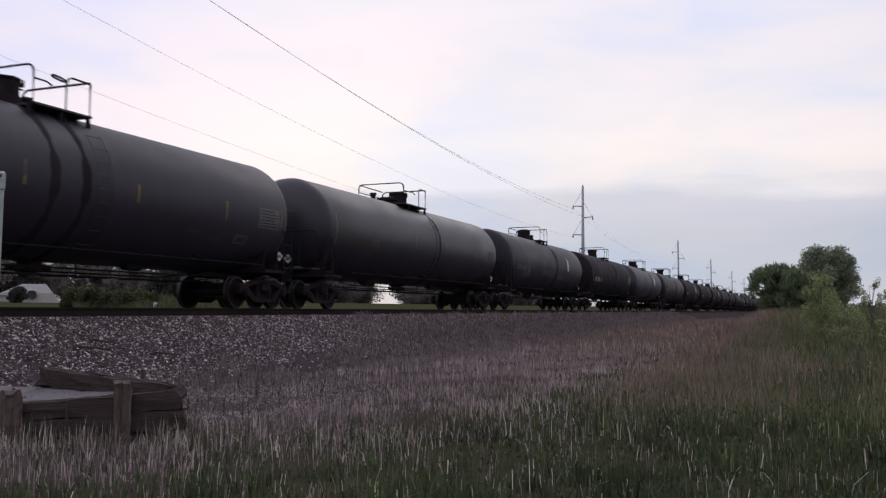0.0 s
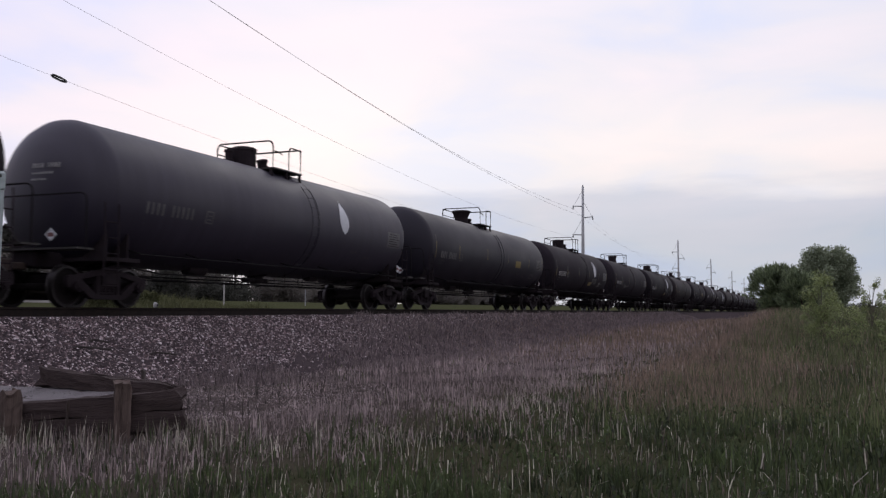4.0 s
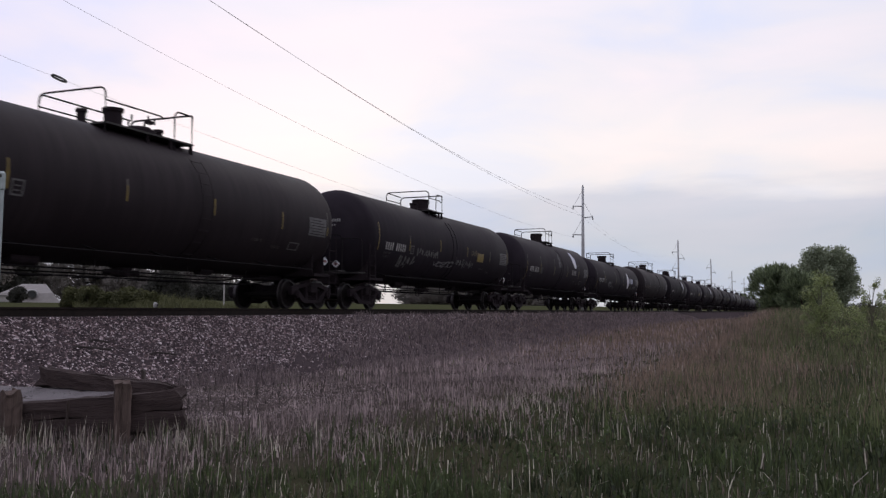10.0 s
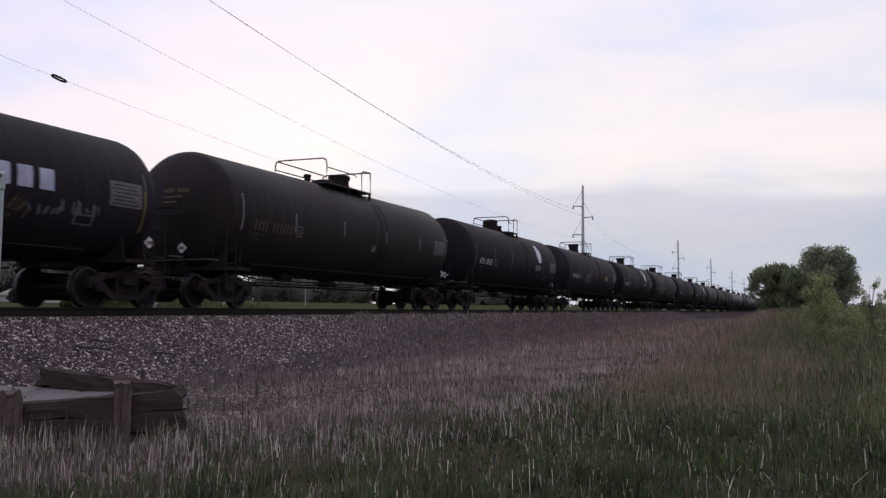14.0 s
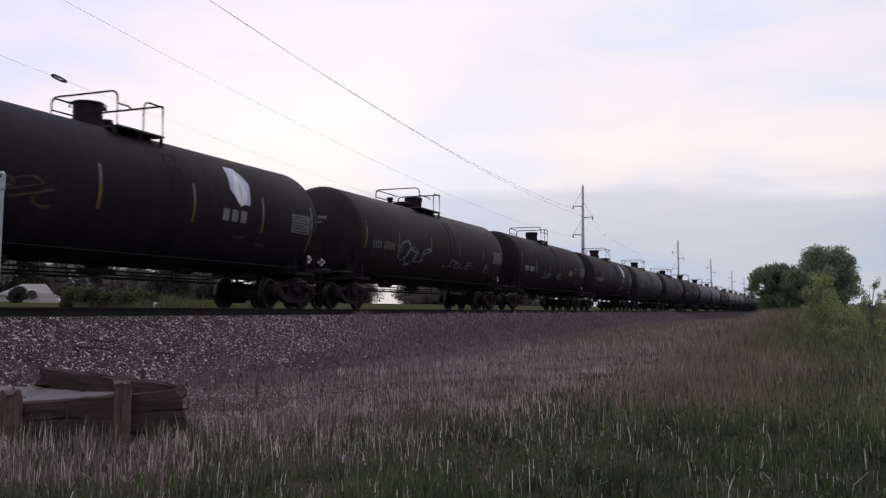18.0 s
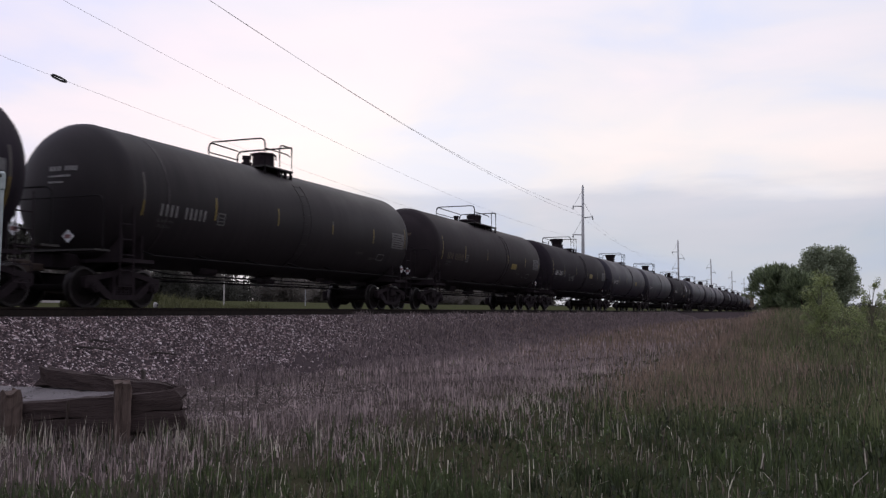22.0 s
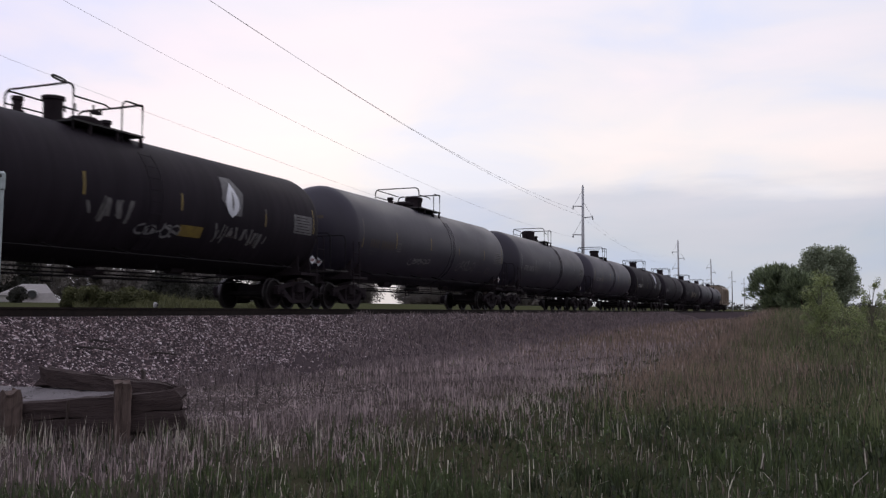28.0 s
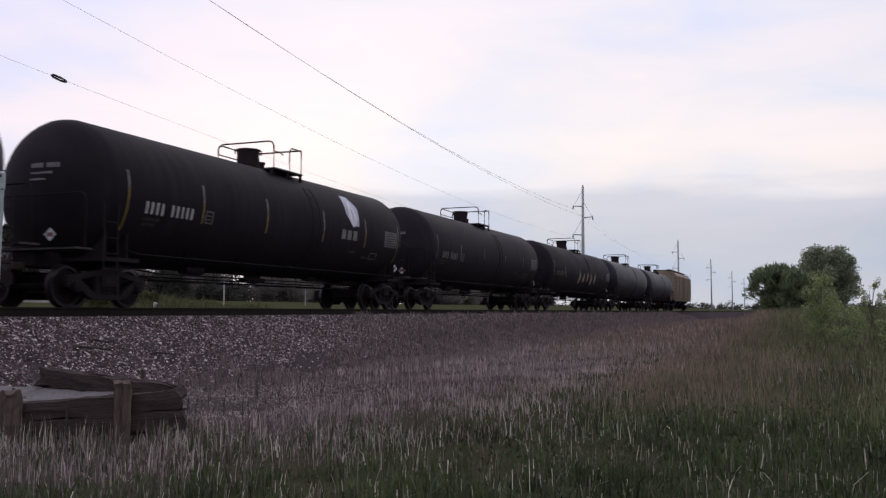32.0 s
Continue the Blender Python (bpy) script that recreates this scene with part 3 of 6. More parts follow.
    for nm, sel, mat, lab in (("straw_grass", g & ~och & ~grn, M_STRAW, "pinkish dead straw grass in the ditch"), ("ochre_grass", g & och & ~grn, M_TANGRASS, "ochre dry grass along the bank"), ("green_tufts", g & grn, M_RISE, "green tufts among dry grass")):
        m = int(sel.sum())
        strips(nm, x[sel], y[sel], hh[sel], wide[sel] * np.random.uniform(0.7, 1.9, m), upright(m, 0.24), mat, lab, "grass")
    # flattened straw and leaf litter on the bare ground
    n = 30000
    x, y = np.random.uniform(7.5, 16, n), np.random.uniform(5.0, 10.4, n)
    k = (np.random.rand(n) < 0.15 + 0.85 * bare(x, y)) & clear(x, y) & (wavy(x, y, 2.2, 6.0) > -0.5)
    m = int(k.sum())
    strips("straw_litter", x[k], y[k], np.random.uniform(0.02, 0.07, m), np.random.uniform(0.006, 0.014, m), np.random.uniform(1.0, 2.6, m), M_STRAW, "flattened straw and litter on bare ground", "litter")
    # growth standing close before the crib
    n = 900
    y = np.random.uniform(5.0, 8.6, n)
    x = 9.62 - 0.42 * y - np.random.uniform(0.02, 0.75, n)
    k = np.random.rand(n) < 0.35 + 0.65 * (wavy(x, y, 2.4, 3.0) > 0)
    for nm, sel, mat, lab in (("dead_stalks", k & (np.arange(n) % 3 == 0), M_STALK, "pale dead stalks before the timber crib"), ("brown_stalks", k & (np.arange(n) % 3 == 1), M_BROWNSTALK, "brown broken stalks before the timber crib"), ("green_grass", k & (np.arange(n) % 3 == 2), M_BLADE, "dark green grass before the timber crib")):
        m = int(sel.sum())
        strips(nm, x[sel], y[sel], np.random.uniform(0.10, 0.36, m), np.random.uniform(0.006, 0.014, m), upright(m, 0.2), mat, lab, "stalks" if "stalks" in nm else "grass")
    # tall dark stalks before the bank
    n = 260
    x, y = np.random.uniform(8.3, 15, n), np.random.uniform(4.6, 9.0, n)
    k = clear(x, y)
    strips("dark_stalks", x[k], y[k], np.random.uniform(0.12, 0.42, int(k.sum())), np.full(int(k.sum()), 0.012), upright(int(k.sum()), 0.08), M_DARKSTALK, "dark dry stalks standing over the litter", "stalks")
    # purplish low dead growth at the foot of the bank
    n = 80000
    x, y = 7 + 90 * np.random.rand(n) ** 1.5, np.random.uniform(8.0, 12.6, n)
    k = ((wavy(x, y, 0.45, 9.0) + 0.35 * wavy(x, y, 2.1, 5.0) > 0.0) | (np.random.rand(n) < smooth(17, 26, x))) & (y < 9.4 + 3.1 * np.clip((x - 10) / 14, 0, 1) - 0.35 * np.random.rand(n) + 0.3 * wavy(x, y, 1.5, 4.0)) & clear(x, y)
    strips("dull_growth", x[k], y[k], np.random.uniform(0.05, 0.24, k.sum()), 0.008 + 0.0006 * x[k], np.random.uniform(0.1, 0.6, k.sum()), M_DULLGRASS, "low dull brown growth at the bank's foot", "grass")
    # rank weeds on the rise
    x, y, r = spread(90000, 10, 60, 0.9, -8, 14)
    n = len(x)
    g = (y < edge(x) - 0.2) & (np.random.rand(n) < 0.25 + 0.65 * (wavy(x, y, 0.9, 7.0) + 0.5 * wavy(x, y, 3.0, 2.0) > -0.1))
    g &= np.random.rand(n) < 1 - smooth(7.5, 14, np.degrees(np.arctan2(y, x)) + 2 * wavy(x, y, 1.2, 3.0))
    strips("green_weeds", x[g], y[g], np.random.uniform(0.15, 0.48, g.sum()) * (0.7 + 0.65 * smooth(13, 30, x[g])), (0.004 + 0.00045 * r)[g], np.random.uniform(0.05, 0.5, g.sum()), M_RISE, "rank green weeds on the rise", "weeds")
    x, y, r = spread(90000, 11, 60, 0.9, -8, 14)
    n = len(x)
    g = (y < edge(x) + 0.6) & (np.random.rand(n) < 0.13 + 0.75 * smooth(-0.8, 1.6, y + 0.7 * wavy(x, y, 0.7, 6.0) + 0.5 * wavy(x, y, 2.7, 3.0)))
    g &= np.random.rand(n) < 1 - smooth(6.0, 14, np.degrees(np.arctan2(y, x)) + 2 * wavy(x, y, 1.0, 8.0))
    strips("dry_weeds", x[g], y[g], np.random.uniform(0.12, 0.46, g.sum()) * (1 + 0.3 * smooth(18, 30, x[g])), (0.003 + 0.0004 * r)[g], np.random.uniform(0.03, 0.4, g.sum()), M_TANGRASS, "dry brown weed stems on the rise", "weeds")
    # pale seed heads and leaf tips
    x, y, r = spread(26000, 4, 34, 1.1, -8, 36)
    k = (y < edge(x) + 1.2) & clear(x, y) & (np.random.rand(len(x)) < 0.02 + 0.10 * (wavy(x, y, 1.4, 2.0) > 0.1))
    m = int(k.sum())
    seed_heads("seed_heads", x[k], y[k], np.random.uniform(0.05, 0.30, m) * (1 + 0.5 * smooth(12, 24, x[k])), np.random.uniform(0.003, 0.009, m) + 0.0003 * r[k], M_STRAW, "pale seed heads and dry leaf tips in the grass")
    # broad leafed weeds between the blades
    x, y, r = spread(60000, 4, 40, 1.1, -8, 22)
    k = (y < edge(x) - 0.6) & clear(x, y) & (x < 12) & (np.random.rand(len(x)) < 0.05 + 0.2 * (wavy(x, y, 1.1, 12.0) > 0.15))
    m = int(k.sum())
    seed_heads("weed_leaves", x[k], y[k], np.random.uniform(0.03, 0.26, m) * (1 + 0.8 * smooth(12, 26, x[k])), np.random.uniform(0.010, 0.026, m) + 0.0004 * r[k], M_BLADE, "small dark leaves of weeds in the grass")
    # the same growth beside and behind the eye
    n = 80000
    x, y = np.random.uniform(-14, 9, n), np.random.uniform(-9, 9.3, n)
    a = np.degrees(np.arctan2(y, x))
    inside = smooth(-13, -4, a) * (1 - smooth(48, 58, a)) * smooth(1.8, 3.2, np.hypot(x, y))
    k = (np.hypot(x, y) > 0.7) & (np.random.rand(n) > inside) & (y < 9.2)
    near = k & (y + np.random.normal(0, 0.5, n) < edge(np.maximum(x, 3.0)))
    strips("green_grass", x[near], y[near], np.random.uniform(0.10, 0.30, near.sum()), np.full(near.sum(), 0.009), np.random.uniform(0.05, 0.4, near.sum()), M_BLADE, "dark green grass round the standpoint", "grass")
    pale = near & (np.random.rand(n) < 0.10)
    strips("dead_stalks", x[pale] + 0.05, y[pale], np.random.uniform(0.05, 0.20, pale.sum()), np.full(pale.sum(), 0.007), upright(int(pale.sum())), M_STALK, "pale dead stalks round the standpoint", "stalks", True)
    dry = k & ~near & clear(x, y)
    strips("straw_grass", x[dry], y[dry], np.random.uniform(0.10, 0.30, dry.sum()), np.full(dry.sum(), 0.009), np.random.uniform(0.05, 0.4, dry.sum()), M_STRAW, "dead straw grass along the ditch", "grass")
    # yellowish weeds behind the far rail
    n = 14000
    x = np.random.uniform(18, 46, n)
    y = np.random.uniform(24, 32, n) + 0.3 * (x - 30)
    k = (wavy(x, y, 0.35, 3.0) > -0.35) & (y < 0.95 * x)
    strips("meadow_weeds", x[k], y[k], np.random.uniform(0.3, 1.15, k.sum()) * (0.6 + 0.4 * wavy(x[k], y[k], 0.5, 8.0)), np.full(k.sum(), 0.035), np.random.uniform(0.1, 0.5, k.sum()), M_WEED, "yellow-green weeds behind the track", "weeds")
    # brownish rank growth just behind the track
    n = 14000
    x, y = np.random.uniform(14, 34, n), np.random.uniform(18.2, 26.0, n)
    k = (y > 0.66 * x + 0.8 * wavy(x, y, 0.8, 4.0)) & (wavy(x, y, 0.7, 6.0) > -0.6)
    strips("rank_growth", x[k], y[k], np.random.uniform(0.08, 0.34, k.sum()), np.full(k.sum(), 0.03), np.random.uniform(0.1, 0.5, k.sum()), M_RANK, "brownish rank growth behind the track", "weeds")
    # rough edge of the meadow behind the track
    n = 9000
    x, y = np.random.uniform(5, 130, n), np.random.uniform(17.6, 22.5, n)
    strips("meadow_edge", x, y, np.random.uniform(0.1, 0.3, n), np.full(n, 0.05), np.random.uniform(0.1, 0.4, n), M_BLADE, "rough green grass behind the track", "grass")


build_grass()


# ---- track ----
def pebbles(name, x, y, r, mat, label):
    """Broken stones lying on the ground, as one mesh of uneven octahedra."""
    n = len(x)
    z = height(x, y) + r * 0.12
    o = np.array([(1, 0, -0.25), (0, 1, -0.25), (-1, 0, -0.25), (0, -1, -0.25), (0, 0, 1)], float)
    v = np.repeat(o[None], n, 0) * (r[:, None, None] * np.random.uniform(0.6, 1.35, (n, 5, 1)))
    v[..., 2] *= 0.7
    a, b = np.random.uniform(0, 6.283, n), np.random.uniform(-0.7, 0.7, n)
    ca, sa, cb, sb = np.cos(a), np.sin(a), np.cos(b), np.sin(b)
    X, Y, Z = v[..., 0], v[..., 1], v[..., 2]
    X, Z = X * cb[:, None] - Z * sb[:, None], X * sb[:, None] + Z * cb[:, None]
    X, Y = X * ca[:, None] - Y * sa[:, None], X * sa[:, None] + Y * ca[:, None]
    v = np.stack([X + x[:, None], Y + y[:, None], Z + z[:, None]], -1).reshape(-1, 3)
    tri = np.array([(0, 1, 4), (1, 2, 4), (2, 3, 4), (3, 0, 4)])      # the underside is sunk in the ground
    f = (np.arange(n)[:, None, None] * 5 + tri[None]).reshape(-1, 3)
    me = bpy.data.meshes.new(name)
    me.vertices.add(n * 5)
    me.vertices.foreach_set("co", v.ravel())
    me.loops.add(len(f) * 3)
    me.loops.foreach_set("vertex_index", f.ravel())
    me.polygons.add(len(f))
    me.polygons.foreach_set("loop_start", np.arange(len(f)) * 3)
    me.update(calc_edges=True)
    me.materials.append(mat)
    return tagged(new(name, me), label, "ballast", kind="stuff")


def build_ballast():
    n = 150000
    x, y = np.random.uniform(-6, 27, n), 9.2 + 4.3 * np.random.rand(n) ** 0.85
    keep = (y > 9.75 + 0.25 * wavy(x, y, 1.3, 2.0) + 1.6 * np.clip((x - 13) / 14, 0, 1)) | (np.random.rand(n) < 0.12)
    x, y = x[keep], y[keep]
    pebbles("ballast_bank", x, y, np.random.uniform(0.010, 0.028, len(x)) * (1 + 0.6 * (np.random.rand(len(x)) < 0.15)), M_BALLAST, "broken pinkish grey ballast stones on the bank")
    n = 22000
    x, y = 27 + 70 * np.random.rand(n) ** 1.5, np.random.uniform(11.6, 13.4, n)
    pebbles("ballast_shoulder", x, y, np.random.uniform(0.03, 0.06, n), M_BALLAST, "ballast shoulder running off along the rails")
    n = 3500
    x, y = np.random.uniform(8.0, 15.5, n), np.random.uniform(5.4, 10.2, n)
    k = (np.random.rand(n) < 0.1 + 0.9 * bare(x, y)) & clear(x, y)
    pebbles("loose_stones", x[k], y[k], np.random.uniform(0.006, 0.02, int(k.sum())), M_BALLAST, "loose stones scattered on littered ground")
    n = 16000
    x, y = np.random.uniform(-6, 60, n), np.random.uniform(13.3, 17.3, n)
    pebbles("ballast_bed", x, y, np.random.uniform(0.025, 0.05, n), M_BALLAST, "ballast between and behind the rails")
    n = 9000
    x, y = np.random.uniform(5.5, 8.0, n), np.random.uniform(6.1, 9.9, n)
    keep = (x + 0.42 * y > 9.95) & (y > 5.8)
    pebbles("gravel_fill", x[keep], y[keep], np.random.uniform(0.005, 0.015, keep.sum()), M_FILLSTONE, "fine pale gravel filling the timber crib")


build_ballast()


def build_fill():
    """Pale gravel levelled behind the crib's ties."""
    v, f = [], []
    xs, ys = np.linspace(6.0, 8.0, 23), np.linspace(6.02, 9.6, 33)
    for x in xs:
        for y in ys:
            x2 = max(x, 9.93 - 0.42 * y)
            v.append((x2, y, float(height(x2, y)) + 0.006 + 0.010 * float(wavy(x2, y, 5.0))))
    for i in range(len(xs) - 1):
        for j in range(len(ys) - 1):
            a = i * len(ys) + j
            if min(xs[i + 1] + 0.42 * ys[j], xs[i + 1] + 0.42 * ys[j + 1]) > 9.94:
                f.append((a, a + len(ys), a + len(ys) + 1, a + 1))
    g = raw("gravel_bed", v, f, M_FILL, smooth=True)
    tagged(g, "pale fine gravel levelled inside the timber crib", "gravel", kind="structure")


build_fill()


def build_rails():
    sec = [(-0.075, -0.17), (0.075, -0.17), (0.075, -0.155), (0.012, -0.135), (0.012, -0.010), (0.036, 0.0), (0.036, 0.034), (0.028, 0.038), (-0.028, 0.038), (-0.036, 0.034), (-0.036, 0.0), (-0.012, -0.010), (-0.012, -0.135), (-0.075, -0.155)]
    for side in (-1, 1):
        y0 = TRACK + side * (GAUGE / 2 + 0.036)
        bm = bmesh.new()
        rings = [[bm.verts.new((x, y0 + a, b)) for a, b in sec] for x in (-700.0, -120.0, 0.0, 120.0, 500.0, 1500.0)]
        k = len(sec)
        for u, v in zip(rings, rings[1:]):
            for i in range(k):
                f = bm.faces.new((u[i], v[i], v[(i + 1) % k], u[(i + 1) % k]))
                f.material_index = 1 if i == 7 else 0
        bm.faces.new(rings[0])
        bm.faces.new(rings[-1][::-1])
        bmesh.ops.recalc_face_normals(bm, faces=bm.faces)
        tagged(part("rail", bm, (M_RAIL, M_TREAD)), "rusty steel rail with a polished head", "rail", "rails of the track", "structure")


build_rails()


# ---- pole line ----
POLE_Y = 19.3


def build_poles():
    """Tall grey poles with three staggered arms; wires hang between them."""
    px = [14.5, 85.2, 157.5, 217.0, 284.0, 345.0]
    top = 11.9
    arms = [(1, 10.05, 0.95), (-1, 8.95, 0.95), (1, 7.3, 0.95)]        # side away from the track, height, reach
    first = None
    for k, x in enumerate(px):
        if k == 0:
            continue
        z0 = float(height(x, POLE_Y)) - 0.1
        lean = (0, 1.6, -0.3, 0.2, -0.2, 0.3)[k]
        if first is not None:
            copy_thing(first, pose(x, POLE_Y, 0, 0, lean, 0))
            continue
        pole = tagged(new("utility_pole"), "tall grey power pole with three staggered arms", "utility pole", "poles along the railway")
        pole.matrix_basis = pose(x, POLE_Y, 0, 0, lean, 0)
        bm = bmesh.new()
        cyl(bm, (0, 0, z0), (0, 0, top), 0.20, 0.11, 14)
        part("shaft", bm, M_POLE, pole, smooth=True)
        bm = bmesh.new()
        cyl(bm, (0, 0, top), (0, 0, top + 0.18), 0.07, 0.04, 8)
        part("pole_cap", bm, M_GLAZE, pole)
        for s, z, reach in arms:
            bm = bmesh.new()
            tube(bm, [(0, 0.1 * s, z - 0.04), (0, reach * 0.6 * s, z), (0, reach * s, z + 0.02)], 0.05, 8)
            arm = part("arm", bm, M_POLE, pole)
            bm = bmesh.new()
            lathe(bm, [(z - 0.30, 0.03), (z - 0.27, 0.08), (z - 0.2, 0.04), (z - 0.15, 0.08), (z - 0.08, 0.04), (z + 0.05, 0.06)], "z", 10, (0, reach * s, 0))
            part("insulator", bm, M_GLAZE, arm)
            bm = bmesh.new()
            tube(bm, [(0, reach * s, z), (0, reach * 0.5 * s, z + 0.75), (0, 0.06 * s, z + 1.5)], 0.016, 5)
            part("guy_rod", bm, M_POLE, pole)
        first = pole
    # offset across, height at the first pole out of view, height at the others, sag of the first span
    rows = [(0.9, 12.78, 9.80, 1.22), (-0.9, 11.5, 8.70, 1.19), (0.9, 9.76, 7.08, 1.13), (0.9, 7.16, 5.65, 0.75)]
    for w, (dy, z0, z1, sag) in enumerate(rows):
        for k, (a, b) in enumerate(zip(px, px[1:])):
            za, zb, sg = (z0, z1, sag) if k == 0 else (z1, z1, 2.0)
            bm = bmesh.new()
            a2 = a - 30 if k == 0 else a
            pts = []
            for t in range(21):
                x = a2 + (b - a2) * t / 20
                q = (x - a) / (b - a)
                pts.append((x, POLE_Y + dy, za + (zb - za) * q - sg * 4 * q * (1 - q)))
            tube(bm, pts, (0.0092, 0.0078, 0.0050, 0.0044)[w] * (1.0 if k == 0 else 0.6), 6)
            tagged(part("wire", bm, M_WIRE), "thin dark power wire sagging between poles", "wire", "wires of the pole line")
    dy, z0, z1, sag = rows[3]
    q = (20.4 - px[0]) / (px[1] - px[0])
    zc = z0 + (z1 - z0) * q - sag * 4 * q * (1 - q)
    bm = bmesh.new()
    loop = [(20.4 + 0.30 * math.cos(a), POLE_Y + dy, zc - 0.03 * math.cos(a) + 0.045 * math.sin(a)) for a in np.linspace(0, 2 * math.pi, 13)]
    tube(bm, loop, 0.030, 6)
    tagged(part("wire_clamp", bm, M_DARK), "dark looped clamp hanging on a power wire", "wire clamp")


build_poles()


# ---- trees and shrubs ----
def leaf_cloud(name, centres, radii, per, size, mat, parent, label="", fronds=False):
    """Small bent leaves round many clump centres, as one crown mesh."""
    c = np.repeat(centres, per, 0)
    r = np.repeat(radii, per)
    d = np.random.normal(0, 1, c.shape)
    d /= np.linalg.norm(d, axis=1)[:, None]
    p = c + d * (r * np.random.rand(len(r)) ** 0.45)[:, None]
    n = len(p)
    u = np.random.normal(0, 1, (n, 3))
    if fronds:                                                         # long leaves that point up and outwards
        u = u * 0.35 + (p - np.array([0, 0, 0.15])) / np.linalg.norm(p - np.array([0, 0, 0.15]), axis=1)[:, None]
    u /= np.linalg.norm(u, axis=1)[:, None]
    w = np.cross(u, np.random.normal(0, 1, (n, 3)))
    w /= np.linalg.norm(w, axis=1)[:, None]
    s = size * np.random.uniform(0.6, 1.4, n)[:, None]
    v = np.stack([p - u * s, p + w * s * (0.2 if fronds else 0.45), p + u * s, p - w * s * (0.2 if fronds else 0.45)], 1).reshape(-1, 3)
    me = bpy.data.meshes.new(name)
    me.vertices.add(n * 4)
    me.vertices.foreach_set("co", v.ravel())
    me.loops.add(n * 4)
    me.loops.foreach_set("vertex_index", np.arange(n * 4))
    me.polygons.add(n)
    me.polygons.foreach_set("loop_start", np.arange(n) * 4)
    me.update(calc_edges=True)
    me.materials.append(mat)
    ob = new(name, me)
    ob.parent = parent
    if label:
        ob["label"] = label
    return ob


def tree(name, x, y, tall, wide, label, category="tree", clumps=70, per=70, leaf=0.13, mat=None, trunk=0.35, group="", seed=1, fronds=False, full=0.7):
    """Tapered trunk, limbs that fork to the clumps, an uneven crown."""
    rs = np.random.RandomState(seed)
    top = new(name)
    top.matrix_basis = Matrix.Translation((x, y, float(height(x, y)) - 0.05))
    bm = bmesh.new()
    lean = rs.uniform(-0.05, 0.05, 2) * tall
    tube(bm, [(0, 0, 0), (lean[0] * 0.3, lean[1] * 0.3, tall * 0.3), (lean[0] * 0.7, lean[1] * 0.7, tall * 0.6), (lean[0], lean[1], tall * 0.86)], (0.018 if wide > 1.2 else 0.006) * tall, 8)
    for v in bm.verts:
        k = 1.15 - 0.95 * v.co.z / (tall * 0.86)
        ax = Vector((lean[0], lean[1], 0)) * (v.co.z / (tall * 0.86))
        v.co.x, v.co.y = ax.x + (v.co.x - ax.x) * k, ax.y + (v.co.y - ax.y) * k
    cs, rad = [], []
    for i in range(clumps):
        a = rs.uniform(0, 2 * math.pi)
        h = rs.rand() ** 0.8
        prof = math.sin(math.pi * (0.12 + 0.80 * h)) ** full
        rr = wide * 0.5 * prof * rs.uniform(0.35, 1.0) * (1 + 0.22 * math.sin(3 * a + seed))
        cs.append((rr * math.cos(a), rr * math.sin(a), tall * (trunk + (1 - trunk) * 0.95 * h)))
        rad.append(wide * rs.uniform(0.09, 0.17))
    cs, rad = np.array(cs), np.array(rad)
    part("trunk", bm, M_BARK, top, "brown bark trunk")
    bm = bmesh.new()
    for c in cs[:: max(1, clumps // 22)]:
        b = Vector((0, 0, c[2] * rs.uniform(0.45, 0.75)))
        mid = b.lerp(Vector(c), 0.5) + Vector((0, 0, 0.06 * tall))
        tube(bm, [b, mid, Vector(c)], (0.006 if wide > 1.2 else 0.003) * tall, 5)
    tagged(part("limb", bm, M_BARK, top), kind="stuff")
    st = np.random.get_state()
    np.random.seed(seed)
    leaf_cloud("crown", cs, rad, per, leaf, mat or M_LEAF, top, "crown of many small leaves", fronds)
    np.random.set_state(st)
    return tagged(top, label, category, group)


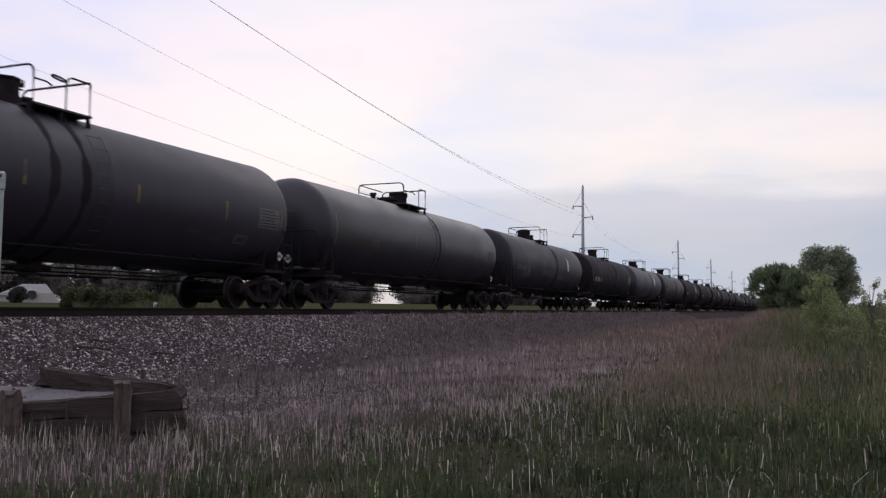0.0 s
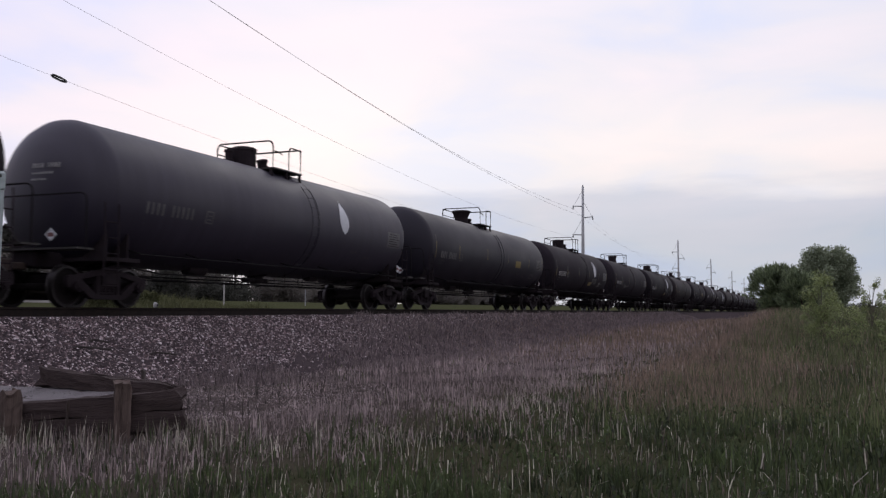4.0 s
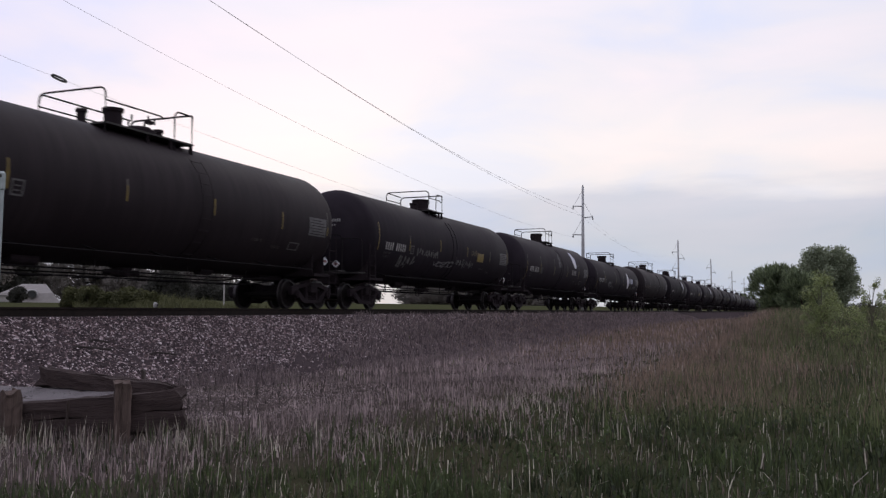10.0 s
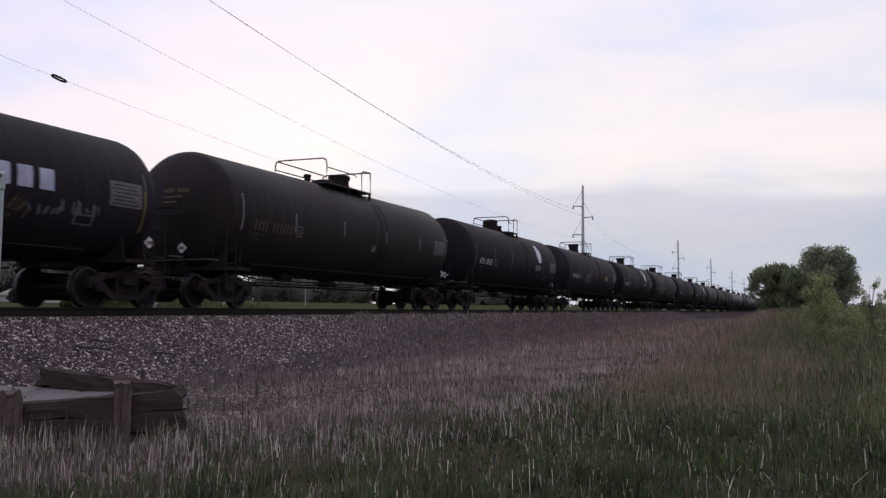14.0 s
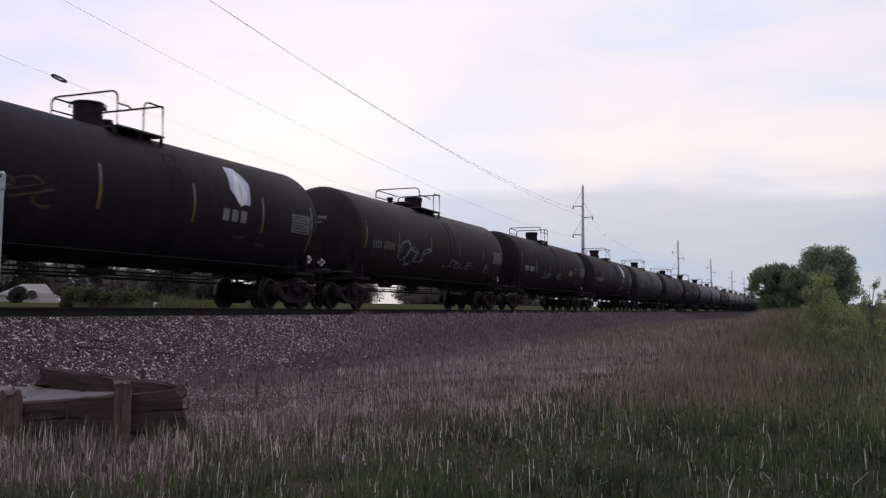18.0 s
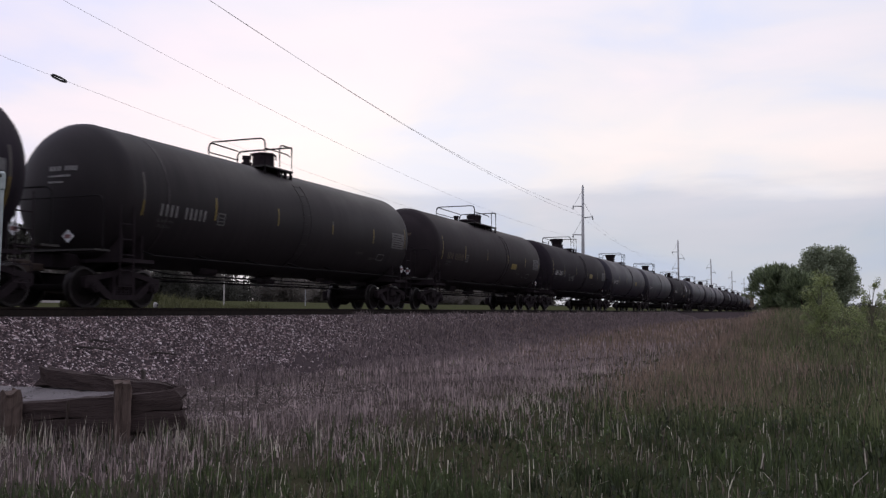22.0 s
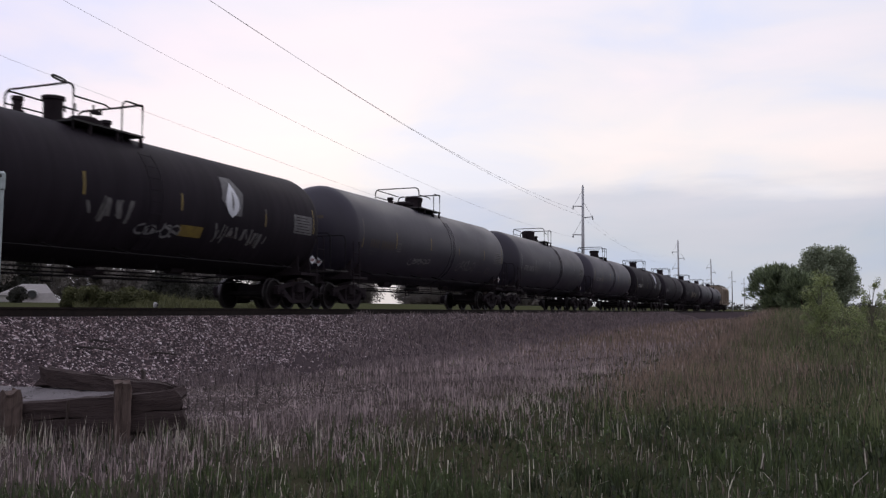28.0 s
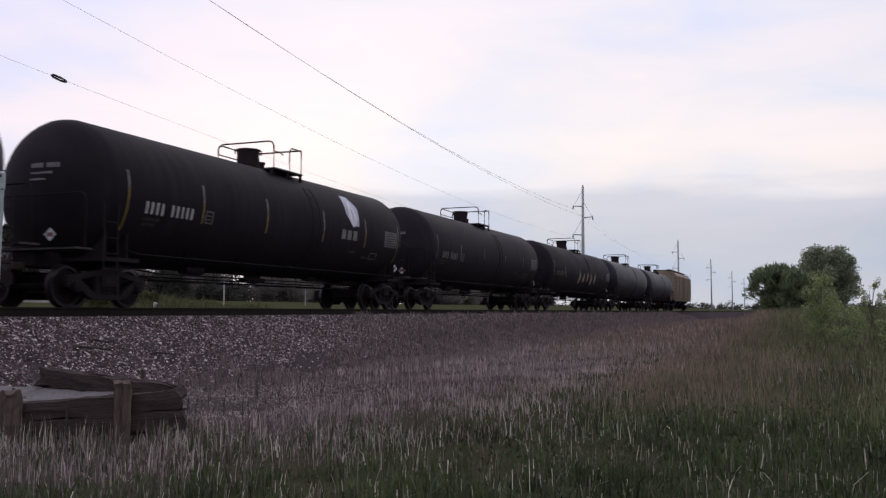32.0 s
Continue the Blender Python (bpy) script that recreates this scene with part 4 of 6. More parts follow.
def build_trees():
    # beside the ditch
    tree("tree", 76.0, -1.72, 5.15, 4.8, "rounded dense dark green tree beyond the weeds", clumps=190, per=220, leaf=0.085, trunk=0.08, seed=3, full=0.42)
    tree("bush", 43.0, 0.95, 2.35, 2.2, "dark green bush with pointed leaves beside the track", "bush", 110, 110, 0.115, M_BUSH, trunk=0.04, seed=15, fronds=True, full=0.5)
    tree("bush", 42.0, 0.0, 2.1, 1.8, "dark green bush with pointed leaves beside the track", "bush", 90, 100, 0.11, M_BUSH, trunk=0.03, seed=16, fronds=True, full=0.5)
    tree("sapling", 25.0, -0.46, 1.95, 1.0, "bright green sapling among tall weeds", "sapling", 90, 80, 0.026, M_LEAF2, trunk=0.0, seed=8)
    tree("sapling", 23.0, -0.95, 1.15, 0.8, "bright green sapling among tall weeds", "sapling", 50, 40, 0.024, M_LEAF2, trunk=0.0, seed=9)
    for i, (x, y, t, w) in enumerate(((27.0, -1.75, 1.75, 0.7), (22.0, -1.75, 0.95, 0.5), (26.0, -2.2, 1.65, 0.6))):
        tree("weed_shrub", x, y, t, w, "straggly green weed shrub on the rise", "shrub", 26, 60, 0.024, M_LEAF2, 0.03, "weed shrubs on the rise", 20 + i)
    # behind the meadow; the hazy ones get their haze from the leaf colour
    far = tree("tree", 55.0, 67.3, 8.2, 9.5, "broad green tree behind the meadow, haze painted into its leaves", clumps=150, per=210, leaf=0.16, mat=M_HAZELEAF, trunk=0.04, group="trees behind the meadow", seed=11)
    far2 = tree("tree", 50.0, 74.0, 4.2, 9.0, "low spreading green tree behind the meadow, haze painted into its leaves", clumps=150, per=150, leaf=0.17, mat=M_HAZELEAF, trunk=0.02, group="trees behind the meadow", seed=12)
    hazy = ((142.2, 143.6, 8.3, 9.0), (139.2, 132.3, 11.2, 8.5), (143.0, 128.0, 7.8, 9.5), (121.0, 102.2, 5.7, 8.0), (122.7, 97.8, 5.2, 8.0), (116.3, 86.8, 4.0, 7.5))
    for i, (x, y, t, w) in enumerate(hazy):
        tree("tree", x, y, t, w, "grey-green tree beyond the barn, haze painted into its leaves", clumps=90, per=110, leaf=0.26, mat=M_HAZELEAF, trunk=0.04, group="hazy trees beyond the barn", seed=60 + i)
    tree("tree", 136.1, 145.5, 16.0, 10.0, "tall dark green tree beyond the barn", clumps=130, per=90, leaf=0.45, mat=M_FARLEAF, trunk=0.06, seed=13)
    tree("shrub", 99.2, 104.6, 2.2, 2.6, "dark green thicket beside the barn", "shrub", 90, 110, 0.15, M_FARLEAF, 0.0, "", 53)
    tree("tree", 82.8, 65.3, 3.1, 5.0, "low dark green tree behind the meadow", clumps=90, per=120, leaf=0.17, mat=M_FARLEAF, trunk=0.02, seed=18)
    low = tree("shrub", 93.0, 66.0, 1.8, 7.0, "low dark green thicket behind the meadow", "shrub", 110, 120, 0.14, M_FARLEAF, 0.0, "thickets behind the meadow", 51)
    for k, (x, y) in enumerate(((99.5, 68.5),)):
        copy_thing(low, Matrix.Translation((x, y, float(height(x, y)) - 0.05)) @ pose(0, 0, 0, 0, 0, 70 * k + 30))
    tree("tree", 99.0, 67.5, 5.5, 5.5, "thin open tree behind the meadow", clumps=50, per=14, leaf=0.22, mat=M_FARLEAF, trunk=0.1, seed=19)
    spots = [(95, 71, 1), (110, 68, 1), (117, 71, 1), (124, 68, 1), (131, 72, 1), (140, 72, 1), (168, 71.5, 1), (174, 68, 1), (178, 73, 1), (188, 70, 1),
             (198, 74, 1), (209, 70, 1), (220, 73, 1), (232, 70, 1), (245, 74, 1), (258, 71, 1), (46, 62, 0)]
    for k, (x, y, low) in enumerate(spots):
        copy_thing(far2 if low else far, Matrix.Translation((x, y, float(height(x, y)) - 0.05)) @ pose(0, 0, 0, 0, 0, 47 * k))
    for i, (x, y, t, w) in enumerate(((32.9, 31.4, 0.95, 1.3), (33.0, 30.6, 1.05, 1.5), (33.4, 29.8, 0.85, 1.4), (33.8, 28.9, 1.1, 1.6), (36.2, 29.8, 0.9, 1.5))):
        tree("weed_shrub", x, y, t, w, "yellow-green weed shrub behind the track", "shrub", 60, 170, 0.045, M_WEED, 0.02, "weed shrubs behind the track", 40 + i)
    # low woods on the horizon, one sheet of leaf clumps
    rs = np.random.RandomState(4)
    n = 420
    x = rs.uniform(300, 1500, n)
    y = rs.uniform(120, 260, n) + 0.12 * x
    keep = ((y / x < 0.655) | (y / x > 0.72)) & ((y / x < 0.440) | (y / x > 0.492))
    x, y = x[keep], y[keep]
    x2 = rs.uniform(700, 1300, 260)
    y2 = rs.uniform(-260, 130, 260)
    x, y = np.concatenate([x, x2]), np.concatenate([y, y2])
    c = np.stack([x, y, height(x, y) + rs.uniform(0.5, 4.0, len(x)) * (0.7 + 0.5 * np.sin(x * 0.021))], 1)
    woods = new("far_woods")
    np.random.seed(44)
    leaf_cloud("far_woods_leaves", c, rs.uniform(3, 7, len(x)), 60, 1.1, M_FARLEAF, woods)
    bpy.data.objects.remove(woods)
    ob = bpy.data.objects["far_woods_leaves"]
    ob.name = "far_woods"
    tagged(ob, "low hazy woods along the horizon", "woods", kind="stuff")


build_trees()


# ---- buildings and small things behind the track ----
def build_barn():
    x, y = 118.0, 121.0
    z = float(height(x, y))
    barn = tagged(new("barn"), "pale barn with a low hipped roof behind the meadow", "barn")
    barn.matrix_basis = pose(x - 0.6, y + 0.6, z - 0.94, 0, 0, -45) @ Matrix.Diagonal((1.25, 1.25, 1.0, 1.0))
    bm = bmesh.new()
    box(bm, -3.7, 3.7, -2.6, 2.6, 0, 1.0)
    part("wall", bm, M_BARNW, barn, "white board walls")
    bm = bmesh.new()
    eave = [bm.verts.new(p) for p in ((-4.0, -2.9, 0.9), (4.0, -2.9, 0.9), (4.0, 2.9, 0.9), (-4.0, 2.9, 0.9))]
    brk = [bm.verts.new(p) for p in ((-3.3, -2.2, 2.5), (3.1, -2.2, 2.5), (3.1, 2.2, 2.5), (-3.3, 2.2, 2.5))]
    ridge = [bm.verts.new(p) for p in ((-0.7, 0, 4.1), (2.2, 0, 4.1))]
    for k in range(4):
        bm.faces.new((eave[k], eave[(k + 1) % 4], brk[(k + 1) % 4], brk[k]))
    bm.faces.new((brk[0], brk[1], ridge[1], ridge[0]))
    bm.faces.new((brk[2], brk[3], ridge[0], ridge[1]))
    bm.faces.new((brk[1], brk[2], ridge[1]))
    bm.faces.new((brk[3], brk[0], ridge[0]))
    bm.faces.new(eave[::-1])
    bmesh.ops.recalc_face_normals(bm, faces=bm.faces)
    part("roof", bm, M_BARNR, barn, "pale sheet roof with two pitches")
    bm = bmesh.new()
    cyl(bm, (0.5, -3.05, 2.3), (0.5, -1.2, 2.3), 0.62, 0.62, 20)
    dorm = part("dormer", bm, M_DARK, barn, "dark round-topped dormer")
    bm = bmesh.new()
    tube(bm, arc((0.5, -3.08, 2.3), 0.68, 0, 180, (1, 0, 0), (0, 0, 1), 12), 0.16, 6)
    part("trim", bm, M_WHITE, dorm, "white curved trim")
    bm = bmesh.new()
    box(bm, -1.5, -1.1, -3.0, -2.88, 1.0, 1.6)
    part("door", bm, M_DARK, barn)
    # low white shed beside it
    x, y = 104.0, 112.0
    shed = tagged(new("shed"), "low white shed with a flat roof behind the meadow", "shed")
    shed.matrix_basis = pose(x, y, float(height(x, y)), 0, 0, 50)
    bm = bmesh.new()
    box(bm, -2.2, 2.2, -1.5, 1.5, 0, 0.9, 0.03)
    part("wall", bm, M_BARNW, shed)
    bm = bmesh.new()
    box(bm, -2.4, 2.4, -1.7, 1.7, 0.9, 1.05, 0.03)
    part("roof", bm, M_BARNR, shed)


build_barn()


def build_markers():
    def stand(name, x, y, rows, label, cat):
        z = float(height(x, y))
        t = tagged(new(name), label, cat)
        t.matrix_basis = Matrix.Translation((x, y, z))
        return t

    # white post on the lawn
    p = stand("white_post", 59.2, 41.5, 0, "plain white post on the mown meadow", "post")
    bm = bmesh.new()
    box(bm, -0.045, 0.045, -0.045, 0.045, -0.1, 1.75, 0.01)
    part("shaft", bm, M_BARNW, p)
    bm = bmesh.new()
    box(bm, -0.06, 0.06, -0.06, 0.06, 1.75, 1.8, 0.015)
    part("cap", bm, M_BARNW, p)
    p = stand("grey_post", 75.9, 44.0, 0, "thin grey post on the mown meadow", "post")
    bm = bmesh.new()
    cyl(bm, (0, 0, -0.1), (0, 0, 1.5), 0.05, 0.05, 8)
    part("shaft", bm, M_POLE, p)
    # round white marker behind the far rail
    p = stand("track_marker", 21.3, 17.25, 0, "small round white marker on a short stake", "marker")
    bm = bmesh.new()
    h = 0.07 - float(height(21.3, 17.25))
    cyl(bm, (0, 0, -0.05), (0, 0, h), 0.025, 0.025, 8)
    part("stake", bm, M_DARK, p)
    bm = bmesh.new()
    lathe(bm, [(h, 0.06), (h + 0.05, 0.072), (h + 0.10, 0.066), (h + 0.14, 0.045), (h + 0.155, 0.012)], "z", 12)
    part("head", bm, M_WHITE, p, "white domed head", smooth=True)
    bm = bmesh.new()
    box(bm, -0.025, 0.02, -0.085, -0.06, h + 0.045, h + 0.085)
    part("slot", bm, M_DARK, p)
    # galvanised sign post close to the eye
    p = tagged(new("sign_post"), "galvanised steel post with a drilled top", "post")
    p.matrix_basis = pose(4.075, 4.513, float(height(4.11, 4.482)), 0.75, 0.75, 47)
    zt = 0.82 - float(height(4.11, 4.482))
    bm = bmesh.new()
    box(bm, -0.025, 0.012, -0.028, 0.028, -0.2, zt - 0.13, 0.006)
    part("shaft", bm, M_GALV, p)
    bm = bmesh.new()
    box(bm, -0.03, 0.017, -0.033, 0.033, zt - 0.14, zt - 0.02, 0.012)
    part("cap", bm, M_GALV, p)
    bm = bmesh.new()
    cyl(bm, (-0.035, -0.003, zt - 0.05), (-0.03, -0.0, zt - 0.05), 0.011, 0.011, 10)
    part("bolt_hole", bm, M_DARK, p)


build_markers()


# ---- timber crib in the ditch ----
def timber(name, a, b, w, h, mat, label, group="", seed=0, rough=0.012):
    """A weathered squared log from a to b, with split, uneven edges."""
    a, b = Vector(a), Vector(b)
    d = b - a
    bm = bmesh.new()
    rs = random.Random(seed)
    n = 12
    rings = []
    for i in range(n + 1):
        t = i / n
        ring = []
        for cy, cz in ((-1, -1), (-0.3, -1.03), (0.4, -1), (1, -1), (1.02, -0.2), (1, 1), (0.35, 1.02), (0.2, 0.93), (0.05, 1.02), (-1, 1), (-1.03, 0.1)):
            e = rough * (1 + 2.5 * (i in (0, n)))
            ring.append(bm.verts.new(((t - 0.5) * d.length + rs.uniform(-e, e) * (1.5 if i in (0, n) else 1), cy * w / 2 + rs.uniform(-e, e), cz * h / 2 + rs.uniform(-e, e))))
        rings.append(ring)
    k = len(rings[0])
    for u, v in zip(rings, rings[1:]):
        for i in range(k):
            bm.faces.new((u[i], u[(i + 1) % k], v[(i + 1) % k], v[i]))
    bm.faces.new(rings[0][::-1])
    bm.faces.new(rings[-1])
    bmesh.ops.recalc_face_normals(bm, faces=bm.faces)
    ob = part(name, bm, mat)
    ob.matrix_basis = Matrix.Translation((a + b) / 2) @ d.to_track_quat("X", "Z").to_matrix().to_4x4()
    return tagged(ob, label, "timber", group)


def build_crib():
    G = "old ties of the crib"
    timber("timber", (6.36, 8.30, -1.13), (7.46, 5.70, -0.905), 0.19, 0.175, M_TIE, "dark weathered railway tie laid as the crib's top course", G, 1)
    timber("timber", (6.34, 8.30, -1.315), (7.45, 5.68, -1.09), 0.18, 0.18, M_TIE, "dark weathered railway tie half sunk below the top one", G, 2)
    timber("timber", (7.78, 7.80, -0.76), (7.72, 5.98, -0.88), 0.18, 0.165, M_TIE, "dark split railway tie lying across the gravel fill", G, 3)
    timber("stub_post", (11.6, 9.6, -1.3), (11.6, 9.6, -0.96), 0.05, 0.05, M_DARKSTALK, "dark broken stub standing behind the crib", "", 8, 0.004)
    timber("crib_post", (7.11, 6.125, -1.45), (7.13, 6.145, -0.735), 0.15, 0.15, M_POSTW, "pale brown square post holding the ties", "posts of the crib", 4, 0.006)
    timber("crib_post", (6.695, 7.11, -1.45), (6.69, 7.10, -0.815), 0.16, 0.16, M_POSTW, "pale brown square post holding the ties", "posts of the crib", 5, 0.006)
    bm = bmesh.new()
    cyl(bm, (6.84, 6.56, -1.35), (6.86, 6.56, -0.90), 0.014, 0.014, 6)
    tagged(part("iron_stake", bm, M_RUST), "thin rusty iron stake before the crib", "stake")
    # loose branches on the bank
    for i, (x, y, l, r) in enumerate(((11.9, 11.0, 0.75, -42), (13.4, 10.7, 0.6, -30), (12.4, 11.25, 0.35, -60))):
        bm = bmesh.new()
        z = float(height(x, y)) + 0.05
        tube(bm, [(-l / 2, 0, 0), (-l / 6, 0.05, 0.04), (l / 5, -0.03, 0.02), (l / 2, 0.06, -0.01)], 0.02, 6)
        o = part("branch", bm, M_DARKSTALK)
        o.matrix_basis = pose(x, y, z, 0, 0, r)
        tagged(o, "dead branch lying on the ballast stones", "branch", "branches on the bank")


build_crib()


# ---- train ----
WHEEL_R, AXLE_GAP, AXLE_Z = 0.419, 0.889, 0.457        # the rail head stands 38 mm over the zero level
SHARED = {}


def bogie_parts():
    """Meshes of a three-piece freight bogie, built once."""
    bm = bmesh.new()                                                   # wheelset: axle along y, two flanged wheels
    cyl(bm, (0, -1.05, 0), (0, 1.05, 0), 0.075, 0.075, 10)
    for s in (-1, 1):
        prof = [(0.660, 0.10), (0.675, 0.13), (0.685, 0.31), (0.675, 0.365), (0.675, 0.443), (0.700, 0.446), (0.712, WHEEL_R + 0.006), (0.80, WHEEL_R - 0.004), (0.805, 0.365), (0.775, 0.335), (0.765, 0.18), (0.815, 0.13), (0.815, 0.085)]
        lathe(bm, [(s * a, r) for a, r in prof], "y", 28)
        for i in range(3):                                             # cast marks on the plate, so that the turn can be seen
            a = 2 * math.pi * i / 3
            box(bm, -0.05, 0.05, 0.765 if s > 0 else -0.775, 0.775 if s > 0 else -0.765, 0.24, 0.29, m=Matrix.Rotation(a, 4, "Y"))
    bmesh.ops.recalc_face_normals(bm, faces=bm.faces)
    for f in bm.faces:                                                 # treads and rims are worn bright
        if all(math.hypot(v.co.x, v.co.z) > 0.36 for v in f.verts):
            f.material_index = 1
    SHARED["wheelset"] = bm
    bm = bmesh.new()                                                   # side frame: arched truss with two windows
    pieces = [(0.070, [(-1.13, 0.55), (-1.12, 0.66), (-0.62, 0.735), (-0.35, 0.80), (0.35, 0.80), (0.62, 0.735), (1.12, 0.66), (1.13, 0.55), (0.62, 0.63), (0.33, 0.69), (-0.33, 0.69), (-0.62, 0.63)]),
              (0.060, [(-0.46, 0.20), (0.46, 0.20), (0.40, 0.30), (-0.40, 0.30)])]
    for q in (-1, 1):
        pieces.append((0.065, [(q * 1.00, 0.58), (q * 0.80, 0.61), (q * 0.37, 0.31), (q * 0.43, 0.205), (q * 0.56, 0.25)]))      # diagonal
        pieces.append((0.055, [(q * 0.25, 0.28), (q * 0.34, 0.28), (q * 0.34, 0.71), (q * 0.25, 0.71)]))                          # column
        pieces.append((0.062, [(q * 1.05, 0.60), (q * 1.14, 0.60), (q * 1.12, 0.44), (q * 1.06, 0.44)]))                          # pedestal jaw
    for half, out in pieces:
        a, b = [[bm.verts.new((x, y, z)) for x, z in out] for y in (-half, half)]
        bm.faces.new(a[::-1])
        bm.faces.new(b)
        for i in range(len(out)):
            j = (i + 1) % len(out)
            bm.faces.new((a[i], a[j], b[j], b[i]))
    bmesh.ops.recalc_face_normals(bm, faces=bm.faces)
    SHARED["side_frame"] = bm
    bm = bmesh.new()                                                   # one coil spring
    lathe(bm, [(0.30 + 0.026 * i, 0.058 if i % 2 else 0.045) for i in range(9)], "z", 8)
    SHARED["spring"] = bm
    bm = bmesh.new()                                                   # bearing adapter and cap
    cyl(bm, (0, -0.06, 0.457), (0, 0.13, 0.457), 0.115, 0.115, 14)
    cyl(bm, (0, 0.13, 0.457), (0, 0.16, 0.457), 0.08, 0.07, 10)
    box(bm, -0.14, 0.14, -0.08, 0.06, 0.50, 0.64, 0.01)
    SHARED["bearing"] = bm
    bm = bmesh.new()                                                   # bolster with centre bowl
    box(bm, -0.20, 0.20, -1.15, 1.15, 0.50, 0.74, 0.02)
    cyl(bm, (0, 0, 0.74), (0, 0, 0.84), 0.2, 0.2, 16)
    SHARED["bolster"] = bm
    bm = bmesh.new()                                                   # brake beam
    tube(bm, [(0, -0.75, 0.36), (0, 0, 0.32), (0, 0.75, 0.36)], 0.045, 6)
    for s in (-1, 1):
        box(bm, -0.05, 0.05, s * 0.72 - 0.05, s * 0.72 + 0.05, 0.30, 0.52, 0.01)
    SHARED["brake_beam"] = bm


bogie_parts()


def shared(name, mat, parent, m, label="", smooth=False):
    """A piece on a mesh that all cars share; the first call makes it."""
    got = SHARED[name]
    if isinstance(got, bpy.types.Mesh):
        ob = new(name.split("#")[0], got)
        ob.parent = parent
        ob.matrix_basis = m
        if label:
            ob["label"] = label
        return ob
    ob = part(name.split("#")[0], got, mat, parent, label, m, smooth)
    SHARED[name] = ob.data
    return ob


WHEELSETS = {-1: [], 1: []}


def bogie(car, x):
    b = shared("bolster", M_STEEL, car, pose(x, 0, 0))
    b.name = "bogie"
    for s in (-1, 1):
        w = shared("wheelset", (M_WHEEL, M_RIM), b, pose(s * AXLE_GAP, 0, AXLE_Z), "steel wheels on an axle")
        WHEELSETS[s].append(w)
        shared("side_frame", M_STEEL, b, pose(0, s * 1.0, 0), "cast steel side frame")
        for x0 in (-0.18, -0.06, 0.06, 0.18):
            shared("spring", M_STEEL, b, pose(x0, s * 0.99, 0))
        shared("brake_beam", M_RUST, b, pose(s * 0.36, 0, 0))
        for t in (-1, 1):
            shared("bearing", M_STEEL, b, pose(t * AXLE_GAP, s * 1.0, 0, 0, 0, 0 if s > 0 else 180))


def skin(R, zc, pts, lift=0.006, nz=6, side=-1):
    """A bmesh patch on the tank's side from an outline's spans: rows of (z, x from, x to)."""
    bm = bmesh.new()
    rows = []
    for z, x0, x1 in pts:
        k = max(-0.999, min(0.999, (z - zc) / R))
        y = side * (R + lift) * math.sqrt(1 - k * k)
        zz = zc + (R + lift) * k
        rows.append((bm.verts.new((x0, y, zz)), bm.verts.new((x1, y, zz))))
    for (a, b), (c, d) in zip(rows, rows[1:]):
        bm.faces.new((a, b, d, c) if side < 0 else (b, a, c, d))
    return bm


def bar(car, name, R, zc, x0, x1, z0, z1, mat, label="", lift=0.006, side=-1):
    n = max(2, int(abs(z1 - z0) / 0.12) + 1)
    pts = [(z0 + (z1 - z0) * i / n, x0, x1) for i in range(n + 1)]
    return part(name, skin(R, zc, pts, lift, side=side), mat, car, label)


def lettering(car, name, R, zc, x0, z0, text, size, mat, label, slant=0.0, wide=1.0, fill=(0.24, 0.64)):
    """A line of writing turned into plain upright bars of its size."""
    bm = bmesh.new()
    x = x0
    w = size * 0.66 * wide
    for ch in text:
        if ch != " ":
            rows = []
            for q in range(4):
                zz = z0 + size * q / 3
                k = (zz - zc) / R
                y, z = -(R + 0.006) * math.sqrt(1 - k * k), zc + (R + 0.006) * k
                rows.append((bm.verts.new((x + slant * q / 3 + w * fill[0], y, z)), bm.verts.new((x + slant * q / 3 + w * fill[1], y, z))))
            for (u0, u1), (v0, v1) in zip(rows, rows[1:]):
                bm.faces.new((u0, u1, v1, v0))
        x += w
    return tagged(part(name, bm, mat, car, label), kind="stuff")


def scribble(car, R, zc, x0, x1, z0, z1, mat, seed, thick=0.032, turns=5):
    """Sprayed loops on the tank's side."""
    rs = random.Random(seed)
    bm = bmesh.new()
    pts = []
    x, w = x0, (x1 - x0) / turns
    for g in range(turns):                                             # one loop, hook or stroke after another
        h = (z1 - z0) * rs.uniform(0.45, 1.0) / 2
        c = (z0 + z1) / 2 + rs.uniform(-0.18, 0.18) * (z1 - z0)
        a0, span = rs.uniform(0, 6.28), rs.choice((3.6, 5.2, 6.8))
        q = rs.uniform(0.45, 0.8)
        for i in range(9):
            a = a0 + span * i / 8
            pts.append((x + w * 0.5 + q * w * math.cos(a), c + h * math.sin(a + 0.3)))
        x += w
    for (xa, za), (xb, zb) in zip(pts, pts[1:]):
        d = math.hypot(xb - xa, zb - za) or 1
        q = rs.uniform(0.5, 1.9)
        ox, oz = -(zb - za) / d * thick * q / 2, (xb - xa) / d * thick * q / 2
        cur = []
        for px, pz in ((xa + ox, za + oz), (xa - ox, za - oz), (xb - ox, zb - oz), (xb + ox, zb + oz)):
            k = max(-0.99, min(0.99, (pz - zc) / R))
            cur.append(bm.verts.new((px, -(R + 0.008) * math.sqrt(1 - k * k), zc + (R + 0.008) * k)))
        bm.faces.new(cur)
    bmesh.ops.recalc_face_normals(bm, faces=bm.faces)
    return part("graffiti", bm, mat, car, "sprayed pale scribble")


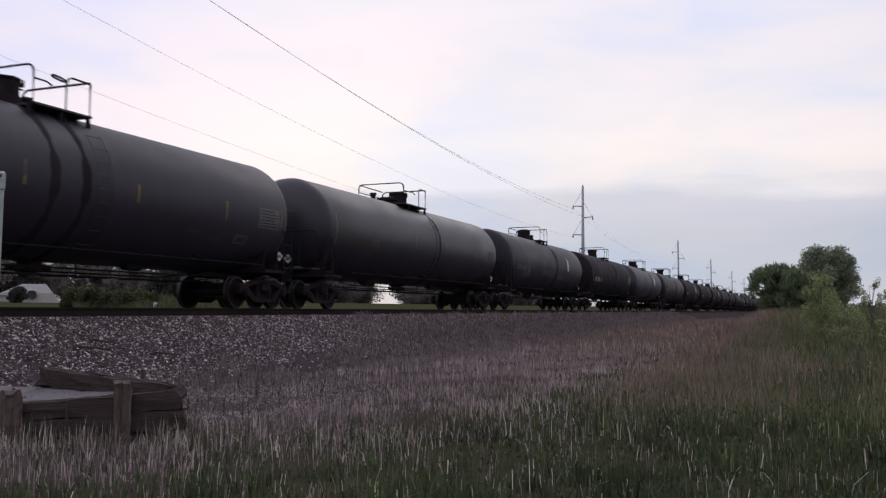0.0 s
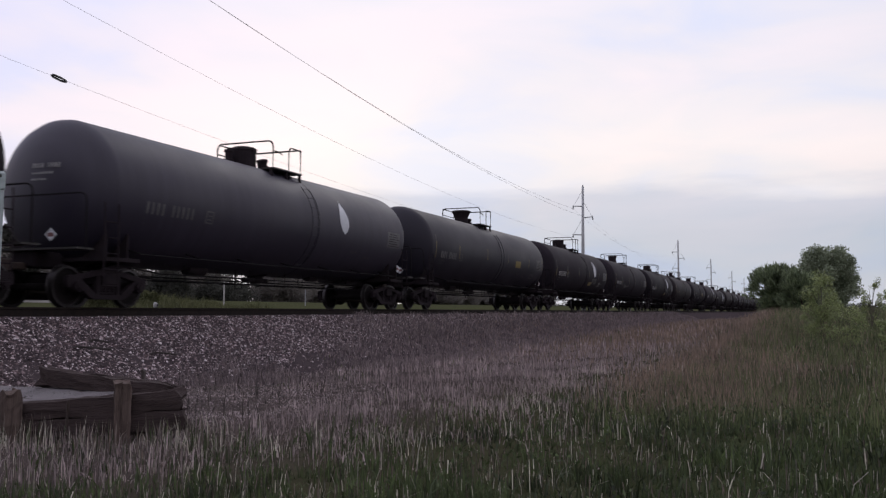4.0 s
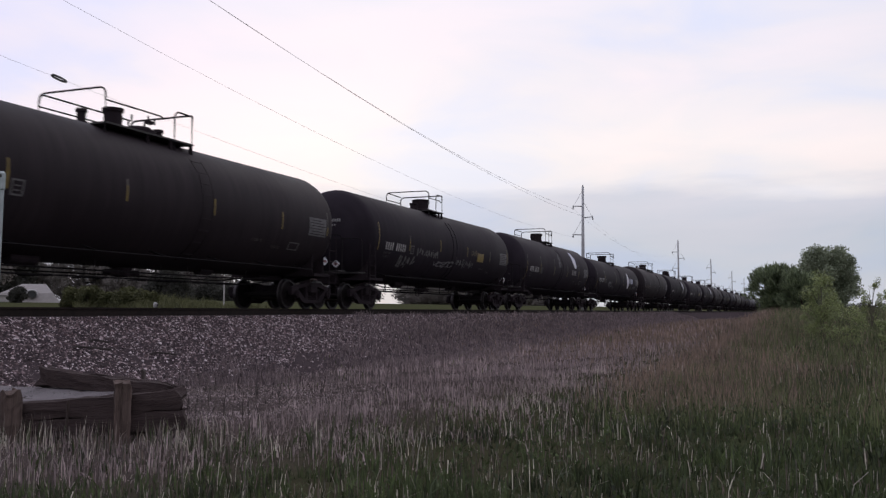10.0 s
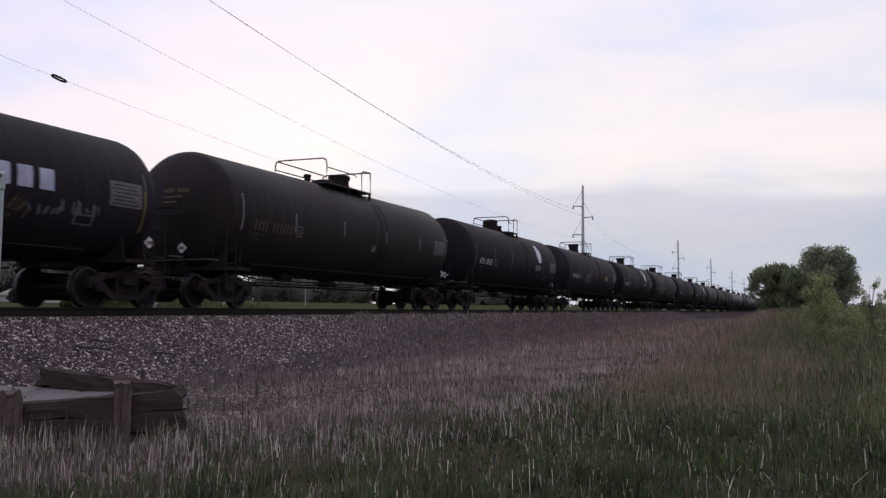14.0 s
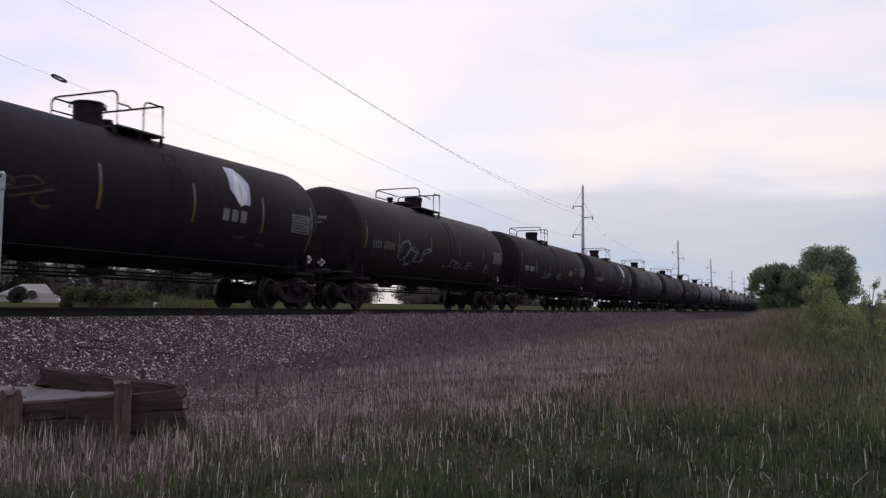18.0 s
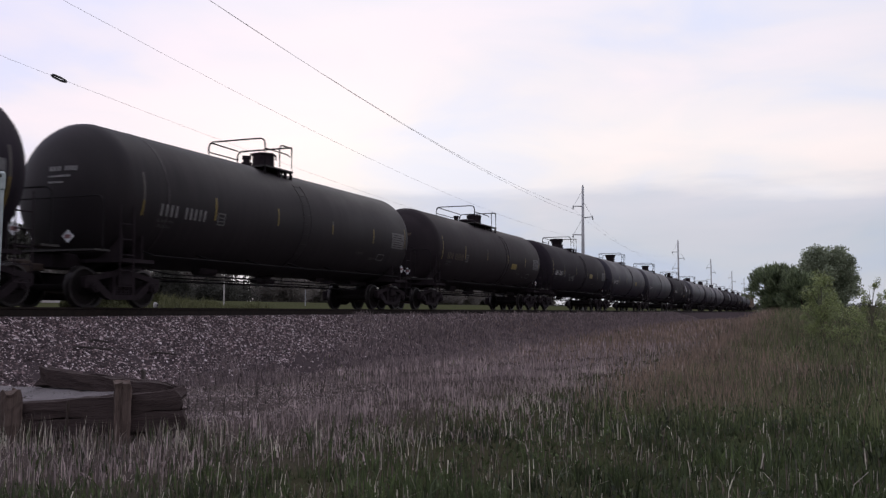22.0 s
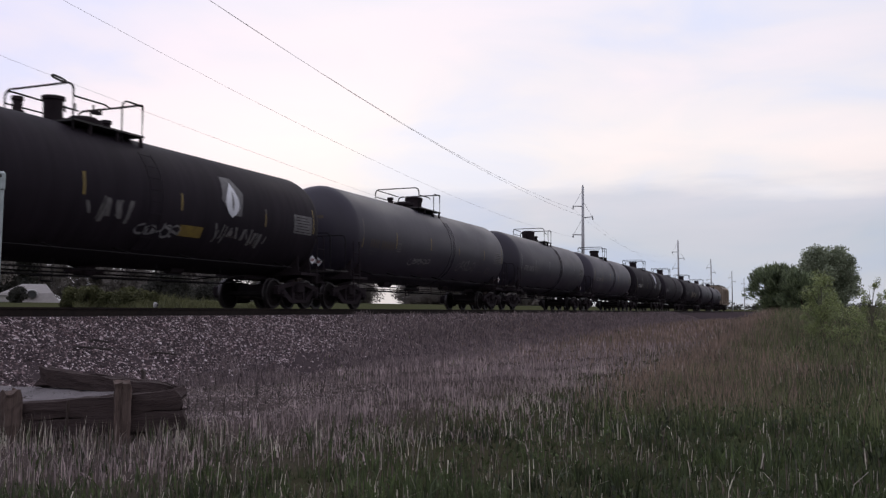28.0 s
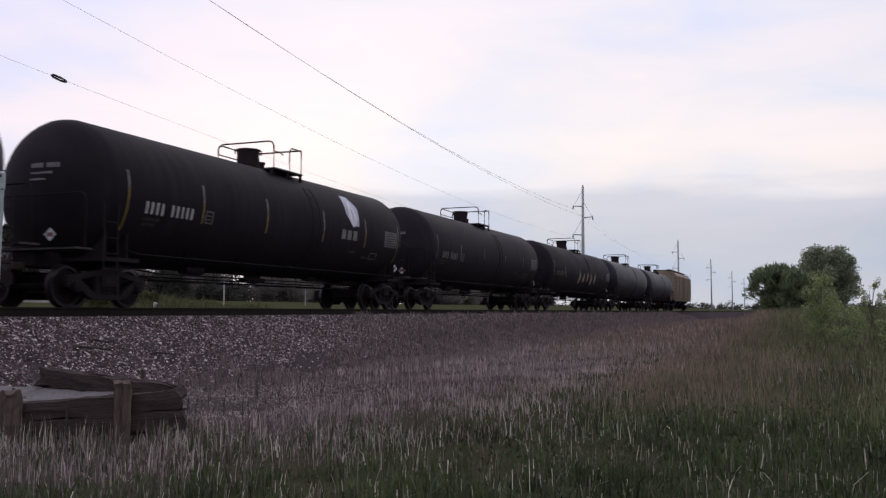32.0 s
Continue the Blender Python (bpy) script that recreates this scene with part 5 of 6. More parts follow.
def smudge(car, R, zc, x0, x1, z0, z1, mat, seed):
    """A band of faded, rubbed spray paint: slanted strokes of uneven height."""
    rs = random.Random(seed)
    bm = bmesh.new()
    x = x0
    while x < x1:
        w = rs.uniform(0.05, 0.16)
        lo, hi = z0 + (z1 - z0) * rs.uniform(0.0, 0.45), z1 - (z1 - z0) * rs.uniform(0.0, 0.4)
        tilt = rs.uniform(-0.14, 0.16)
        rows = []
        for i in range(5):
            t = i / 4
            z = lo + (hi - lo) * t
            kk = (z - zc) / R
            y = -(R + 0.007) * math.sqrt(1 - kk * kk)
            c, h = x + tilt * t, w / 2 * rs.uniform(0.45, 1.15)
            rows.append((bm.verts.new((c - h, y, zc + (R + 0.007) * kk)), bm.verts.new((c + h, y, zc + (R + 0.007) * kk))))
        for (a, b), (c, d) in zip(rows, rows[1:]):
            bm.faces.new((a, b, d, c))
        x += w + rs.choice((0.02, 0.05, 0.12))
    return tagged(part("graffiti", bm, mat, car, "faded rubbed spray paint"), kind="stuff")


def leaf_rows(x, z0, z1, w, tilt=0.0, n=9):
    rows = []
    for i in range(n + 1):
        t = i / n
        h = w / 2 * math.sin(math.pi * min(1, t ** 0.75)) + 0.004
        c = x + tilt * (t - 0.5)
        rows.append((z0 + (z1 - z0) * t, c - h, c + h))
    return rows


def diamond_rows(x, z0, z1, w, skew, n=8):
    rows = []
    for i in range(n + 1):
        t = i / n
        lo = x + skew * (t - 0.5) - w / 2 * min(1, t / 0.35 if t < 0.35 else 1)
        hi = x + skew * (t - 0.5) + w / 2 * min(1, (1 - t) / 0.35 if t > 0.65 else 1)
        rows.append((z0 + (z1 - z0) * t, min(lo, hi - 0.01), hi))
    return rows


def platform(car, top, kind, lead=-0.22, tail=1.27):
    """Manway dome, valves and the railed platform round them, set from the tank's top."""
    bm = bmesh.new()
    base = top - 0.12
    if kind == "funnel":
        lathe(bm, [(base, 0.30), (top + 0.06, 0.30), (top + 0.22, 0.30), (top + 0.44, 0.40), (top + 0.47, 0.44), (top + 0.53, 0.44), (top + 0.56, 0.36)], "z", 24, (-0.2, 0, 0))
    elif kind == "round":
        lathe(bm, [(base, 0.36), (top + 0.10, 0.36), (top + 0.40, 0.35), (top + 0.43, 0.37), (top + 0.50, 0.33), (top + 0.54, 0.2)], "z", 24, (-0.3, 0, 0))
    elif kind == "fore":                                               # slim housing before a low bolted manway
        lathe(bm, [(base, 0.20), (top + 0.46, 0.20), (top + 0.47, 0.24), (top + 0.54, 0.24), (top + 0.55, 0.18)], "z", 20, (-0.4, 0, 0))
        lathe(bm, [(base, 0.33), (top + 0.10, 0.33), (top + 0.11, 0.41), (top + 0.19, 0.41), (top + 0.20, 0.33), (top + 0.26, 0.28)], "z", 24, (0.45, 0, 0))
    elif kind == "aft":                                                # low bolted manway before a square-shouldered housing
        lathe(bm, [(base, 0.35), (top + 0.10, 0.35), (top + 0.12, 0.33), (top + 0.44, 0.33), (top + 0.45, 0.36), (top + 0.50, 0.36), (top + 0.52, 0.30)], "z", 24, (0.75, 0, 0))
        lathe(bm, [(base, 0.33), (top + 0.08, 0.33), (top + 0.09, 0.41), (top + 0.17, 0.41), (top + 0.18, 0.32), (top + 0.22, 0.26)], "z", 24, (-0.30, 0, 0))
    else:
        lathe(bm, [(base, 0.34), (top + 0.12, 0.34), (top + 0.13, 0.31), (top + 0.45, 0.31), (top + 0.46, 0.34), (top + 0.50, 0.34), (top + 0.51, 0.30)], "z", 24, (0.3 if kind == "box" else -0.1, 0, 0))
    dome = part("manway_dome", bm, M_STEEL, car, "dark steel dome housing")
    x = {"funnel": -0.2, "round": -0.3, "box": 0.3, "fore": 0.45, "aft": 0.75}.get(kind, -0.1)
    bm = bmesh.new()
    box(bm, x + 0.3, x + 0.48, -0.06, 0.06, top + 0.42, top + 0.50, 0.01)
    for i in range(6):
        a = i * math.pi / 3 + 0.3
        cyl(bm, (x + 0.37 * math.cos(a), 0.37 * math.sin(a), top + 0.36), (x + 0.37 * math.cos(a), 0.37 * math.sin(a), top + 0.50), 0.022, 0.022, 6)
    tagged(part("lid_fitting", bm, M_STEEL, dome), kind="stuff")
    for k, (vx, vy, vh) in enumerate({"funnel": ((0.55, -0.1, 0.16), (0.42, 0.3, 0.2)), "round": ((0.35, -0.25, 0.18), (0.75, 0.1, 0.24), (-0.85, 0.1, 0.3)), "box": ((-0.55, 0.0, 0.2), (-0.85, -0.2, 0.16), (0.62, 0.1, 0.2)),
                                      "plain": ((0.4, -0.1, 0.12), (0.62, 0.2, 0.15)), "fore": ((-1.05, 0.3, 0.34), (1.05, -0.1, 0.22)), "aft": ((-0.85, 0.3, 0.26), (1.25, 0.0, 0.14))}[kind]):
        bm = bmesh.new()
        lathe(bm, [(top - 0.1, 0.15), (top + vh * 0.4, 0.15), (top + vh * 0.45, 0.10), (top + vh, 0.10), (top + vh + 0.02, 0.13), (top + vh + 0.09, 0.12)], "z", 12, (vx, vy, 0))
        part("valve", bm, M_STEEL, car, "capped relief valve")
    bm = bmesh.new()                                                   # grating strips
    for s in (-1, 1):
        box(bm, lead, tail + 0.03, s * 0.72 - 0.24, s * 0.72 + 0.24, top - 0.10, top - 0.06)
    box(bm, tail - 0.41, tail + 0.03, -0.5, 0.5, top - 0.10, top - 0.06)
    pf = part("platform", bm, M_GRILLE, car, "steel grating platform")
    bm = bmesh.new()
    for xx in (-0.3, 0.5 * tail - 0.13, tail - 0.02):
        for s in (-1, 1):
            box(bm, xx - 0.03, xx + 0.03, s * 0.9 - 0.03, s * 0.9 + 0.03, top - 0.42, top - 0.09)
    tagged(part("bracket", bm, M_STEEL, pf), kind="stuff")
    z1, zm = top + 0.68, top + 0.40
    ux, uy, uz = (1, 0, 0), (0, 1, 0), (0, 0, 1)
    r = 0.16
    bm = bmesh.new()                                                   # leading hoop across the tank
    pts = [(lead, 0.92, top - 0.3)] + arc((lead, 0.92 - r, z1 - r), r, 0, 90, uy, uz) + arc((lead, -0.92 + r, z1 - r), r, 90, 180, uy, uz) + [(lead, -0.92, top - 0.3)]
    tube(bm, pts, 0.022, 6)
    part("guard_rail", bm, M_PIPE, pf, "bent pipe guard rail")
    bm = bmesh.new()                                                   # trailing hoop
    pts = [(tail, 0.92, top - 0.3)] + arc((tail, 0.92 - r, z1 - 0.04 - r), r, 0, 90, uy, uz) + [(tail, -0.90, z1 - 0.04), (tail, -0.92, z1 - 0.07), (tail, -0.92, top - 0.32)]
    tube(bm, pts, 0.024, 6)
    part("guard_rail", bm, M_PIPE, pf, "bent pipe guard rail")
    for s in (-1, 1):
        bm = bmesh.new()
        if s > 0:
            tube(bm, [(lead, 0.92, zm), (tail, 0.92, zm)], 0.018, 6)
            tube(bm, arc((lead + r, 0.92, z1 - r), r, 180, 90, ux, uz) + [(tail, 0.92, z1 - 0.02)], 0.02, 6)
        else:
            tube(bm, [(lead, -0.92, zm), (0.1, -0.92, zm), (0.25, -0.92, zm - 0.05)], 0.018, 6)
            tube(bm, [(tail - 0.65, -0.92, top - 0.3)] + arc((tail - 0.65 + r, -0.92, z1 - 0.06 - r), r, 180, 90, ux, uz) + [(tail, -0.92, z1 - 0.07)], 0.02, 6)
        part("guard_rail", bm, M_PIPE, pf, "bent pipe guard rail")


def end_gear(car, half, tank, R, zc, s):
    """Stub sill, coupler, end platform, steps and hoses at one end; s: the end's sign."""
    bm = bmesh.new()
    x0, x1 = s * (tank - 2.6), s * (half - 0.55)
    box(bm, min(x0, x1), max(x0, x1), -0.28, 0.28, 0.84, 1.16, 0.02)
    part("stub_sill", bm, M_STEEL, car)
    bm = bmesh.new()
    a, b = s * (half - 0.6), s * (half + 0.10)
    box(bm, min(a, b), max(a, b), -0.07, 0.07, 0.78, 0.93, 0.02)
    box(bm, s * half - 0.16, s * half + 0.16, -0.17, 0.17, 0.72, 0.99, 0.04)
    tube(bm, [(s * (half - 0.5), 0.25, 0.8), (s * (half - 0.25), 0.27, 0.42), (s * half, 0.2, 0.36)], 0.03, 6)
    part("coupler", bm, M_RUST, car, "rusty knuckle coupler with an air hose")
    bm = bmesh.new()                                                   # saddle that carries the tank on its sill
    cx = s * (tank - 1.0)
    for q in (-0.32, 0.32):
        sec = [(-1.25, 1.02)] + [(R * 1.005 * math.sin(a), zc - R * 1.005 * math.cos(a)) for a in np.linspace(-0.95, 0.95, 12)] + [(1.25, 1.02), (0.4, 0.84), (-0.4, 0.84)]
        u, v = [[bm.verts.new((cx + q + d, yy, zz)) for yy, zz in sec] for d in (-0.02, 0.02)]
        bm.faces.new(u)
        bm.faces.new(v[::-1])
        for i in range(len(sec)):
            j = (i + 1) % len(sec)
            bm.faces.new((u[i], v[i], v[j], u[j]))
    box(bm, cx - 0.5, cx + 0.5, -1.42, 1.42, 0.98, 1.06)
    bmesh.ops.recalc_face_normals(bm, faces=bm.faces)
    part("saddle", bm, M_STEEL, car)
    bm = bmesh.new()                                                   # end platform with crossover rail
    px = s * (tank + 0.12)
    box(bm, px - 0.22, px + 0.22, -1.45, 1.45, 1.17, 1.21)
    part("end_platform", bm, M_GRILLE, car)
    bm = bmesh.new()
    zr = 2.30
    tube(bm, [(px, -1.46, 1.2)] + arc((px, -1.30, zr - 0.16), 0.16, 180, 90, (0, 1, 0), (0, 0, 1)) + arc((px, 1.30, zr - 0.16), 0.16, 90, 0, (0, 1, 0), (0, 0, 1)) + [(px, 1.46, 1.2)], 0.018, 6)
    part("end_rail", bm, M_PIPE, car, "bent pipe end rail")
    for t in (-1, 1):
        bm = bmesh.new()                                               # corner ladder and sill step
        lx = s * (tank - 0.55)
        for d in (-0.2, 0.2):
            tube(bm, [(lx + d, t * 1.50, 0.45), (lx + d, t * 1.50, 2.05), (lx + d, t * (math.sqrt(max(0.05, R * R - (2.1 - zc) ** 2)) + 0.01), 2.15)], 0.016, 5)
        for z in (0.47, 0.80, 1.12, 1.44, 1.76):
            tube(bm, [(lx - 0.2, t * 1.50, z), (lx + 0.2, t * 1.50, z)], 0.014, 5)
        part("ladder", bm, M_STEEL, car, "short pipe ladder")


def hazard(car, x, y, z, face):
    bm = bmesh.new()
    r = 0.135
    vs = [bm.verts.new((0, q, h)) for q, h in ((0, -r), (r, 0), (0, r), (-r, 0))]
    bm.faces.new(vs)
    ex = bmesh.ops.extrude_face_region(bm, geom=list(bm.faces))
    bmesh.ops.translate(bm, vec=(0.012, 0, 0), verts=[v for v in ex["geom"] if isinstance(v, bmesh.types.BMVert)])
    bmesh.ops.recalc_face_normals(bm, faces=bm.faces)
    p = part("placard", bm, M_PALE, car, "white and red diamond placard", pose(x, y, z, 0, 0, face))
    bm = bmesh.new()
    vs = [bm.verts.new((-0.004, q, h)) for q, h in ((-r * 0.55, -r * 0.32), (r * 0.55, -r * 0.32), (r * 0.55, r * 0.28), (-r * 0.55, r * 0.28))]
    bm.faces.new(vs)
    part("band", bm, M_RED, p)


# how far the platform of a car sits off the usual place
PLATFORM_AT = {0: -0.5, 1: -0.41, 2: -0.06, 3: -0.24, 4: -0.17, 5: -0.5, 6: -0.4, 7: -0.44, 9: 0.2, 10: -0.15, 11: -0.15, 12: -0.15, 13: 0.28, 14: 0.09, 15: 0.1, 16: -0.1, 17: -0.4,
               18: -0.15, 19: -0.12, 20: -0.15, 21: 0.27, 22: -0.24, 23: -0.13, 24: -0.15, 25: -0.4, 26: -0.34, 27: -0.1, 28: -0.15, 30: -0.3}


LONG_PLATFORM = {1: -1.22, 9: -1.46, 13: -1.5, 17: -1.22, 21: -1.5, 25: -1.2, 26: -1.22}      # where its front rail stands
SHORT_PLATFORM = (10, 11, 12, 18, 20, 24, 28)


def tank_car(k, spec):
    paint, R, zc = spec["paint"], spec.get("R", 1.53), spec.get("zc", 2.49)
    reach = {-1: middle(k) - ENDS[k], 1: ENDS[k + 1] - middle(k)}      # from the tank's middle to each coupling
    tank = (ENDS[k + 1] - GAPS[k + 1] / 2 - ENDS[k] - GAPS[k] / 2) / 2   # half length of the tank with its heads
    straight = tank - 0.76
    mat = PAINT[paint]
    car = new("tank_car")
    car.rotation_mode = "QUATERNION"
    tagged(car, spec["label"], "tank car", "cars of the moving train")
    bm = bmesh.new()
    prof = [(-tank + 0.76 * (1 - math.cos(a)), R * math.sin(a) + 0.002) for a in np.linspace(0.0, math.pi / 2, 9)]
    shell = prof + [(x, R) for x in np.linspace(-straight, straight, 7)[1:-1]] + [(-a, r) for a, r in prof[::-1]]
    lathe(bm, shell, "x", 56, (0, 0, zc))
    part("tank", bm, mat, car, spec["shade"], smooth=True)
    for x in spec.get("bands", ()):
        bm = bmesh.new()                                               # dark spill below the manway
        w = spec.get("bandw", 0.03)
        lathe(bm, [(x - w, R + 0.001), (x - w * 0.8, R + 0.005), (x + w * 0.8, R + 0.005), (x + w, R + 0.001)], "x", 56, (0, 0, zc))
        for v in bm.verts:                                             # uneven edges, as spills run down
            a = math.atan2(v.co.y, v.co.z - zc)
            v.co.x = x + (v.co.x - x) * (0.75 + 0.30 * math.sin(7.0 * a + k) + 0.20 * math.sin(17.0 * a + 2.3 * k)) + 0.35 * w * math.sin(3.0 * a + k)
        part("spill_stain", bm, PAINT[spec.get("bandc", paint)], car, smooth=True)
    have = set(car.children)
    lead, tail = (LONG_PLATFORM[k] - PLATFORM_AT[k], 1.27) if k in LONG_PLATFORM else (-1.05, 0.35) if k in SHORT_PLATFORM else (-0.22, 1.27)
    platform(car, zc + R, spec.get("dome", "plain"), lead, tail)
    rung0 = PLATFORM_AT.get(k, 0.0) + tail - 0.42
    for o in set(car.children) - have:
        o.location.x += PLATFORM_AT.get(k, 0.0)
    for s in (-1, 1):
        end_gear(car, reach[s], tank, R, zc, s)
        bogie(car, s * (tank - 1.0))
        bm = bmesh.new()                                               # long side rail along the belly
        y = s * 1.46
        tube(bm, [(-6.4, y, 1.16), (6.4, y, 1.16)], 0.015, 6)
        for x in (-6.3, -4.2, -2.1, 0, 2.1, 4.2, 6.3):
            ys = s * (math.sqrt(max(0.02, R * R - (1.30 - zc) ** 2)))
            tube(bm, [(x, y, 1.16), (x, ys, 1.30)], 0.02, 5)
        part("side_rail", bm, M_PIPE, car, "long pipe rail along the belly")
        bm = bmesh.new()                                               # side ladder to the platform
        zs = np.linspace(1.16, zc + R - 0.5, 8)
        for d in (rung0, rung0 + 0.4):
            tube(bm, [(d, s * (math.sqrt(max(0.3, R * R - (z - zc) ** 2)) + 0.07), z) for z in zs], 0.010, 5)
        for z in np.linspace(1.3, zc + R - 0.55, 9):
            y = s * (math.sqrt(max(0.3, R * R - (z - zc) ** 2)) + 0.07)
            tube(bm, [(rung0, y, z), (rung0 + 0.4, y, z)], 0.008, 5)
        part("ladder", bm, mat, car, "pipe ladder up to the platform")
    bm = bmesh.new()                                                   # belly outlet, brake gear
    zb = zc - R
    lathe(bm, [(zb - 0.22, 0.10), (zb - 0.20, 0.22), (zb - 0.02, 0.24), (zb + 0.06, 0.40)], "z", 14, (0.2, 0, 0))
    box(bm, -0.3, 0.7, -0.12, 0.12, zb - 0.18, zb - 0.06, 0.02)
    part("bottom_outlet", bm, M_STEEL, car)
    for nm, x0, x1, y, rr in (("air_reservoir", -3.4, -2.7, -0.35, 0.15), ("brake_cylinder", 2.6, 3.1, -0.3, 0.12)):
        bm = bmesh.new()
        cyl(bm, (x0, y, zb + 0.04), (x1, y, zb + 0.04), rr, rr, 14)
        for x in (x0 + 0.15, x1 - 0.15):
            box(bm, x - 0.03, x + 0.03, y - 0.05, y + 0.2, zb - 0.05, zb + 0.3)
        part(nm, bm, M_STEEL, car)
    bm = bmesh.new()
    for y, z in ((-0.55, 0.83), (-0.45, 0.69), (0.4, 0.80)):
        tube(bm, [(-5.6, y, z + 0.10), (-4.6, y, z), (4.6, y, z), (5.6, y, z + 0.10)], 0.019, 5)
    for x in (-4.4, -3.7, -2.4, -0.9, 0.9, 1.9, 3.3, 4.4):
        tube(bm, [(x, -0.55, zb + 0.12), (x, -0.55, 0.67), (x, 0.42, 0.70), (x, 0.42, zb + 0.1)], 0.014, 5)
    for x in (-1.5, -1.2):
        tube(bm, [(x, -0.5, zb + 0.1), (x, -0.5, 0.56)], 0.016, 5)
    tube(bm, [(-1.5, -0.5, 0.56), (-1.2, -0.5, 0.56)], 0.016, 5)
    part("brake_rigging", bm, M_PIPE, car)
    # markings on the side that faces the meadow and the side that faces the ditch
    dm = {"y": M_YELLOW, "w": M_DULL, "f": M_FAINT, "none": M_FAINT, "m": M_YELLOW}[spec.get("dash", "y")]
    for j, x in enumerate((-tank + 1.02, -tank + 3.58, -1.43, 1.60, tank - 3.42, tank - 0.92)):
        w = 0.026 if j in (0, 5) else 0.030
        z0, z1 = ((2.00, 2.92), (2.12, 2.66), (2.24, 2.70), (2.24, 2.63), (2.17, 2.63), (2.18, 2.86))[j]
        if spec.get("dash", "y") == "none" or (spec.get("wordc") == "p" and j == 4):
            continue
        if spec.get("word") and spec.get("wordc") != "f":
            z0, z1 = (1.64, 2.90) if j in (0, 5) else (2.00, 2.90)
        cut = z0 + (z1 - z0) * (0.55, 0.62, 0.35, 0.5, 0.6, 0.7)[(j + k) % 6]
        bar(car, "reflector_strip", R, zc, x - w, x + w, z0, cut, dm)
        bar(car, "reflector_strip", R, zc, x - w, x + w, cut, z1, M_DULL if spec.get("dash") in ("w", "m") else M_WORN if spec.get("word") or (j + k) % 3 == 2 else dm)
    tx, tz = spec.get("text", (-tank + 1.55, 2.05))
    tm = {"w": M_WHITE, "d": M_DULL, "o": M_OCHRE, "f": M_FAINT}[spec.get("ink", "w")]
    lettering(car, "reporting_mark", R, zc, tx, tz, "XXXX XXXXX" if spec.get("ink", "w") != "o" else "XXXX XXXXXX", 0.26, tm, "line of stencilled marks")
    for q in range(2):
        lettering(car, "stencil_line", R, zc, tx + 0.05 * q, tz - 0.14 - 0.11 * q, "XX XXXXX XXXX"[: 13 - 3 * q] if spec.get("ink", "w") != "f" else "X", 0.065, M_DIMPRINT, "", 0.0)
    if spec.get("tag", True):
        bm = bmesh.new()
        for a0, a1, b0, b1 in ((0, 0.30, 0, 0.04), (0, 0.30, 0.31, 0.35), (0, 0.04, 0.04, 0.31), (0.26, 0.30, 0.04, 0.31), (0.08, 0.22, 0.10, 0.13), (0.08, 0.22, 0.2, 0.23)):
            X0, X1, Z0, Z1 = -tank + 3.68 + a0, -tank + 3.68 + a1, 2.02 + b0 * 0.85, 2.02 + b1 * 0.85
            vs = []
            for xx, zz in ((X0, Z0), (X1, Z0), (X1, Z1), (X0, Z1)):
                kk = (zz - zc) / R
                vs.append(bm.verts.new((xx, -(R + 0.006) * math.sqrt(1 - kk * kk), zc + (R + 0.006) * kk)))
            bm.faces.new(vs)
        part("stencil_frame", bm, M_FAINT, car)
    pz = spec.get("panel", 2.12)
    bar(car, "data_panel", R, zc, tank - 1.99, tank - 1.02, pz, pz + 0.52, M_FAINT if spec.get("faintpanel") else M_PANEL, "worn grey panel of small print")
    for q in range(6):
        bar(car, "print_line", R, zc, tank - 1.92 + 0.06 * (q % 2), tank - 1.10 - 0.09 * (q % 3), pz + 0.045 + 0.078 * q, pz + 0.064 + 0.078 * q, M_STEEL, lift=0.010)
    if k % 3 != 1:                                                     # small outlined plate low at the rear
        fx = tank - 2.85
        plate = bar(car, "stencil_plate", R, zc, fx, fx + 0.52, 1.66, 1.87, M_FAINT, "small outlined stencil plate", 0.006)
        part("plate_face", skin(R, zc, [(1.69, fx + 0.04, fx + 0.48), (1.765, fx + 0.04, fx + 0.48), (1.84, fx + 0.04, fx + 0.48)], 0.009), mat, plate)
    if spec.get("small", True):
        lettering(car, "stencil_line", R, zc, 3.4, 1.78, "XX XXXX XX", 0.07, M_WORN, "")
        lettering(car, "stencil_line", R, zc, 4.4, 1.66, "XXXXXX XX", 0.07, M_WORN, "")
    lettering_head = bmesh.new()                                       # small marks on the head
    for q in range(3):
        for c in range(9 - 2 * q):
            if c == 4 and q == 0:
                continue
            z = 2.88 - 0.13 * q
            y = 0.06 - 0.078 * c
            size = 0.10 if q == 0 else 0.05
            rad = math.hypot(y, z - zc) / R
            x = -tank + 0.76 * (1 - math.sqrt(max(0.0, 1 - rad * rad))) - 0.012
            y2 = y + 0.055
            rad2 = math.hypot(y2, z - zc) / R
            x2 = -tank + 0.76 * (1 - math.sqrt(max(0.0, 1 - rad2 * rad2))) - 0.012
            vs = [lettering_head.verts.new(p) for p in ((x, y, z), (x2, y2, z), (x2 + 0.02, y2, z + size), (x + 0.02, y, z + size))]
            lettering_head.faces.new(vs)
    tagged(part("head_stencil", lettering_head, M_OCHRE if spec.get("ink") == "o" else M_DULL, car), kind="stuff")
    lg = spec.get("logo")
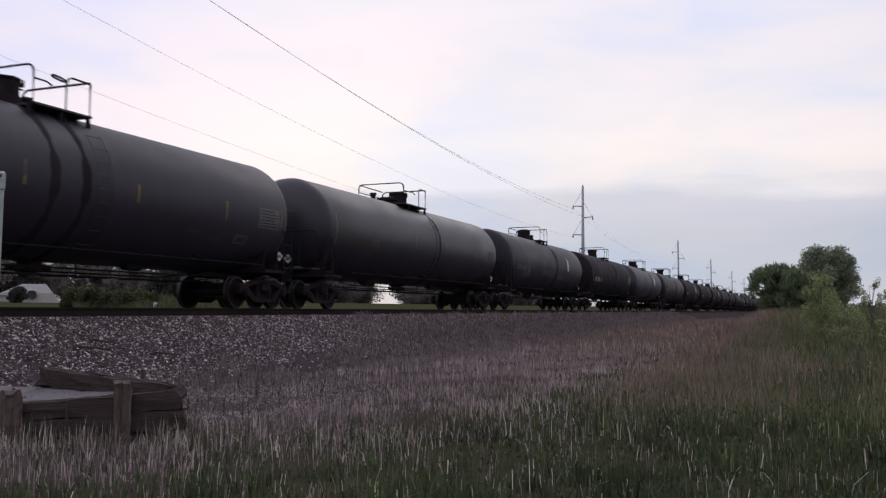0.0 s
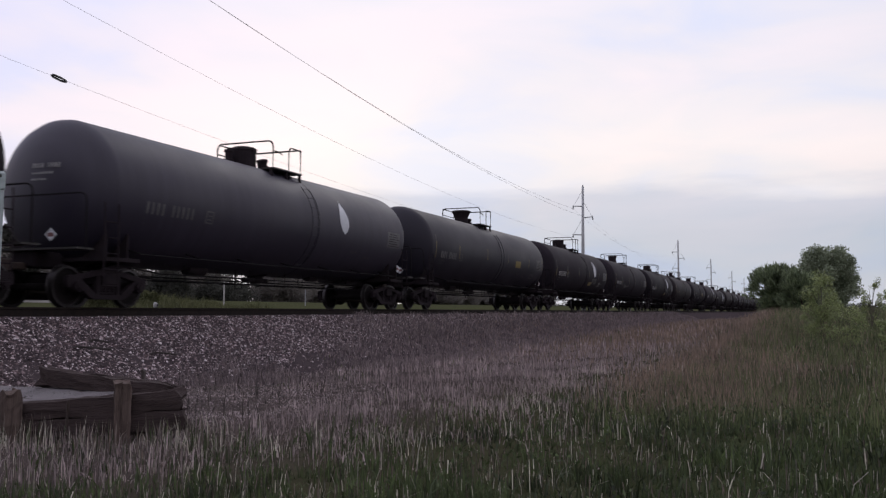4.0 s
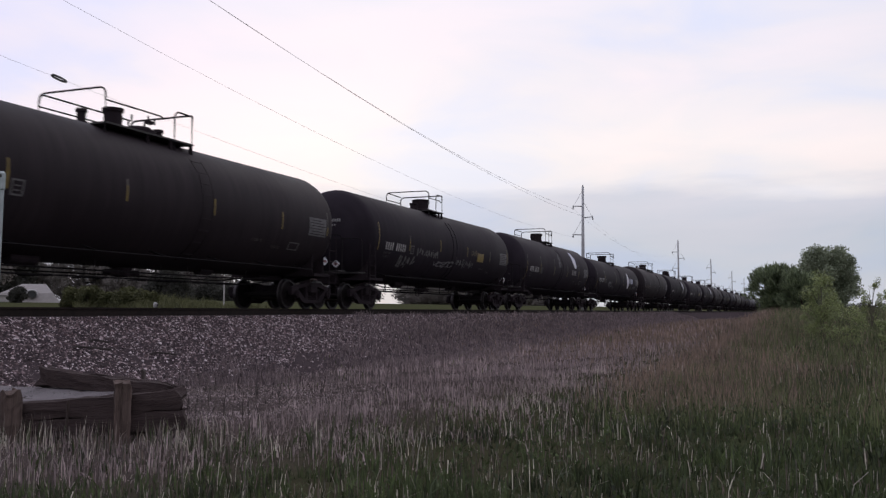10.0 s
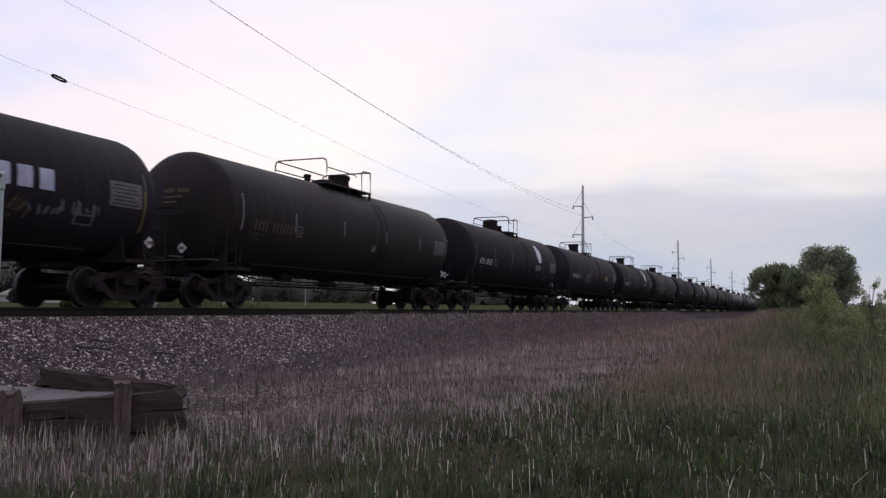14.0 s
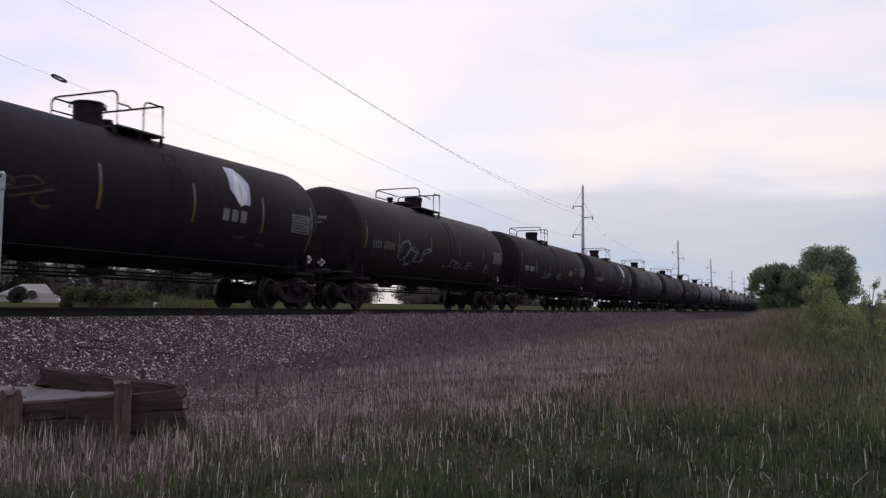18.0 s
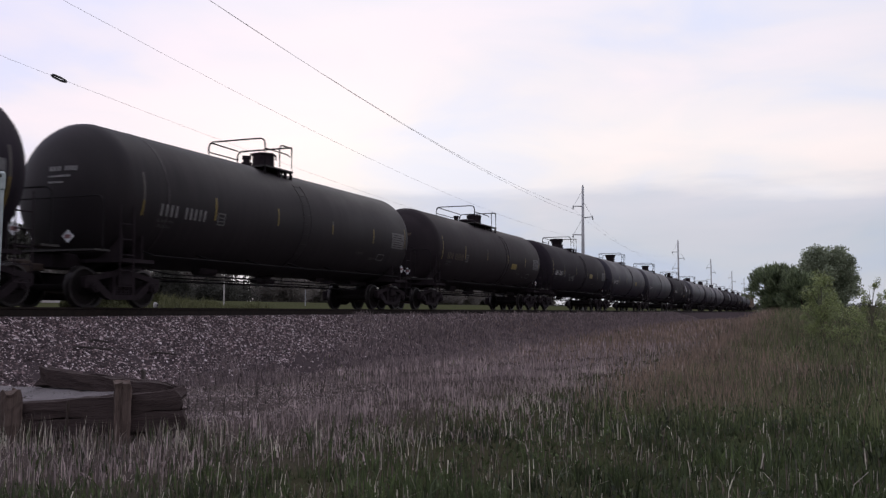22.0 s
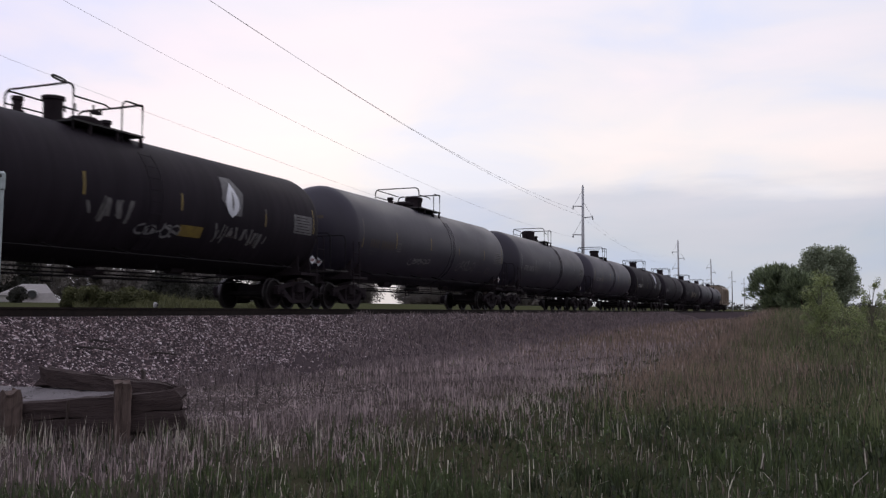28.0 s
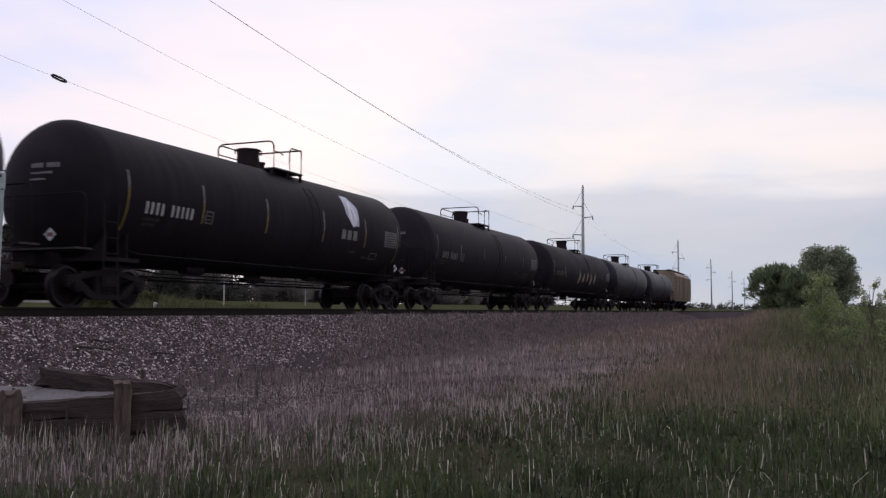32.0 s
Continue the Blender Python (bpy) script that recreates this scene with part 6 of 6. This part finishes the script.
    if lg:
        kind, lx, lz0, lz1, lw = lg
        if kind == "leaf":
            part("emblem", skin(R, zc, leaf_rows(lx, lz0, lz1, lw, -0.08)), M_PALE, car, "pale leaf-shaped emblem")
        else:
            d = part("emblem", skin(R, zc, diamond_rows(lx, lz0, lz1, lw, 0.25)), {"blue": M_BLUE, "sky": M_SKY}.get(kind, M_PANEL), car, "rounded lozenge emblem with a leaf shape")
            part("emblem_leaf", skin(R, zc, leaf_rows(lx - 0.03, lz0 - 0.06, lz1 - 0.12, lw * 0.62, 0.06), 0.010), M_PALE, d, "pale leaf shape")
            part("emblem_vein", skin(R, zc, leaf_rows(lx - 0.02, lz0 + 0.1, lz1 - 0.3, lw * 0.10, 0.06), 0.013), {"blue": M_BLUE, "sky": M_SKY}.get(kind, M_DULL), d)
        if spec.get("word"):
            wx, wz, ws = spec["word"]
            lettering(car, "emblem_block", R, zc, wx, wz, "XXX", ws, {"d": M_DULL, "f": M_DIMPRINT}.get(spec.get("wordc", "d"), M_SKY), "plain worn blocks beside the emblem", 0.0, 1.95, (0.12, 0.80))
    for j, (kind, x0, x1, z0, z1) in enumerate(spec.get("extra", ())):
        if kind == "label":
            bar(car, "yellow_panel", R, zc, x0, x1, z0, z1, M_YELLOW, "yellow warning panel", 0.008)
        elif kind == "patch":
            bar(car, "paint_patch", R, zc, x0, x1, z0, z1, M_FAINT, "lighter touch-up patch")
        elif kind == "stain":
            for q in range(5):
                a = x0 + (x1 - x0) * q / 5
                part("spill_stain", skin(R, zc, leaf_rows(a + 0.15, z0 + 0.1 * (q % 3), z1 - 0.08 * (q % 2), 0.5)), M_STAIN, car, "cream run-off stain")
        elif kind in ("dim", "ochre", "teal"):
            smudge(car, R, zc, x0, x1, z0, z1, {"dim": M_FAINT, "ochre": M_OCHRE, "teal": M_TEAL}[kind], 31 * k + j)
        else:
            scribble(car, R, zc, x0, x1, z0, z1, {"graf": M_GRAFW, "outline": M_GRAFW, "gold": M_OCHRE}[kind], 31 * k + j, *((0.05, 4) if kind == "outline" else ()))
    hazard(car, -tank - 0.02, -0.46, 1.50, 8)
    hazard(car, tank - 0.52, -1.22, 1.46, 78)
    return car


def hopper_car(k):
    """Tan covered hopper: ribbed sides, sloped ends, roof walk."""
    half = (ENDS[k + 1] - ENDS[k]) / 2
    car = tagged(new("hopper_car"), "tan covered hopper car with a running board on its roof", "hopper car", "cars of the moving train")
    car.rotation_mode = "QUATERNION"
    tan = PAINT["tan"]
    body = half - 1.3
    bm = bmesh.new()
    sec = [(-1.45, 1.15), (-1.55, 1.5), (-1.58, 3.95), (-1.30, 4.35), (-0.6, 4.52), (0.6, 4.52), (1.30, 4.35), (1.58, 3.95), (1.55, 1.5), (1.45, 1.15)]
    xs = [-body, -body + 0.3, body - 0.3, body]
    ring = []
    for i, x in enumerate(xs):
        kz = 0.97 if i in (0, 3) else 1.0
        ring.append([bm.verts.new((x, y * kz, z)) for y, z in sec])
    n = len(sec)
    for u, v in zip(ring, ring[1:]):
        for i in range(n):
            bm.faces.new((u[i], u[(i + 1) % n], v[(i + 1) % n], v[i]))
    bm.faces.new(ring[0])
    bm.faces.new(ring[-1][::-1])
    bmesh.ops.recalc_face_normals(bm, faces=bm.faces)
    part("body", bm, tan, car, "tan steel body")
    rib = None
    for s in (-1, 1):
        for x in np.linspace(-body + 0.25, body - 0.25, 12):
            if rib is None:
                bm = bmesh.new()
                box(bm, -0.05, 0.05, -0.05, 0.03, 1.25, 3.93, 0.01)
                rib = part("rib", bm, tan, car, "", pose(x, s * 1.60, 0))
            else:
                again(rib, car, pose(x, s * 1.60, 0))
    for x in (-body * 0.62, 0, body * 0.62):
        bm = bmesh.new()
        top = [bm.verts.new(p) for p in ((x - 1.6, -1.4, 1.2), (x + 1.6, -1.4, 1.2), (x + 1.6, 1.4, 1.2), (x - 1.6, 1.4, 1.2))]
        bot = [bm.verts.new(p) for p in ((x - 0.45, -0.6, 0.45), (x + 0.45, -0.6, 0.45), (x + 0.45, 0.6, 0.45), (x - 0.45, 0.6, 0.45))]
        for i in range(4):
            j = (i + 1) % 4
            bm.faces.new((top[i], top[j], bot[j], bot[i]))
        bm.faces.new(bot)
        bm.faces.new(top[::-1])
        bmesh.ops.recalc_face_normals(bm, faces=bm.faces)
        part("hopper_bay", bm, PAINT["brown"], car, "dark discharge bay")
    bm = bmesh.new()
    for y in (-0.75, 0.75):
        box(bm, -body - 0.2, body + 0.2, y - 0.2, y + 0.2, 4.60, 4.64)
        for x in np.linspace(-body, body, 8):
            box(bm, x - 0.03, x + 0.03, y - 0.15, y + 0.15, 4.44, 4.60)
    part("running_board", bm, M_GRILLE, car, "dark grating roof walk")
    for x in np.linspace(-body + 1.5, body - 1.5, 4):
        bm = bmesh.new()
        box(bm, x - 1.0, x + 1.0, -0.42, 0.42, 4.5, 4.62, 0.02)
        part("hatch", bm, PAINT["brown"], car)
    for s in (-1, 1):
        bm = bmesh.new()
        a, b = sorted((s * (body - 0.6), s * (half - 0.5)))
        box(bm, a, b, -0.35, 0.35, 0.84, 1.16, 0.02)
        box(bm, min(s * (body), s * (half - 0.5)), max(s * body, s * (half - 0.5)), -1.45, 1.45, 1.16, 1.22)
        part("end_sill", bm, PAINT["brown"], car)
        bm = bmesh.new()
        a, b = sorted((s * (half - 0.5), s * (half + 0.1)))
        box(bm, a, b, -0.08, 0.08, 0.78, 0.93, 0.02)
        box(bm, s * half - 0.16, s * half + 0.16, -0.17, 0.17, 0.72, 0.99, 0.04)
        part("coupler", bm, M_RUST, car)
        bogie(car, s * (half - 2.2))
        for t in (-1, 1):
            bm = bmesh.new()
            lx = s * (body + 0.45)
            for y in (t * 1.50, t * 1.05):
                tube(bm, [(lx, y, 0.5), (lx, y, 4.5), (lx - s * 0.3, y, 4.62)], 0.018, 5)
            for z in np.arange(0.6, 4.5, 0.38):
                tube(bm, [(lx, t * 1.50, z), (lx, t * 1.05, z)], 0.014, 5)
            part("ladder", bm, M_PIPE, car)
    bm = bmesh.new()
    cyl(bm, (half + 0.12, 0.0, 1.05), (half + 0.22, 0.0, 1.05), 0.09, 0.09, 10)
    box(bm, half + 0.05, half + 0.2, -0.12, 0.12, 1.1, 1.4, 0.02)
    part("end_device", bm, M_RED, car, "boxed marker on the last coupler")
    return car


B, G, D, W = "black", "grey", "dark", "brown"


def specs():
    """One row per tank car, front to back."""
    blue = ("sky", 3.55, 2.62, 3.56, 0.86)
    gb = dict(bands=(1.15,), bandw=0.07, bandc="dark")
    return [
        dict(paint=G, label="grey tank car with two dark spills and worn yellow strips", shade="faded grey tank", dash="y", ink="f", dome="plain", bands=(-0.74, 0.07), bandw=0.13, bandc="black", extra=(("patch", -4.0, -3.3, 2.0, 2.3),)),
        dict(paint="slate", label="slate grey tank car with a thin spill and yellow strips", shade="slate grey tank", dash="y", ink="o", dome="aft", bands=(0.92,), bandw=0.08, bandc="black"),
        dict(paint=D, label="dark grey tank car with graffiti and a pale leaf emblem", shade="sooty grey tank", dash="y", ink="d", dome="round", bands=(1.25,), bandw=0.07, bandc="black", logo=("pale", 3.8, 2.35, 3.2, 0.6), extra=(("dim", 1.5, 4.5, 1.75, 2.1), ("graf", -5.4, -4.2, 1.75, 2.1), ("dim", -1.8, 1.0, 1.8, 2.3))),
        dict(paint=B, label="black tank car with half-worn yellow strips", shade="black tank", dash="m", ink="w", dome="plain"),
        dict(paint=G, label="grey tank car with a dark spill and a pale leaf emblem", shade="faded grey tank", dash="none", ink="f", dome="round", logo=("leaf", 2.75, 2.3, 3.3, 0.55), **gb),
        dict(paint=D, label="slate grey tank car with a flared dome and yellow strips", shade="slate grey tank", dash="y", ink="d", dome="funnel", extra=(("label", 2.85, 3.7, 2.1, 2.42),)),
        dict(paint=B, label="black tank car with a blue lozenge emblem", shade="black tank", dash="y", ink="w", dome="round", logo=("blue", 3.25, 2.3, 3.27, 0.95), word=(2.6, 1.80, 0.36), wordc="f", extra=(("label", 1.75, 2.6, 1.68, 1.9), ("patch", 4.8, 5.4, 1.65, 1.95))),
        dict(paint=B, label="black tank car with yellow strips and dim graffiti", shade="black tank", dash="y", ink="w", dome="plain", extra=(("dim", -3.4, -1.5, 1.75, 2.15),)),
        dict(paint=B, label="black tank car with a blue lozenge emblem and a yellow panel", shade="black tank", dash="y", ink="w", dome="round", logo=("blue", 3.4, 2.36, 3.3, 0.98), word=(2.75, 1.85, 0.36), wordc="f", extra=(("label", 1.72, 2.5, 1.66, 1.88), ("dim", 1.7, 2.6, 2.05, 2.3))),
        dict(paint=W, label="brownish black tank car with ochre lettering and yellow strips", shade="brownish black tank", dash="y", ink="o", dome="fore"),
        dict(paint=B, label="black tank car covered with pale graffiti and a yellow panel", shade="black tank", dash="y", ink="w", dome="box", extra=(("dim", -3.6, -1.5, 1.95, 2.3), ("dim", -5.0, -3.6, 1.5, 1.95), ("label", 2.85, 3.66, 2.1, 2.46), ("graf", -1.83, 0.1, 1.66, 1.95), ("dim", 0.3, 2.6, 1.75, 2.15), ("gold", 2.1, 2.9, 2.3, 2.55))),
        dict(paint=B, label="black tank car with a tilted pale emblem", shade="black tank", dash="y", ink="w", dome="box", logo=blue, word=(2.68, 2.17, 0.29), extra=(("graf", -0.45, 0.2, 2.35, 3.2),)),
        dict(paint=B, R=1.42, zc=2.36, label="slim black tank car with a big white leaf emblem", shade="black tank", dash="y", ink="w", dome="box", logo=("leaf", 3.55, 1.75, 3.1, 0.95), word=(4.22, 2.22, 0.40), wordc="p", extra=(("graf", -4.37, -3.06, 1.64, 2.18), ("ochre", 4.5, 5.2, 1.62, 2.04), ("teal", 5.2, 5.85, 1.7, 2.04), ("dim", 5.85, 6.95, 1.76, 2.12), ("dim", -2.6, -2.0, 1.6, 1.9))),
        dict(paint=W, label="brownish black tank car with ochre lettering", shade="brownish black tank", dash="w", ink="o", dome="aft", extra=(("patch", 0.6, 0.9, 1.9, 2.1),)),
        dict(paint=B, label="black tank car with a pale blue lozenge emblem", shade="black tank", dash="f", ink="w", dome="round", logo=("sky", 3.5, 2.55, 3.45, 0.85), word=(2.68, 2.1, 0.29)),
        dict(paint=B, label="black tank car with white graffiti and a yellow panel", shade="black tank", dash="y", ink="w", dome="plain", extra=(("graf", -3.0, -1.56, 1.83, 2.38), ("label", 3.25, 4.05, 2.1, 2.42))),
        dict(paint=B, label="black tank car with a tilted pale emblem and worn strips", shade="black tank", dash="m", ink="w", dome="plain", logo=blue, word=(2.68, 2.17, 0.29), extra=(("gold", -5.4, -2.4, 1.85, 2.4),)),
        dict(paint=W, label="brownish black tank car with big outlined graffiti", shade="brownish black tank", dash="y", ink="d", dome="aft", faintpanel=False, extra=(("outline", -4.2, -1.45, 1.66, 2.36), ("graf", 0.2, 3.2, 1.66, 2.0), ("patch", 5.0, 5.4, 1.75, 2.0))),
        dict(paint=B, label="black tank car with pale graffiti and an ochre panel", shade="black tank", dash="y", ink="w", dome="box", extra=(("graf", -2.6, -1.1, 1.7, 2.1), ("graf", 0.0, 1.2, 1.8, 2.2), ("label", 3.05, 3.7, 2.1, 2.38)), faintpanel=True),
        dict(paint=B, label="black tank car with a tilted pale blue emblem", shade="black tank", dash="y", ink="w", dome="plain", logo=blue, word=(2.68, 2.17, 0.29), extra=(("label", 2.7, 3.6, 1.66, 1.85),)),
        dict(paint="umber", label="weathered brownish grey tank car", shade="brownish grey tank", dash="y", ink="d", dome="box", faintpanel=True, bands=(-6.0,), bandw=0.05),
        dict(paint=W, label="brownish black tank car with ochre lettering and a yellow panel", shade="brownish black tank", dash="y", ink="o", dome="aft", extra=(("label", 2.2, 3.06, 2.0, 2.26),)),
        dict(paint=B, label="black tank car with a flared dome and yellow strips", shade="black tank", dash="y", ink="w", dome="funnel", extra=(("label", 2.2, 3.1, 2.14, 2.42), ("dim", -3.2, -1.9, 1.8, 2.2))),
        dict(paint=D, label="slate grey tank car with a flared dome and a yellow panel", shade="slate grey tank", dash="y", ink="w", dome="funnel", bands=(1.2,), bandw=0.15, bandc="black", extra=(("label", 2.5, 3.3, 2.12, 2.42),)),
        dict(paint=G, label="grey tank car with a flared dome and pale strips", shade="faded grey tank", dash="w", ink="w", dome="box", bands=(0.28,), bandw=0.15, bandc="black"),
        dict(paint=B, R=1.48, zc=2.42, label="black tank car with graffiti and a pale lozenge emblem", shade="black tank", dash="y", ink="w", dome="fore", logo=("pale", 3.62, 2.32, 3.26, 0.88), extra=(("graf", 0.3, 1.66, 1.64, 1.93), ("dim", -1.2, 0.0, 1.75, 2.3), ("label", 1.68, 2.5, 1.68, 1.93), ("dim", 3.0, 5.2, 1.6, 2.1))),
        dict(paint=G, label="grey tank car with ochre lettering and white graffiti", shade="faded grey tank", dash="y", ink="o", dome="aft", bands=(0.98,), bandw=0.14, bandc="dark", extra=(("graf", -3.15, -1.26, 1.68, 1.93), ("graf", 1.66, 3.73, 1.62, 2.08))),
        dict(paint=G, label="grey tank car with a broad dark spill", shade="faded grey tank", dash="w", ink="d", dome="round", bands=(1.28,), bandw=0.25, bandc="black", faintpanel=True),
        dict(paint=G, label="grey tank car with two dark spills and white lettering", shade="faded grey tank", dash="y", ink="d", dome="box", bands=(-0.05, 0.42), bandw=0.11, bandc="black", faintpanel=True),
        dict(paint=B, label="black tank car with streaked pale strips and a tilted emblem", shade="black tank", dash="m", ink="w", dome="plain", logo=blue, word=(2.68, 2.17, 0.29)),
        dict(paint=B, label="black tank car with scant white lettering", shade="black tank", dash="f", ink="d", dome="plain", faintpanel=True),
        dict(paint=B, label="black tank car streaked with cream stains", shade="stained black tank", dash="w", ink="f", dome="plain", extra=(("stain", -1.5, 4.0, 1.7, 2.5),)),
        dict(paint=D, label="sooty grey tank car", shade="sooty grey tank", dash="f", ink="f", dome="plain", faintpanel=False),
        dict(paint=D, label="sooty dark grey tank car", shade="sooty grey tank", dash="f", ink="f", dome="plain", faintpanel=False),
    ]


CARS = []
for k, sp in enumerate(specs()):
    c = tank_car(k, sp)
    c.matrix_basis = pose(middle(k), TRACK, 0)
    CARS.append(c)
c = hopper_car(len(CARS))
c.matrix_basis = pose(middle(len(CARS)), TRACK, 0)
CARS.append(c)


# ---- ties, laid last ----
def build_ties():
    bm = bmesh.new()
    box(bm, -0.11, 0.11, -1.3, 1.3, -0.36, -0.172, 0.012)
    first = part("tie", bm, M_TIE)
    bed = tagged(new("track_bed"), "dark wooden ties under the rails", "track", kind="structure")
    first.parent = bed
    first.matrix_basis = pose(-8, TRACK, 0)
    for i in range(1, 200):
        again(first, bed, pose(-8 + 0.5 * i + random.uniform(-0.03, 0.03), TRACK + random.uniform(-0.05, 0.05), 0, 0, 0, random.uniform(-1, 1)))
    v, f = [], []
    for x in list(np.arange(-700, -8.2, 0.5)) + list(np.arange(92, 500, 0.5)):
        n = len(v)
        v += [(x + a, TRACK + b, c) for a in (-0.11, 0.11) for b in (-1.3, 1.3) for c in (-0.36, -0.172)]
        f += [tuple(n + i for i in q) for q in ((0, 1, 3, 2), (4, 6, 7, 5), (0, 4, 5, 1), (2, 3, 7, 6), (1, 5, 7, 3), (0, 2, 6, 4))]
    rest = raw("tie_rows", v, f, M_TIE, bed)
    tagged(rest, kind="stuff")


build_ties()


# ---- motion ----
def motions():
    """The train runs by at an even speed; its wheels roll on the rails."""
    for k, c in enumerate(CARS):
        x = middle(k)
        walk(c, [(t, pose(x - SPEED * t, TRACK, 0)) for t in (0.0, 8.0, 16.0, 24.0, 32.0)])
    turn = -math.degrees(SPEED / WHEEL_R)
    for s in (-1, 1):
        lead = WHEELSETS[s][0]
        walk(lead, [(i / FPS, pose(s * AXLE_GAP, 0, AXLE_Z, 0, (turn * i / FPS) % 360, 0)) for i in range(32 * FPS + 1)])
        for w in WHEELSETS[s][1:]:
            w.rotation_mode = "QUATERNION"
            w.animation_data_create()
            w.animation_data.action = lead.animation_data.action
            w.animation_data.action_slot = lead.animation_data.action_slot


motions()
